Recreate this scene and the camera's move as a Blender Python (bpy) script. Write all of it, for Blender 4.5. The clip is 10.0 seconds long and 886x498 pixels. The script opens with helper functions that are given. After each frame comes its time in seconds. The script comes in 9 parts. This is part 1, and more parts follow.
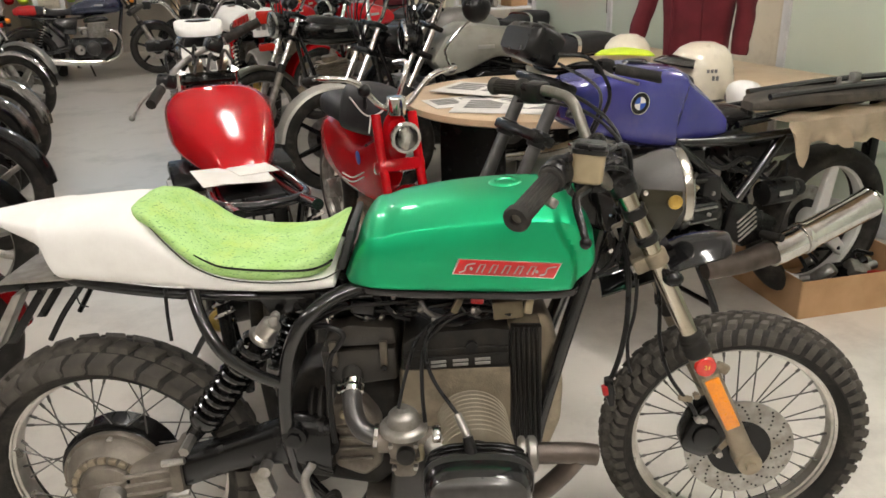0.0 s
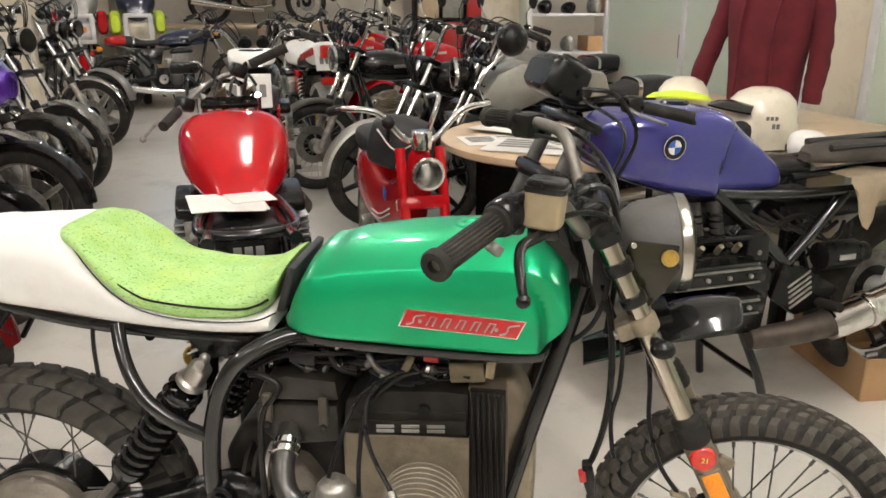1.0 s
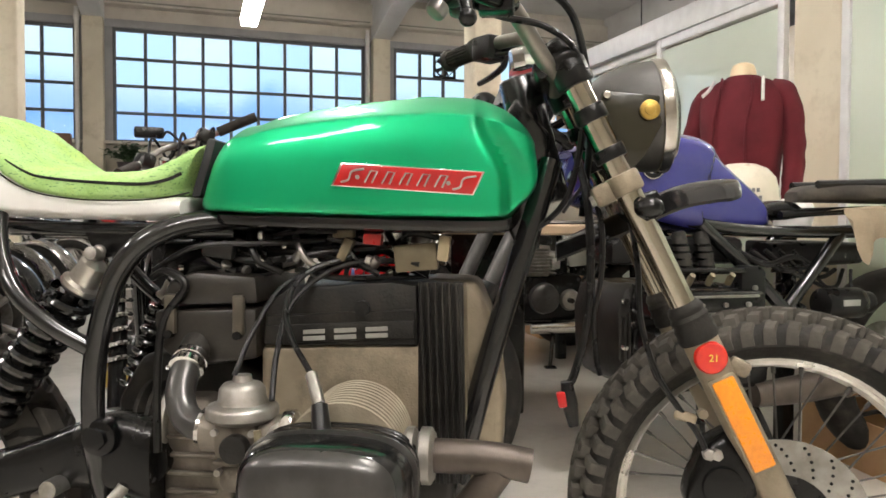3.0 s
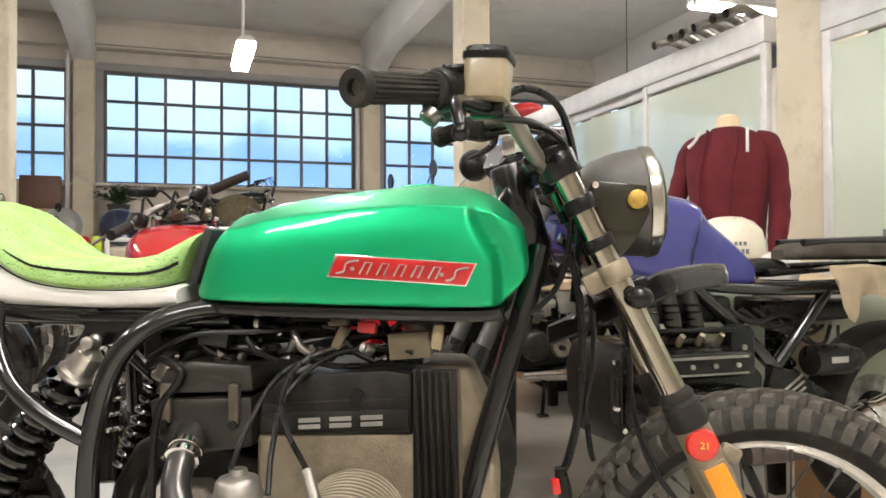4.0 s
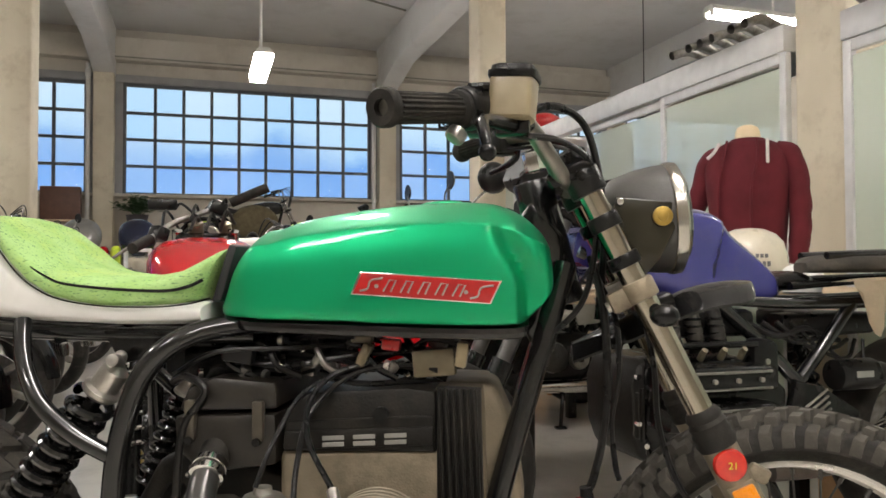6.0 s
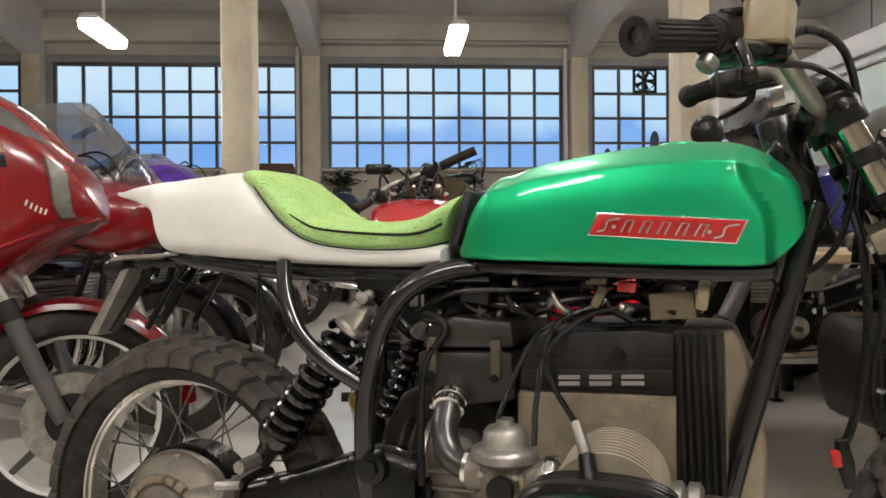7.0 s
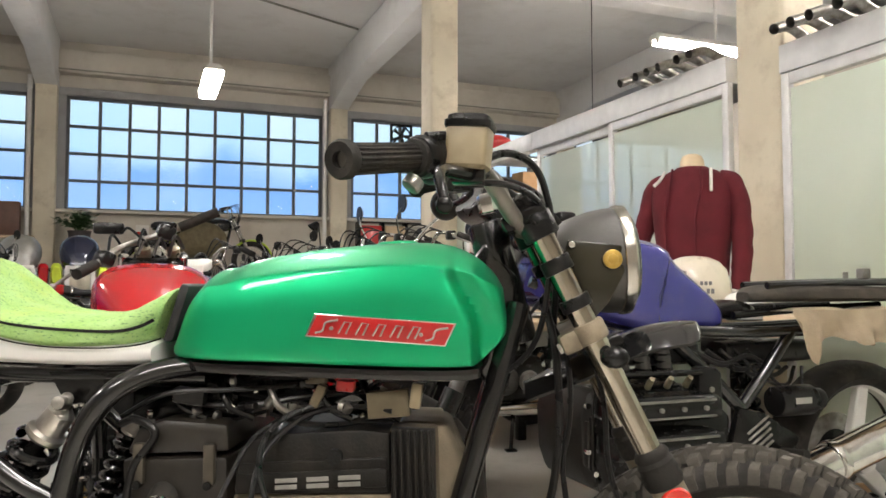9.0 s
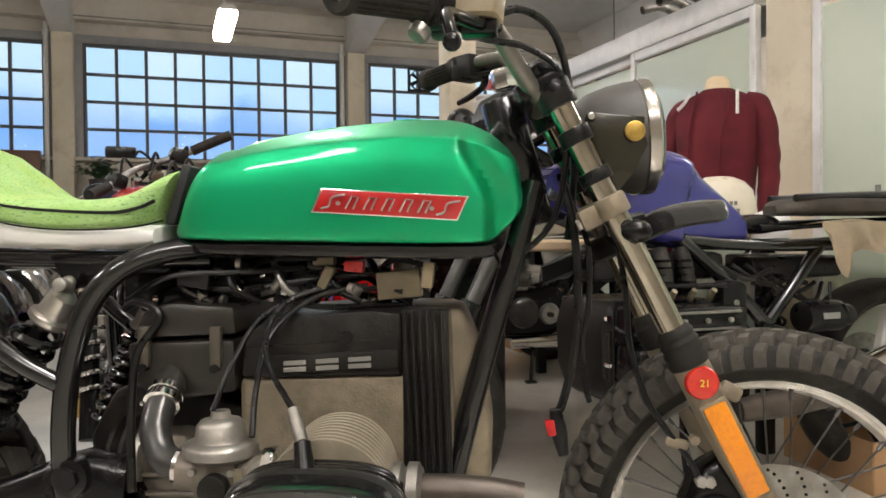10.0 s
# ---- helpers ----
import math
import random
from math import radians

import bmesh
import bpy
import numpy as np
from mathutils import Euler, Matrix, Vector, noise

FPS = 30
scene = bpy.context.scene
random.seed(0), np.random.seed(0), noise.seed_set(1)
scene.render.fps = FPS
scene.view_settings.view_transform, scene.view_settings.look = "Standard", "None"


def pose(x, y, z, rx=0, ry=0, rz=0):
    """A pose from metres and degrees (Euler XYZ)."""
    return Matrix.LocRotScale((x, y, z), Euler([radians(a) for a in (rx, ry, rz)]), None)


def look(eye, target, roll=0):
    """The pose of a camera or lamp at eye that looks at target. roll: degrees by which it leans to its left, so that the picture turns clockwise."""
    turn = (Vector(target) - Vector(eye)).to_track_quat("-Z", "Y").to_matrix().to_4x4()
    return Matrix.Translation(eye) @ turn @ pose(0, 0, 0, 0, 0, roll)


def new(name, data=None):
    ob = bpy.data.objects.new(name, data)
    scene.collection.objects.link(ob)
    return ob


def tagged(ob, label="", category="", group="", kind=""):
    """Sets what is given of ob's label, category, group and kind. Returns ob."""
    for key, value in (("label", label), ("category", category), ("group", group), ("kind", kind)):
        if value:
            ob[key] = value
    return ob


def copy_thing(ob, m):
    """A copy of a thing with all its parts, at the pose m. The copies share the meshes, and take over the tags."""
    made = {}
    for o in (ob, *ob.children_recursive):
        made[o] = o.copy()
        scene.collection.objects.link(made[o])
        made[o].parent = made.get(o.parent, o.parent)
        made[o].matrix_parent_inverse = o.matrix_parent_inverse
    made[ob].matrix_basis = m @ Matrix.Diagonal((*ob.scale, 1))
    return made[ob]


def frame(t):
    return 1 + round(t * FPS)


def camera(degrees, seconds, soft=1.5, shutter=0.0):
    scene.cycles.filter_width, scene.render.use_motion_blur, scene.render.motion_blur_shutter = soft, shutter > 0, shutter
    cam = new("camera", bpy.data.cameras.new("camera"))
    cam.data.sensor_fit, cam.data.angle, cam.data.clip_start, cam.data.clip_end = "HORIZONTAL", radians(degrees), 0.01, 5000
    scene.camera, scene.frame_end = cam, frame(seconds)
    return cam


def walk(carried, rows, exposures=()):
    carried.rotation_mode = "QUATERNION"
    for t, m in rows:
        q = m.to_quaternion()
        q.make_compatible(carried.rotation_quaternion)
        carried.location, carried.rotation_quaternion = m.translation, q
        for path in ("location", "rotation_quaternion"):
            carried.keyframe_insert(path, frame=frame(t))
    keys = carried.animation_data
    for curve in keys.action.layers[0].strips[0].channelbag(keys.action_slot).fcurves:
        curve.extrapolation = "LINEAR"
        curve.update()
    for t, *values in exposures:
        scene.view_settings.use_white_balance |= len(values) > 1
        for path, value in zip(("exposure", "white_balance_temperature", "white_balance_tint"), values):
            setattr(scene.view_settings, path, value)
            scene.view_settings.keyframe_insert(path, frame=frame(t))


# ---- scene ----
# ---------------------------------------------------------------- camera
cam = camera(60.2, 10.0, soft=1.6)
PATH = [
    (0.0, (0.0683, -1.4600, 1.3839), (0.0307, 0.4016, 0.6539), -1.61),
    (0.5, (0.1191, -1.4019, 1.3648), (0.0167, 0.4687, 0.6645), -1.01),
    (1.0, (0.2736, -1.2578, 1.3182), (0.0295, 0.6270, 0.6954), -0.11),
    (1.5, (0.3065, -1.1474, 1.1496), (0.0167, 0.7907, 0.7500), 0.12),
    (2.0, (0.3132, -1.1461, 0.9266), (0.0490, 0.8318, 0.7931), 0.80),
    (2.5, (0.3155, -1.1451, 0.8043), (0.0819, 0.8406, 0.7550), 0.80),
    (2.7, (0.3215, -1.1462, 0.7608), (0.0846, 0.8387, 0.6976), 0.46),
    (3.8, (0.3223, -1.1661, 0.8234), (0.1241, 0.8240, 0.8051), -0.23),
    (4.0, (0.3194, -1.1685, 0.8414), (0.1184, 0.8212, 0.8703), -0.21),
    (4.5, (0.3142, -1.1780, 0.8561), (0.1142, 0.8107, 0.9278), -0.06),
    (5.0, (0.3105, -1.1700, 0.8561), (0.1239, 0.8197, 0.9334), -0.13),
    (5.2, (0.3093, -1.1628, 0.8580), (0.1299, 0.8279, 0.9266), -0.17),
    (6.3, (0.3044, -1.1749, 0.8440), (-0.0336, 0.7959, 0.8882), -0.28),
    (6.5, (0.2837, -1.1891, 0.8304), (-0.2017, 0.7509, 0.8593), -0.17),
    (7.0, (0.2465, -1.1960, 0.8108), (-0.4688, 0.6717, 0.7935), -0.40),
    (7.5, (0.2922, -1.1747, 0.8167), (-0.1750, 0.7699, 0.7975), -0.47),
    (8.0, (0.3060, -1.1708, 0.8153), (0.0891, 0.8173, 0.8036), -0.26),
    (8.5, (0.2977, -1.1646, 0.8190), (0.1551, 0.8303, 0.8278), 0.01),
    (9.0, (0.3019, -1.1800, 0.8877), (0.1904, 0.8146, 0.9836), 0.01),
    (9.5, (0.3009, -1.1679, 0.8636), (0.1839, 0.8263, 0.9625), -0.31),
    (10.0, (0.3095, -1.1248, 0.7849), (0.1440, 0.8681, 0.7543), -0.56),
]
EXPOSURES = [(0.0, 0.24), (1.0, 0.38), (2.5, 0.48), (3.4, 0.65), (4.0, 0.72), (4.5, 0.5), (5.0, 0.27), (6.5, 0.15), (7.0, 0.1), (8.0, 0.35), (8.5, 0.5), (9.0, 0.42), (9.5, 0.16), (10.0, 0.28)]
walk(cam, [(t, look(eye, target, roll)) for t, eye, target, roll in PATH], EXPOSURES)

# ---------------------------------------------------------------- world
world = bpy.data.worlds.new("sky")
scene.world = world
world.use_nodes = True
wn = world.node_tree
sky = wn.nodes.new("ShaderNodeTexSky")
sky.sky_type, sky.sun_disc = "NISHITA", False
sky.sun_elevation, sky.sun_rotation = radians(4.0), radians(200.0)
wn.nodes["Background"].inputs["Strength"].default_value = 0.12
wn.links.new(sky.outputs["Color"], wn.nodes["Background"].inputs["Color"])

# ---------------------------------------------------------------- materials
def surf(name, c1, c2=None, scale=12.0, rough=0.5, rvar=0.15, metal=0.0, bump=0.0, bscale=120.0, coat=0.0, dirt=None, dscale=3.0, damt=0.0):
    """Two-scale procedural surface: broad colour drift, fine grain in roughness and relief, optional patches of dirt."""
    m = bpy.data.materials.new(name)
    m.use_nodes = True
    nt = m.node_tree
    n, l = nt.nodes, nt.links
    b = n["Principled BSDF"]
    tc = n.new("ShaderNodeTexCoord")
    n1 = n.new("ShaderNodeTexNoise")
    n1.inputs["Scale"].default_value, n1.inputs["Detail"].default_value = scale, 4.0
    l.new(tc.outputs["Object"], n1.inputs["Vector"])
    mix = n.new("ShaderNodeMix")
    mix.data_type = "RGBA"
    c2 = c2 or tuple(v * 0.75 for v in c1)
    mix.inputs["A"].default_value, mix.inputs["B"].default_value = (*c1, 1), (*c2, 1)
    ramp = n.new("ShaderNodeValToRGB")
    ramp.color_ramp.elements[0].position, ramp.color_ramp.elements[1].position = 0.35, 0.7
    l.new(n1.outputs["Fac"], ramp.inputs["Fac"])
    l.new(ramp.outputs["Color"], mix.inputs["Factor"])
    col = mix.outputs["Result"]
    if dirt:
        nd = n.new("ShaderNodeTexNoise")
        nd.inputs["Scale"].default_value, nd.inputs["Detail"].default_value, nd.inputs["Roughness"].default_value = dscale, 8.0, 0.7
        l.new(tc.outputs["Object"], nd.inputs["Vector"])
        rd = n.new("ShaderNodeValToRGB")
        rd.color_ramp.elements[0].position, rd.color_ramp.elements[1].position = 0.5, 0.72
        l.new(nd.outputs["Fac"], rd.inputs["Fac"])
        amt = n.new("ShaderNodeMath")
        amt.operation = "MULTIPLY"
        amt.inputs[1].default_value = damt
        l.new(rd.outputs["Color"], amt.inputs[0])
        m2 = n.new("ShaderNodeMix")
        m2.data_type = "RGBA"
        m2.inputs["B"].default_value = (*dirt, 1)
        l.new(amt.outputs[0], m2.inputs["Factor"])
        l.new(col, m2.inputs["A"])
        col = m2.outputs["Result"]
    l.new(col, b.inputs["Base Color"])
    n2 = n.new("ShaderNodeTexNoise")
    n2.inputs["Scale"].default_value, n2.inputs["Detail"].default_value = bscale, 3.0
    l.new(tc.outputs["Object"], n2.inputs["Vector"])
    mr = n.new("ShaderNodeMapRange")
    mr.inputs["To Min"].default_value, mr.inputs["To Max"].default_value = max(0.03, rough - rvar), min(1.0, rough + rvar)
    l.new(n1.outputs["Fac"], mr.inputs["Value"])
    l.new(mr.outputs["Result"], b.inputs["Roughness"])
    b.inputs["Metallic"].default_value = metal
    b.inputs["Coat Weight"].default_value = coat
    b.inputs["Coat Roughness"].default_value = 0.1
    if bump:
        bp = n.new("ShaderNodeBump")
        bp.inputs["Strength"].default_value, bp.inputs["Distance"].default_value = bump, 0.003
        l.new(n2.outputs["Fac"], bp.inputs["Height"])
        l.new(bp.outputs["Normal"], b.inputs["Normal"])
    return m


def glow(name, colour, strength):
    m = bpy.data.materials.new(name)
    m.use_nodes = True
    b = m.node_tree.nodes["Principled BSDF"]
    b.inputs["Base Color"].default_value = (0.8, 0.8, 0.8, 1)
    b.inputs["Emission Color"].default_value, b.inputs["Emission Strength"].default_value = (*colour, 1), strength
    return m


def glass(name, tint=(1, 1, 1), rough=0.02, ior=1.45):
    m = bpy.data.materials.new(name)
    m.use_nodes = True
    b = m.node_tree.nodes["Principled BSDF"]
    b.inputs["Base Color"].default_value = (*tint, 1)
    b.inputs["Transmission Weight"].default_value, b.inputs["Roughness"].default_value, b.inputs["IOR"].default_value = 1.0, rough, ior
    return m


M = {
    "green": surf("green_candy_paint", (0.004, 0.42, 0.170), (0.003, 0.37, 0.148), 3, 0.43, 0.04, 0.78, 0.015, 400, 0.4),
    "white": surf("white_primer", (0.74, 0.73, 0.70), (0.66, 0.65, 0.62), 7, 0.6, 0.1, 0, 0.06, 250, 0, (0.5, 0.48, 0.44), 9, 0.3),
    "black": surf("black_gloss_paint", (0.006, 0.006, 0.0063), (0.009, 0.009, 0.009), 18, 0.17, 0.1, 0, 0.04, 150, 0.3, (0.04, 0.036, 0.03), 22, 0.25),
    "satin": surf("satin_black", (0.004, 0.004, 0.0042), (0.0075, 0.007, 0.0065), 25, 0.24, 0.12, 0, 0.12, 180, 0, (0.035, 0.031, 0.025), 16, 0.25),
    "plastic": surf("black_plastic", (0.005, 0.005, 0.0053), (0.009, 0.0085, 0.008), 30, 0.3, 0.12, 0, 0.18, 260, 0, (0.04, 0.036, 0.029), 14, 0.2),
    "rubber": surf("tyre_rubber", (0.014, 0.013, 0.0118), (0.025, 0.0225, 0.019), 14, 0.65, 0.1, 0, 0.25, 220, 0, (0.12, 0.105, 0.085), 11, 0.4),
    "dusty": surf("dusty_black_shell", (0.05, 0.042, 0.033), (0.025, 0.022, 0.018), 10, 0.7, 0.1, 0, 0.5, 90, 0, (0.13, 0.11, 0.085), 7, 0.5),
    "grimy": surf("grimy_casting", (0.2, 0.175, 0.145), (0.11, 0.095, 0.075), 14, 0.5, 0.12, 0.5, 0.35, 180, 0, (0.05, 0.04, 0.03), 10, 0.7),
    "gloss": surf("glossy_black_plastic", (0.006, 0.006, 0.0065), (0.009, 0.009, 0.009), 10, 0.12, 0.04, 0, 0.01, 120, 0.3),
    "barsteel": surf("worn_bar_steel", (0.2, 0.185, 0.16), (0.13, 0.12, 0.1), 25, 0.4, 0.12, 0.6, 0.1, 200, 0, (0.05, 0.045, 0.035), 16, 0.4),
    "knob": surf("worn_tread_rubber", (0.045, 0.041, 0.035), (0.07, 0.063, 0.054), 20, 0.75, 0.1, 0, 0.3, 220, 0, (0.13, 0.12, 0.1), 12, 0.45),
    "oldplug": surf("aged_connector_plastic", (0.15, 0.12, 0.07), (0.1, 0.08, 0.045), 30, 0.5, 0.1, 0, 0.1, 300),
    "cover": surf("matt_black_casting", (0.0075, 0.0068, 0.0058), (0.012, 0.0105, 0.0085), 20, 0.45, 0.1, 0, 0.3, 260, 0, (0.055, 0.046, 0.033), 12, 0.35),
    "brass_dull": surf("tarnished_brass", (0.34, 0.30, 0.205), (0.22, 0.19, 0.125), 40, 0.45, 0.1, 0.8, 0.2, 300, 0, (0.1, 0.08, 0.05), 20, 0.4),
    "lamp_rim": surf("aged_chrome_rim", (0.46, 0.44, 0.40), (0.34, 0.32, 0.28), 14, 0.22, 0.08, 1, 0.03, 160, 0, (0.16, 0.14, 0.1), 10, 0.5),
    "olive": surf("olive_black_bracket", (0.018, 0.0155, 0.0065), (0.012, 0.010, 0.005), 12, 0.2, 0.08, 0, 0.03, 200, 0.2),
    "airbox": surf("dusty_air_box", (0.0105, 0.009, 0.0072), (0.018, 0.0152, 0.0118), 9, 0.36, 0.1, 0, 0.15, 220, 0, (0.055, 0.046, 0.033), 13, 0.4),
    "oldclip": surf("dull_spring_clip", (0.09, 0.078, 0.058), (0.06, 0.05, 0.038), 30, 0.45, 0.1, 0.3, 0.1, 200),
    "stanchion": surf("aged_fork_chrome", (0.46, 0.425, 0.355), (0.36, 0.325, 0.26), 9, 0.15, 0.05, 1, 0.01, 160, 0, (0.2, 0.165, 0.11), 14, 0.35),
    "amber_lens": surf("deep_amber_lens", (0.34, 0.075, 0.006), (0.26, 0.05, 0.004), 60, 0.16, 0.04, 0, 0.1, 300, 0.8),
    "pale_alloy": surf("pale_dented_alloy", (0.60, 0.58, 0.53), (0.48, 0.46, 0.41), 8, 0.4, 0.1, 0.25, 0.1, 120, 0, (0.25, 0.22, 0.18), 9, 0.4),
    "oldbracket": surf("tarnished_steel", (0.34, 0.30, 0.22), (0.2, 0.17, 0.12), 20, 0.35, 0.1, 0.8, 0.1, 200, 0, (0.1, 0.07, 0.04), 14, 0.5),
    "darksteel": surf("dark_steel", (0.085, 0.083, 0.08), (0.055, 0.052, 0.05), 25, 0.32, 0.1, 0.7, 0.06, 200),
    "finmetal": surf("dusty_fin_alloy", (0.33, 0.287, 0.215), (0.23, 0.195, 0.14), 18, 0.6, 0.1, 0.25, 0.2, 260, 0, (0.16, 0.13, 0.09), 11, 0.5),
    "chrome": surf("chrome", (0.78, 0.77, 0.75), (0.62, 0.6, 0.57), 20, 0.14, 0.08, 1, 0.02, 160, 0, (0.3, 0.26, 0.2), 18, 0.35),
    "alu": surf("dull_aluminium", (0.42, 0.4, 0.37), (0.27, 0.255, 0.23), 22, 0.42, 0.14, 0.85, 0.15, 200, 0, (0.14, 0.12, 0.095), 13, 0.55),
    "case": surf("cast_engine_case", (0.30, 0.252, 0.18), (0.20, 0.162, 0.112), 16, 0.5, 0.12, 0.4, 0.3, 260, 0, (0.075, 0.06, 0.042), 9, 0.75),
    "rim": surf("polished_rim", (0.56, 0.54, 0.5), (0.4, 0.38, 0.34), 20, 0.3, 0.1, 0.9, 0.05, 200, 0, (0.2, 0.17, 0.13), 15, 0.5),
    "steel": surf("steel", (0.36, 0.35, 0.33), (0.22, 0.21, 0.19), 30, 0.35, 0.12, 0.9, 0.08, 200, 0, (0.13, 0.09, 0.06), 20, 0.5),
    "brown_pipe": surf("heat_stained_pipe", (0.10, 0.082, 0.068), (0.062, 0.049, 0.04), 22, 0.42, 0.12, 0.6, 0.12, 200),
    "bucket": surf("grey_lamp_shell", (0.066, 0.063, 0.058), (0.047, 0.044, 0.04), 18, 0.5, 0.08, 0, 0.1, 300, 0, (0.15, 0.14, 0.12), 20, 0.2),
    "darkred": surf("deep_red_paint", (0.23, 0.004, 0.007), (0.18, 0.003, 0.005), 5, 0.22, 0.05, 0.0, 0.02, 300, 0.3),
    "red": surf("red_gloss_paint", (0.5, 0.005, 0.010), (0.42, 0.004, 0.008), 5, 0.15, 0.04, 0.0, 0.02, 300, 0.0),
    "badge_red": surf("badge_enamel", (0.5, 0.012, 0.012), (0.4, 0.01, 0.01), 40, 0.3, 0.08, 0.0, 0.02, 300, 0.5),
    "purple": surf("violet_blue_paint", (0.048, 0.047, 0.245), (0.036, 0.036, 0.20), 4, 0.25, 0.06, 0.25, 0.03, 300, 0.8, (0.12, 0.12, 0.2), 12, 0.2),
    "violet": surf("violet_fairing_paint", (0.09, 0.02, 0.32), (0.06, 0.015, 0.25), 5, 0.2, 0.05, 0.2, 0.0, 300, 0.9),
    "yellow": surf("yellow_paint", (0.7, 0.6, 0.03), (0.6, 0.5, 0.02), 8, 0.35, 0.08),
    "neon": surf("fluorescent_yellow_plastic", (0.62, 0.8, 0.05), (0.5, 0.66, 0.04), 8, 0.4, 0.08),
    "cream": surf("cream_paint", (0.72, 0.66, 0.53), (0.66, 0.6, 0.47), 8, 0.3, 0.08, 0, 0.02, 200, 0.5, (0.4, 0.35, 0.27), 14, 0.3),
    "silver": surf("silver_paint", (0.42, 0.415, 0.39), (0.33, 0.32, 0.3), 6, 0.34, 0.08, 0.6, 0.03, 300, 0.5, (0.2, 0.19, 0.16), 9, 0.3),
    "greyplate": surf("khaki_grey_paint", (0.3, 0.295, 0.255), (0.22, 0.215, 0.185), 6, 0.42, 0.08, 0.2, 0.05, 200, 0.2, (0.12, 0.11, 0.09), 9, 0.35),
    "navy": surf("navy_paint", (0.012, 0.018, 0.05), (0.01, 0.014, 0.035), 5, 0.25, 0.05, 0.1, 0.0, 300, 0.8),
    "orange": surf("amber_reflector", (0.8, 0.27, 0.008), (0.68, 0.21, 0.006), 160, 0.3, 0.1, 0, 0.25, 500, 0.6),
    "tail_red": surf("red_lens", (0.62, 0.025, 0.012), (0.5, 0.015, 0.01), 90, 0.22, 0.06, 0, 0.2, 400, 0.8),
    "brass": surf("brass", (0.6, 0.42, 0.12), (0.42, 0.28, 0.07), 60, 0.32, 0.1, 0.9, 0.1, 300),
    "resv": surf("yellowed_plastic", (0.3, 0.245, 0.15), (0.24, 0.19, 0.11), 30, 0.4, 0.08, 0, 0.08, 300, 0.2),
    "lens": glass("lamp_glass", (0.95, 0.96, 0.95), 0.06),
    "clear": glass("windscreen", (0.82, 0.86, 0.92), 0.01, 1.3),
    "seatvinyl": surf("black_vinyl", (0.02, 0.02, 0.021), (0.03, 0.03, 0.031), 22, 0.5, 0.1, 0, 0.25, 240),
    "brownleather": surf("brown_leather", (0.12, 0.05, 0.028), (0.085, 0.034, 0.02), 9, 0.45, 0.12, 0, 0.25, 140),
    "tarp": surf("olive_canvas", (0.13, 0.105, 0.055), (0.09, 0.072, 0.038), 14, 0.8, 0.1, 0, 0.4, 160),
    "cardboard": surf("cardboard", (0.42, 0.255, 0.13), (0.36, 0.21, 0.1), 9, 0.85, 0.08, 0, 0.15, 120, 0, (0.26, 0.15, 0.075), 5, 0.35),
    "paper": surf("paper", (0.7, 0.68, 0.64), (0.62, 0.6, 0.56), 14, 0.8, 0.08, 0, 0.08, 90),
    "ink": surf("printed_grey", (0.16, 0.155, 0.15), (0.22, 0.21, 0.2), 40, 0.8, 0.05),
    "maroon": surf("maroon_jersey", (0.125, 0.008, 0.016), (0.085, 0.006, 0.012), 9, 0.9, 0.06, 0, 0.6, 420),
    "skin": surf("cream_mannequin", (0.72, 0.58, 0.38), (0.66, 0.52, 0.33), 9, 0.5, 0.08),
    "zinc": surf("anodised_aluminium", (0.7, 0.7, 0.7), (0.6, 0.6, 0.6), 9, 0.5, 0.08, 0.3, 0.05, 200),
    "board": surf("beige_laminate", (0.62, 0.47, 0.31), (0.55, 0.4, 0.25), 5, 0.45, 0.1, 0, 0.04, 150, 0.1, (0.34, 0.25, 0.17), 6, 0.4),
    "cloth": surf("dusty_cloth", (0.6, 0.5, 0.36), (0.48, 0.39, 0.27), 10, 0.9, 0.06, 0, 0.4, 180, 0, (0.2, 0.16, 0.11), 6, 0.4),
    "blue": surf("blue_plastic", (0.03, 0.1, 0.45), (0.025, 0.08, 0.36), 12, 0.4, 0.1),
    "terracotta": surf("dark_flower_pot", (0.06, 0.05, 0.05), (0.04, 0.035, 0.035), 12, 0.6, 0.1),
    "leaf": surf("leaf_green", (0.05, 0.11, 0.035), (0.03, 0.075, 0.025), 30, 0.5, 0.1),
}


M["green"].node_tree.nodes["Principled BSDF"].inputs["Coat Roughness"].default_value = 0.05
# dusty blacks shine less than clean paint
for k in ("satin", "plastic", "rubber", "cover", "knob", "seatvinyl"):
    M[k].node_tree.nodes["Principled BSDF"].inputs["Specular IOR Level"].default_value = 0.2 if k in ("rubber", "knob") else 0.3


# ---------------------------------------------------------------- mesh tools
def finish(bm, smooth=True, angle=40):
    bmesh.ops.recalc_face_normals(bm, faces=bm.faces)
    lim = radians(angle)
    for fc in bm.faces:
        fc.smooth = smooth
    for e in bm.edges:
        if len(e.link_faces) == 2 and e.calc_face_angle(0.0) > lim:
            e.smooth = False
    return bm


def mesh_of(name, bm, material, angle=40):
    finish(bm, True, angle)
    me = bpy.data.meshes.new(name)
    bm.to_mesh(me)
    bm.free()
    me.materials.append(material)
    return me


def part(name, bm, material, parent=None, label="", m=None):
    """One mesh object from a bmesh (or a ready mesh), under a thing or a part."""
    me = bm if isinstance(bm, bpy.types.Mesh) else mesh_of(name, bm, M[material] if isinstance(material, str) else material)
    ob = new(name, me)
    if parent is not None:
        ob.parent = parent
    if m is not None:
        ob.matrix_basis = m
    if label:
        ob["label"] = label
    return ob


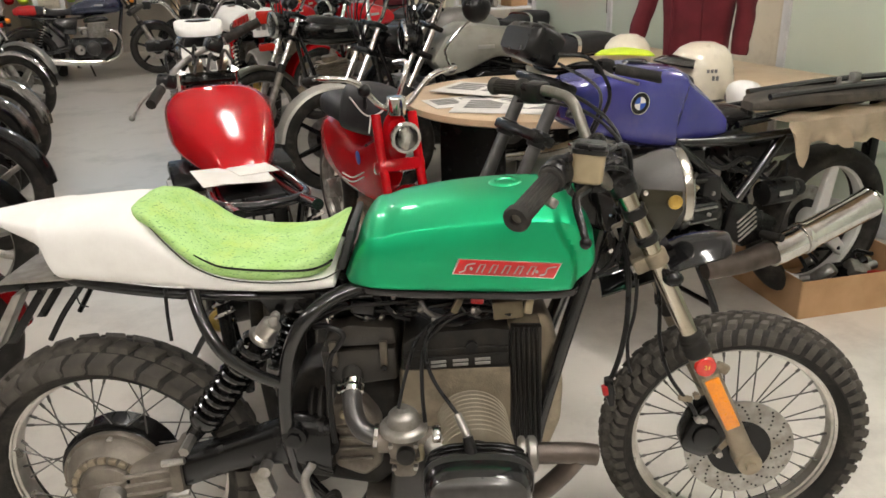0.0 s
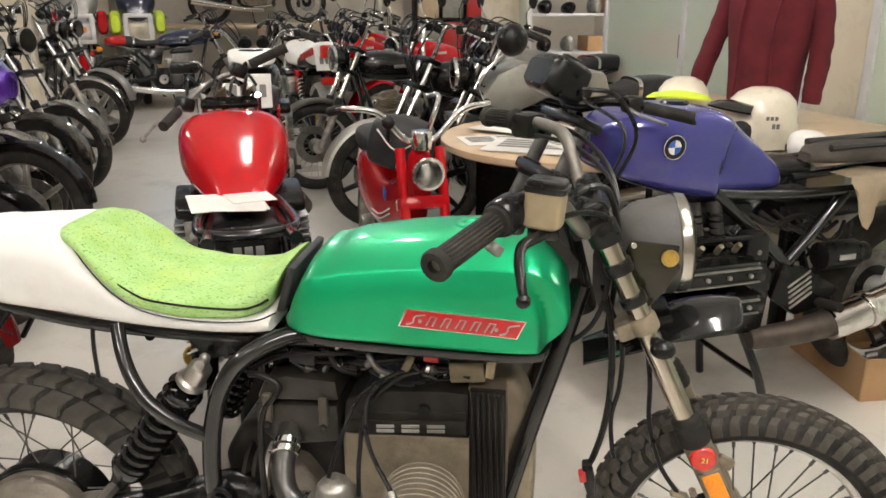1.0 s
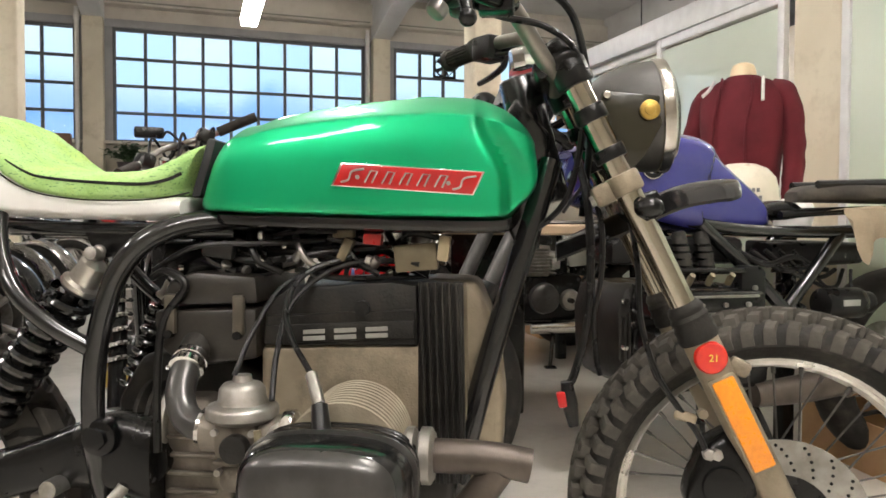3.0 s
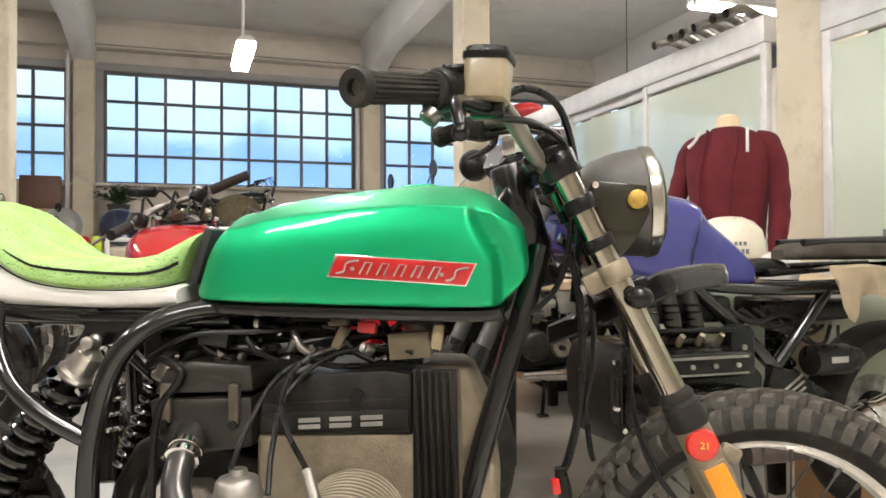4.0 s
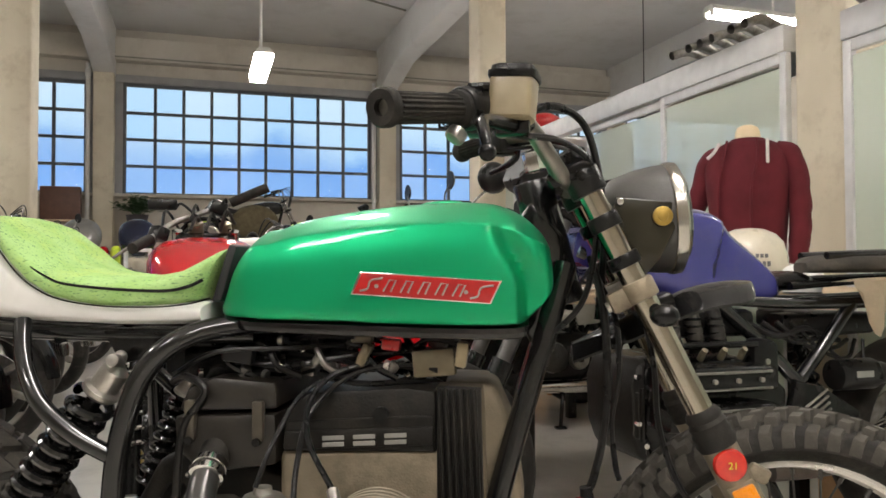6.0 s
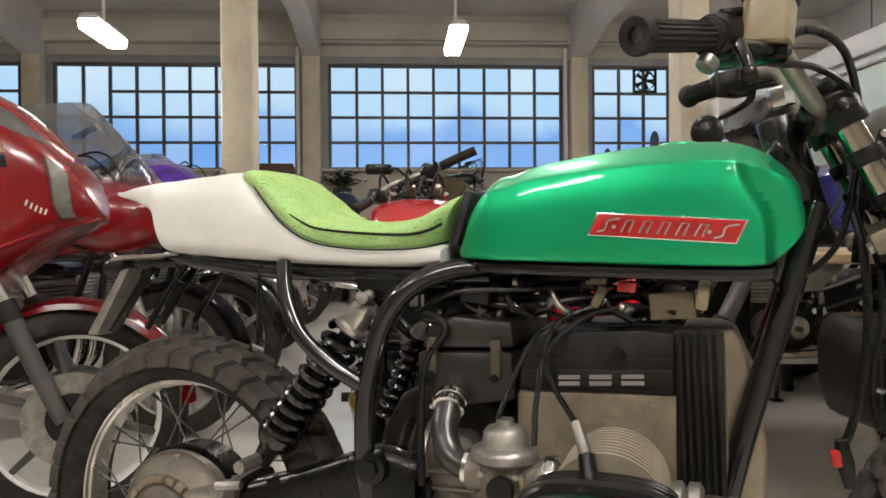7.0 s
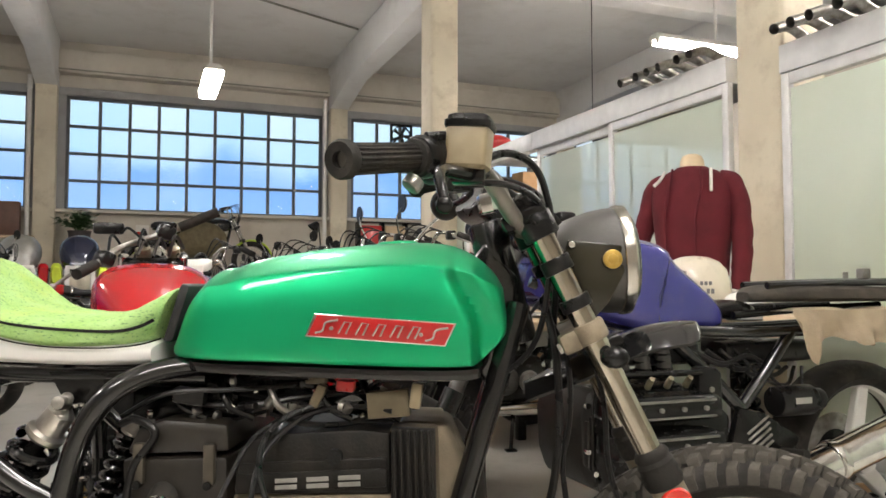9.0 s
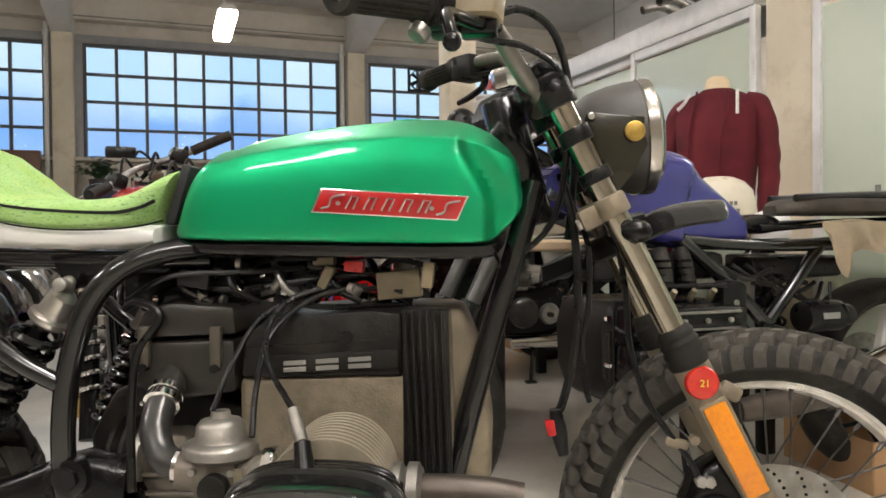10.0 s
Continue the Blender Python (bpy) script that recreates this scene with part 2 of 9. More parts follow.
def thing(name, label, category, m=None, group="", kind=""):
    ob = new(name)
    ob.empty_display_size = 0.1
    if m is not None:
        ob.matrix_basis = m
    return tagged(ob, label, category, group, kind)


def group_part(name, parent, label="", m=None):
    """A part made of sub-parts: an Empty under its thing."""
    ob = new(name)
    ob.empty_display_size = 0.05
    ob.parent = parent
    if m is not None:
        ob.matrix_basis = m
    if label:
        ob["label"] = label
    return ob


def joined(*bms):
    out = bmesh.new()
    for b in bms:
        me = bpy.data.meshes.new("tmp")
        b.to_mesh(me)
        b.free()
        out.from_mesh(me)
        bpy.data.meshes.remove(me)
    return out


def moved(bm, m):
    bmesh.ops.transform(bm, matrix=m, verts=bm.verts)
    return bm


def box(sx, sy, sz, at=(0, 0, 0), bevel=0.004, segs=2, rot=(0, 0, 0)):
    bm = bmesh.new()
    bmesh.ops.create_cube(bm, size=1.0)
    bmesh.ops.scale(bm, vec=(sx, sy, sz), verts=bm.verts)
    bevel = min(bevel, 0.45 * min(sx, sy, sz))
    if bevel > 0:
        bmesh.ops.bevel(bm, geom=bm.edges, offset=bevel, segments=segs, profile=0.5, affect="EDGES")
    return moved(bm, pose(*at, *rot))


def smooth_path(pts, n=6):
    """Catmull-Rom through the points."""
    p = [Vector(v) for v in pts]
    if len(p) < 3:
        return p
    q = [2 * p[0] - p[1]] + p + [2 * p[-1] - p[-2]]
    out = []
    for i in range(1, len(q) - 2):
        a, b, c, e = q[i - 1], q[i], q[i + 1], q[i + 2]
        for k in range(n):
            t = k / n
            out.append(0.5 * (2 * b + (c - a) * t + (2 * a - 5 * b + 4 * c - e) * t * t + (3 * b - a - 3 * c + e) * t ** 3))
    return out + [p[-1]]


def tube(pts, r, seg=10, n=6, closed=False, cap=True):
    """A round tube along a smooth path; r is one radius or one for each end."""
    path = smooth_path(pts, n)
    bm = bmesh.new()
    rings, up = [], None
    cnt = len(path)
    for i, c in enumerate(path):
        d = (path[min(i + 1, cnt - 1)] - path[max(i - 1, 0)]).normalized()
        if up is None:
            up = d.orthogonal().normalized()
        up = (up - d * up.dot(d)).normalized()
        side = d.cross(up)
        rr = r if not isinstance(r, (tuple, list)) else r[0] + (r[1] - r[0]) * i / (cnt - 1)
        rings.append([bm.verts.new(c + rr * (math.cos(a) * up + math.sin(a) * side)) for a in (2 * math.pi * k / seg for k in range(seg))])
    for a, b in zip(rings, rings[1:]):
        for k in range(seg):
            bm.faces.new((a[k], a[(k + 1) % seg], b[(k + 1) % seg], b[k]))
    if cap:
        bm.faces.new(rings[0])
        bm.faces.new(rings[-1])
    return bm


def rod(a, b, r, seg=12, bevel=0.0):
    bm = tube([a, b], r, seg)
    if bevel:
        es = [e for e in bm.edges if any(len(fc.verts) > 4 for fc in e.link_faces)]
        bmesh.ops.bevel(bm, geom=es, offset=bevel, segments=2, profile=0.5, affect="EDGES")
    return bm


def lathe(profile, seg=32, axis="y", closed=False):
    """Revolves (radius, along) pairs round an axis through the origin."""
    bm = bmesh.new()
    rings = []
    for r, h in profile:
        ring = []
        for k in range(seg):
            a = 2 * math.pi * k / seg
            c, s = r * math.cos(a), r * math.sin(a)
            ring.append(bm.verts.new({"y": (c, h, s), "z": (c, s, h), "x": (h, c, s)}[axis]))
        rings.append(ring)
    pairs = list(zip(rings, rings[1:])) + ([(rings[-1], rings[0])] if closed else [])
    for a, b in pairs:
        for k in range(seg):
            bm.faces.new((a[k], a[(k + 1) % seg], b[(k + 1) % seg], b[k]))
    if not closed:
        for ring, (r, _) in ((rings[0], profile[0]), (rings[-1], profile[-1])):
            if r > 1e-4:
                bm.faces.new(ring)
    bmesh.ops.remove_doubles(bm, verts=bm.verts, dist=1e-5)
    return bm


def loft(rings, cap=True):
    bm = bmesh.new()
    vs = [[bm.verts.new(p) for p in ring] for ring in rings]
    n = len(vs[0])
    for a, b in zip(vs, vs[1:]):
        for k in range(n):
            bm.faces.new((a[k], a[(k + 1) % n], b[(k + 1) % n], b[k]))
    if cap:
        bm.faces.new(vs[0])
        bm.faces.new(vs[-1])
    return bm


def oval(x, w, z0, z1, e=2.6, n=24, y=0.0, flat=None):
    """A super-ellipse section across the x axis."""
    out = []
    zc, h = (z0 + z1) / 2, (z1 - z0) / 2
    for k in range(n):
        a = 2 * math.pi * k / n
        c, s = math.cos(a), math.sin(a)
        ee = e if s >= 0 or flat is None else flat
        out.append(Vector((x, y + w * math.copysign(abs(c) ** (2 / ee), c), zc + h * math.copysign(abs(s) ** (2 / ee), s))))
    return out


def body(stations, e=2.6, n=24, flat=None, fine=4, y=0.0):
    """A lofted body from (x, half width, bottom, top) stations, eased between them."""
    st = smooth_path([Vector((s[0], s[1], s[2])) for s in stations], fine)
    tp = smooth_path([Vector((s[0], s[3], 0)) for s in stations], fine)
    return loft([oval(a.x, max(a.y, 0.002), a.z, max(b.y, a.z + 0.004), e, n, y, flat) for a, b in zip(st, tp)])


def slab(outline, y0, y1, bevel=0.004, segs=2):
    """A plate: an outline in x and z, from y0 to y1."""
    bm = bmesh.new()
    vs = [bm.verts.new((x, y0, z)) for x, z in outline]
    bm.faces.new(vs)
    ret = bmesh.ops.extrude_face_region(bm, geom=bm.faces[:])
    bmesh.ops.translate(bm, vec=(0, y1 - y0, 0), verts=[g for g in ret["geom"] if isinstance(g, bmesh.types.BMVert)])
    if bevel:
        bmesh.ops.bevel(bm, geom=bm.edges, offset=bevel, segments=segs, profile=0.5, affect="EDGES")
    return bm


def ball(r, at=(0, 0, 0), seg=16, squash=(1, 1, 1)):
    bm = bmesh.new()
    bmesh.ops.create_uvsphere(bm, u_segments=seg, v_segments=max(6, seg // 2), radius=r)
    bmesh.ops.scale(bm, vec=squash, verts=bm.verts)
    return moved(bm, Matrix.Translation(at))


def coil(a, b, r, wire, turns, seg=6, per=12):
    """A coil spring from a to b."""
    a, b = Vector(a), Vector(b)
    d = (b - a).normalized()
    u = d.orthogonal().normalized()
    v = d.cross(u)
    cnt = int(turns * per)
    pts = [a + (b - a) * (i / cnt) + r * (math.cos(2 * math.pi * i / per) * u + math.sin(2 * math.pi * i / per) * v) for i in range(cnt + 1)]
    bm = bmesh.new()
    rings, up = [], None
    for i, c in enumerate(pts):
        t = (pts[min(i + 1, cnt)] - pts[max(i - 1, 0)]).normalized()
        o = (c - (a + d * (c - a).dot(d))).normalized()
        s = t.cross(o)
        rings.append([bm.verts.new(c + wire * (math.cos(q) * o + math.sin(q) * s)) for q in (2 * math.pi * k / seg for k in range(seg))])
    for p, q in zip(rings, rings[1:]):
        for k in range(seg):
            bm.faces.new((p[k], p[(k + 1) % seg], q[(k + 1) % seg], q[k]))
    return bm


def along(a, b):
    """A pose at a whose z axis points to b."""
    a, b = Vector(a), Vector(b)
    return Matrix.Translation(a) @ (b - a).to_track_quat("Z", "Y").to_matrix().to_4x4()


def fender_bm(R, a0, a1, w, n=18, lip=0.012):
    """A curved mudguard over a wheel, rolled at its edges."""
    bm = bmesh.new()
    rows = []
    for k in range(n + 1):
        a = radians(a0 + (a1 - a0) * k / n)
        c, s = math.cos(a), math.sin(a)
        taper = 1.0 if 0 < k < n else 0.8
        row = []
        for y, dr in ((-w, -0.022), (-w * 0.9, -0.006), (-w * 0.5, 0.006), (0, 0.010), (w * 0.5, 0.006), (w * 0.9, -0.006), (w, -0.022)):
            row.append(bm.verts.new(((R + dr) * c, y * taper, (R + dr) * s)))
        rows.append(row)
    for a, b in zip(rows, rows[1:]):
        for k in range(6):
            bm.faces.new((a[k], a[k + 1], b[k + 1], b[k]))
    ret = bmesh.ops.solidify(bm, geom=bm.faces[:], thickness=0.004)
    return bm


# ---------------------------------------------------------------- the hall
# Hall plan: u runs along the window wall, n points out through it; bays of 4.55 m.
ROOM = Matrix.Translation((-2.586, 11.909, 0.0)) @ Matrix.Rotation(radians(24.42), 4, "Z")
BAY, CEIL = 4.548, 4.72
U0, U1, N0 = -13.6, 9.0, -19.0


def setting(name, bm, material, label, category, parent=None):
    ob = part(name, bm, material, parent)
    if parent is None:
        ob.matrix_basis = ROOM
        tagged(ob, label, category, kind="structure")
    return ob


def floor_material():
    m = surf("painted_concrete_floor", (0.72, 0.69, 0.63), (0.64, 0.61, 0.55), 0.6, 0.3, 0.08, 0, 0.02, 30, 1.0, (0.24, 0.225, 0.2), 1.7, 0.5)
    b = m.node_tree.nodes["Principled BSDF"]
    b.inputs["Coat IOR"].default_value, b.inputs["Coat Roughness"].default_value = 2.0, 0.24
    return m


FLOOR = floor_material()
WALL = surf("cream_wall_paint", (0.6, 0.56, 0.49), (0.53, 0.49, 0.42), 1.3, 0.85, 0.08, 0, 0.15, 60, 0, (0.36, 0.31, 0.25), 1.8, 0.45)
CEILING = surf("ceiling_whitewash", (0.74, 0.73, 0.71), (0.68, 0.66, 0.64), 0.8, 0.9, 0.05, 0, 0.12, 50, 0, (0.42, 0.39, 0.34), 1.1, 0.4)
COLUMN = surf("worn_cream_column", (0.66, 0.6, 0.47), (0.58, 0.52, 0.4), 2.2, 0.7, 0.12, 0, 0.2, 70, 0, (0.34, 0.27, 0.18), 3.2, 0.55)
FRAME = surf("grey_window_steel", (0.13, 0.135, 0.14), (0.1, 0.105, 0.11), 8, 0.55, 0.1, 0.2, 0.08, 120)
SURROUND = surf("grey_window_surround", (0.36, 0.36, 0.36), (0.3, 0.3, 0.3), 3, 0.75, 0.08, 0, 0.12, 70, 0, (0.22, 0.21, 0.2), 2.2, 0.4)

floor = setting("floor", box(U1 - U0 + 1, -N0 + 1.0, 0.2, ((U0 + U1) / 2, N0 / 2 + 0.2, -0.1), 0), FLOOR, "glossy worn grey painted concrete floor", "floor")
ceiling_bms = [box(U1 - U0 + 1, -N0 + 1.0, 0.2, ((U0 + U1) / 2, N0 / 2 + 0.2, CEIL + 0.1), 0)]
setting("ceiling", joined(*ceiling_bms), CEILING, "whitewashed concrete ceiling slab", "ceiling")

COLS = [0.30 + BAY * k for k in range(-3, 2)]
# cross beams, deeper where they meet the window wall, and the wall beam above the windows
for u in COLS:
    b = slab([(N0, 4.16), (-1.4, 4.16), (-0.02, 3.92), (-0.02, CEIL - 0.003), (N0, CEIL - 0.003)], -0.16, 0.16, 0.02)
    moved(b, Matrix.Translation((u, 0, 0)) @ Matrix.Rotation(radians(90), 4, "Z"))
    setting("ceiling_beam", b, CEILING, "whitewashed concrete beam across the hall", "beam")
for n in (-5.4, -9.9, -14.4):
    setting("ceiling_beam", box(U1 - U0, 0.3, 0.42, ((U0 + U1) / 2, n, CEIL - 0.214), 0.02), CEILING, "whitewashed concrete beam across the hall", "beam")
setting("wall_beam", box(U1 - U0, 0.22, 0.36, ((U0 + U1) / 2, -0.06, 4.36), 0.015), WALL, "cream concrete beam above the windows", "beam")

# window wall: lower wall, piers between the openings, lintel
LOW, TOP = 2.03, 3.90
setting("wall_north", joined(box(U1 - U0, 0.3, LOW, ((U0 + U1) / 2, 0.20, LOW / 2), 0),
        box(U1 - U0, 0.3, CEIL - TOP, ((U0 + U1) / 2, 0.20, (CEIL + TOP) / 2), 0),
        *[box(0.38, 0.3, TOP - LOW, (u, 0.20, (TOP + LOW) / 2), 0) for u in COLS]), WALL, "cream painted plaster wall below a band of windows", "wall")
for u in COLS:
    setting("pilaster", box(0.30, 0.26, 4.3, (u, -0.08, 2.15), 0.02), COLUMN, "cream painted pilaster on the window wall", "column")
    for n in (-5.4, -9.9, -14.4):
        if (n < -9 and -4.5 < u < 0.2) or (n < -14 and u < 4):
            continue
        if n < -9 and u < 0:
            continue
        du = -0.13 if n > -6 else 0.16
        setting("column", box(0.31, 0.34, 4.4, (u + du, n, 2.2), 0.025, 3), COLUMN, "chipped cream painted concrete column", "column")
setting("wall_west", box(0.3, -N0 + 1, CEIL, (U0 - 0.15, N0 / 2 + 0.3, CEIL / 2), 0), WALL, "cream painted plaster wall", "wall")
setting("wall_east", box(0.3, -N0 + 1, CEIL, (U1 + 0.15, N0 / 2 + 0.3, CEIL / 2), 0), WALL, "cream painted plaster wall", "wall")
setting("wall_south", box(U1 - U0 + 0.6, 0.3, CEIL, ((U0 + U1) / 2, N0 - 0.15, CEIL / 2), 0), WALL, "cream painted plaster wall", "wall")


def pane_material():
    """Rippled, slightly frosted glass that differs from pane to pane."""
    m = glass("rippled_pane", (0.93, 0.96, 1.0), 0.16, 1.2)
    nt = m.node_tree
    n, l = nt.nodes, nt.links
    b = n["Principled BSDF"]
    oi = n.new("ShaderNodeObjectInfo")
    mr = n.new("ShaderNodeMapRange")
    mr.inputs["To Min"].default_value, mr.inputs["To Max"].default_value = 0.05, 0.32
    l.new(oi.outputs["Random"], mr.inputs["Value"])
    l.new(mr.outputs["Result"], b.inputs["Roughness"])
    # tint per pane, standing in for white glare that differs between panes
    tone = n.new("ShaderNodeMix")
    tone.data_type = "RGBA"
    tone.inputs["A"].default_value, tone.inputs["B"].default_value = (0.72, 0.86, 1.0, 1), (1.0, 1.0, 1.0, 1)
    l.new(oi.outputs["Random"], tone.inputs["Factor"])
    l.new(tone.outputs["Result"], b.inputs["Base Color"])
    tc, nz, bp = n.new("ShaderNodeTexCoord"), n.new("ShaderNodeTexNoise"), n.new("ShaderNodeBump")
    nz.inputs["Scale"].default_value = 9.0
    bp.inputs["Strength"].default_value, bp.inputs["Distance"].default_value = 0.35, 0.02
    l.new(tc.outputs["Object"], nz.inputs["Vector"])
    l.new(nz.outputs["Fac"], bp.inputs["Height"])
    l.new(bp.outputs["Normal"], b.inputs["Normal"])
    return m


PANE = pane_material()
PW, PH = 3.939 / 9, (3.81 - 2.097) / 4
pane_mesh = mesh_of("pane", box(PW - 0.03, 0.006, PH - 0.03, (0, 0, 0), 0), PANE)
tall_mesh = mesh_of("pane", box(PW - 0.03, 0.006, 2 * PH - 0.03, (0, 0, 0), 0), PANE)


def window(name, u, tall):
    """A steel window of nine by four panes; tall: columns whose two upper panes are one."""
    w = thing(name, "steel window of small square rippled panes", "window", ROOM @ pose(u, 0.05, 0), kind="structure")
    zs = [2.097 + PH * k for k in range(5)]
    fr = [box(4.03, 0.07, 0.05, (1.97, 0, zs[0] - 0.02), 0.004), box(4.03, 0.07, 0.05, (1.97, 0, zs[4] + 0.02), 0.004)]
    fr += [box(0.05, 0.066, 1.75, (-0.02, 0, 2.953), 0.004), box(0.05, 0.066, 1.75, (3.96, 0, 2.953), 0.004)]
    part("window_frame", joined(*fr), FRAME, w)
    part("window_surround", joined(box(0.16, 0.12, 1.9, (-0.125, 0, 2.97), 0.005), box(0.16, 0.12, 1.9, (4.065, 0, 2.97), 0.005), box(4.35, 0.14, 0.12, (1.97, 0, 3.92), 0.005)), SURROUND, w)
    part("window_sill", box(4.35, 0.22, 0.05, (1.97, -0.06, 2.045), 0.008), WALL, w)
    for k in range(1, 9):
        part("mullion", box(0.05, 0.055, 1.7, (PW * k, 0, 2.953), 0.003, 1), FRAME, w)
    for k in range(1, 4):
        if k == 3 and tall:
            b = box(PW * (9 - len(tall)), 0.05, 0.046, (PW * (9 + len(tall)) / 2 if 0 in tall else PW * (9 - len(tall)) / 2, 0, zs[k]), 0.003, 1)
        else:
            b = box(3.93, 0.05, 0.046, (1.97, 0, zs[k]), 0.003, 1)
        part("glazing_bar", b, FRAME, w)
    for i in range(9):
        for k in range(4):
            if i in tall and k >= 2:
                if k == 2:
                    part("pane", tall_mesh, None, w, m=pose(PW * (i + 0.5), 0, zs[3])).visible_shadow = False
                continue
            part("pane", pane_mesh, None, w, m=pose(PW * (i + 0.5), 0, zs[k] + PH / 2)).visible_shadow = False
    return w


window("window_1", -3.939 - 2 * BAY, ())
window("window_2", -3.939 - BAY, (0, 1))
window("window_3", -3.939, ())
window("window_4", -3.939 + BAY, ())
window("window_5", -3.939 + 2 * BAY, ())


def backdrop():
    """Far blue evening: pale sky over dim wooded hills."""
    m = bpy.data.materials.new("evening_distance")
    m.use_nodes = True
    nt = m.node_tree
    n, l = nt.nodes, nt.links
    n.remove(n["Principled BSDF"])
    em = n.new("ShaderNodeEmission")
    tc, sep, nz, add, ramp = n.new("ShaderNodeTexCoord"), n.new("ShaderNodeSeparateXYZ"), n.new("ShaderNodeTexNoise"), n.new("ShaderNodeMath"), n.new("ShaderNodeValToRGB")
    l.new(tc.outputs["Object"], sep.inputs[0])
    l.new(tc.outputs["Object"], nz.inputs["Vector"])
    nz.inputs["Scale"].default_value, nz.inputs["Detail"].default_value = 0.16, 9.0
    add.operation = "MULTIPLY_ADD"
    add.inputs[1].default_value = 9.0
    l.new(nz.outputs["Fac"], add.inputs[0])
    l.new(sep.outputs["Z"], add.inputs[2])
    mr = n.new("ShaderNodeMapRange")
    mr.inputs["From Min"].default_value, mr.inputs["From Max"].default_value = 2.0, 26.0
    l.new(add.outputs[0], mr.inputs["Value"])
    cr = ramp.color_ramp
    cr.elements[0].position, cr.elements[0].color = 0.0, (0.42, 0.63, 0.96, 1)
    cr.elements[1].position, cr.elements[1].color = 1.0, (0.80, 0.93, 1.0, 1)
    for pos, c in ((0.28, (0.33, 0.56, 0.95, 1)), (0.48, (0.26, 0.48, 0.88, 1)), (0.54, (0.62, 0.84, 1.0, 1))):
        cr.elements.new(pos).color = c
    l.new(mr.outputs["Result"], ramp.inputs["Fac"])
    l.new(ramp.outputs["Color"], em.inputs["Color"])
    em.inputs["Strength"].default_value = 0.9
    l.new(em.outputs[0], n["Material Output"].inputs["Surface"])
    return m


setting("backdrop", box(150, 0.1, 60, (0, 45, 14), 0), backdrop(), "blue evening sky over dim wooded hills", "backdrop")

# hanging fluorescent fittings; some hang out of view, added for their light
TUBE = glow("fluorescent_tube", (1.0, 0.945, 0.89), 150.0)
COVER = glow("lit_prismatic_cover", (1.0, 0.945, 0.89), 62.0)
WHITEMETAL = surf("white_enamel", (0.72, 0.71, 0.68), (0.65, 0.64, 0.6), 8, 0.5, 0.1, 0, 0.05, 120)


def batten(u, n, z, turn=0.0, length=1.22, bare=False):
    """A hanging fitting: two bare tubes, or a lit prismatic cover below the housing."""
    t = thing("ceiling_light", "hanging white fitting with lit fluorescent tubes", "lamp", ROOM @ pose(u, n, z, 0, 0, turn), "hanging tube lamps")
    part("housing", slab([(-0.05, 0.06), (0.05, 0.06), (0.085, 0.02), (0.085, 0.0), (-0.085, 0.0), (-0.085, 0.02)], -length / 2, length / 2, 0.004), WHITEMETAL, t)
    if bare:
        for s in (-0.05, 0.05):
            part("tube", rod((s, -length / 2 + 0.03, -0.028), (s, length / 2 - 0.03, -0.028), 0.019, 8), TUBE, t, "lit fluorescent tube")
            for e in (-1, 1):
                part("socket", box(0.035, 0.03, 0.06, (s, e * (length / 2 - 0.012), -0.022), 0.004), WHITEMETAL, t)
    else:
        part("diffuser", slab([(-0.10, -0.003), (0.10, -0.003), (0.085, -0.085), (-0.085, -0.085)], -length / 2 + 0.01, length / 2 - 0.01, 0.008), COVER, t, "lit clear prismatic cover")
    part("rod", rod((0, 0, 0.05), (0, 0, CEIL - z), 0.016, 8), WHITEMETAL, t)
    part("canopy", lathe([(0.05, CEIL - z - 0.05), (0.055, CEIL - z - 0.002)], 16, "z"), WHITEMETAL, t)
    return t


batten(-2.16, -4.5, 3.12, 0, 1.0)
batten(-5.6, -5.65, 2.85, 0, 0.75)
batten(2.55, -7.0, 3.29, 90, 1.5, True)
# unseen fittings from here on, added along the hall to light the machines
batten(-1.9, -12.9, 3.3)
# invented short fitting that lifts the brightness of the background
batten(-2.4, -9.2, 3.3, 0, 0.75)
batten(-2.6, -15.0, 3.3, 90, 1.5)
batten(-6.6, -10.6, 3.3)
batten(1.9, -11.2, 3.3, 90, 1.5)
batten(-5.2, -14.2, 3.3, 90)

# ---------------------------------------------------------------- the green motorcycle
FOAM = surf("recycled_green_foam", (0.36, 0.56, 0.21), (0.29, 0.49, 0.14), 22, 0.85, 0.06, 0, 0.6, 180, 0, (0.50, 0.56, 0.07), 12, 0.45)


def speckle(m):
    """Dark flakes pressed into the foam, stretched along its length."""
    n, l = m.node_tree.nodes, m.node_tree.links
    b = n["Principled BSDF"]
    src = b.inputs["Base Color"].links[0].from_socket
    tc, mp, vo = n.new("ShaderNodeTexCoord"), n.new("ShaderNodeMapping"), n.new("ShaderNodeTexNoise")
    mp.inputs["Scale"].default_value = (140, 300, 380)
    vo.inputs["Scale"].default_value, vo.inputs["Detail"].default_value = 1.0, 2.0
    l.new(tc.outputs["Object"], mp.inputs[0])
    l.new(mp.outputs[0], vo.inputs["Vector"])
    rp, mx = n.new("ShaderNodeValToRGB"), n.new("ShaderNodeMix")
    rp.color_ramp.elements[0].position, rp.color_ramp.elements[1].position = 0.58, 0.72
    l.new(vo.outputs["Fac"], rp.inputs["Fac"])
    mx.data_type = "RGBA"
    mx.inputs["B"].default_value = (0.085, 0.20, 0.07, 1)
    l.new(rp.outputs["Color"], mx.inputs["Factor"])
    l.new(src, mx.inputs["A"])
    l.new(mx.outputs["Result"], b.inputs["Base Color"])


speckle(FOAM)
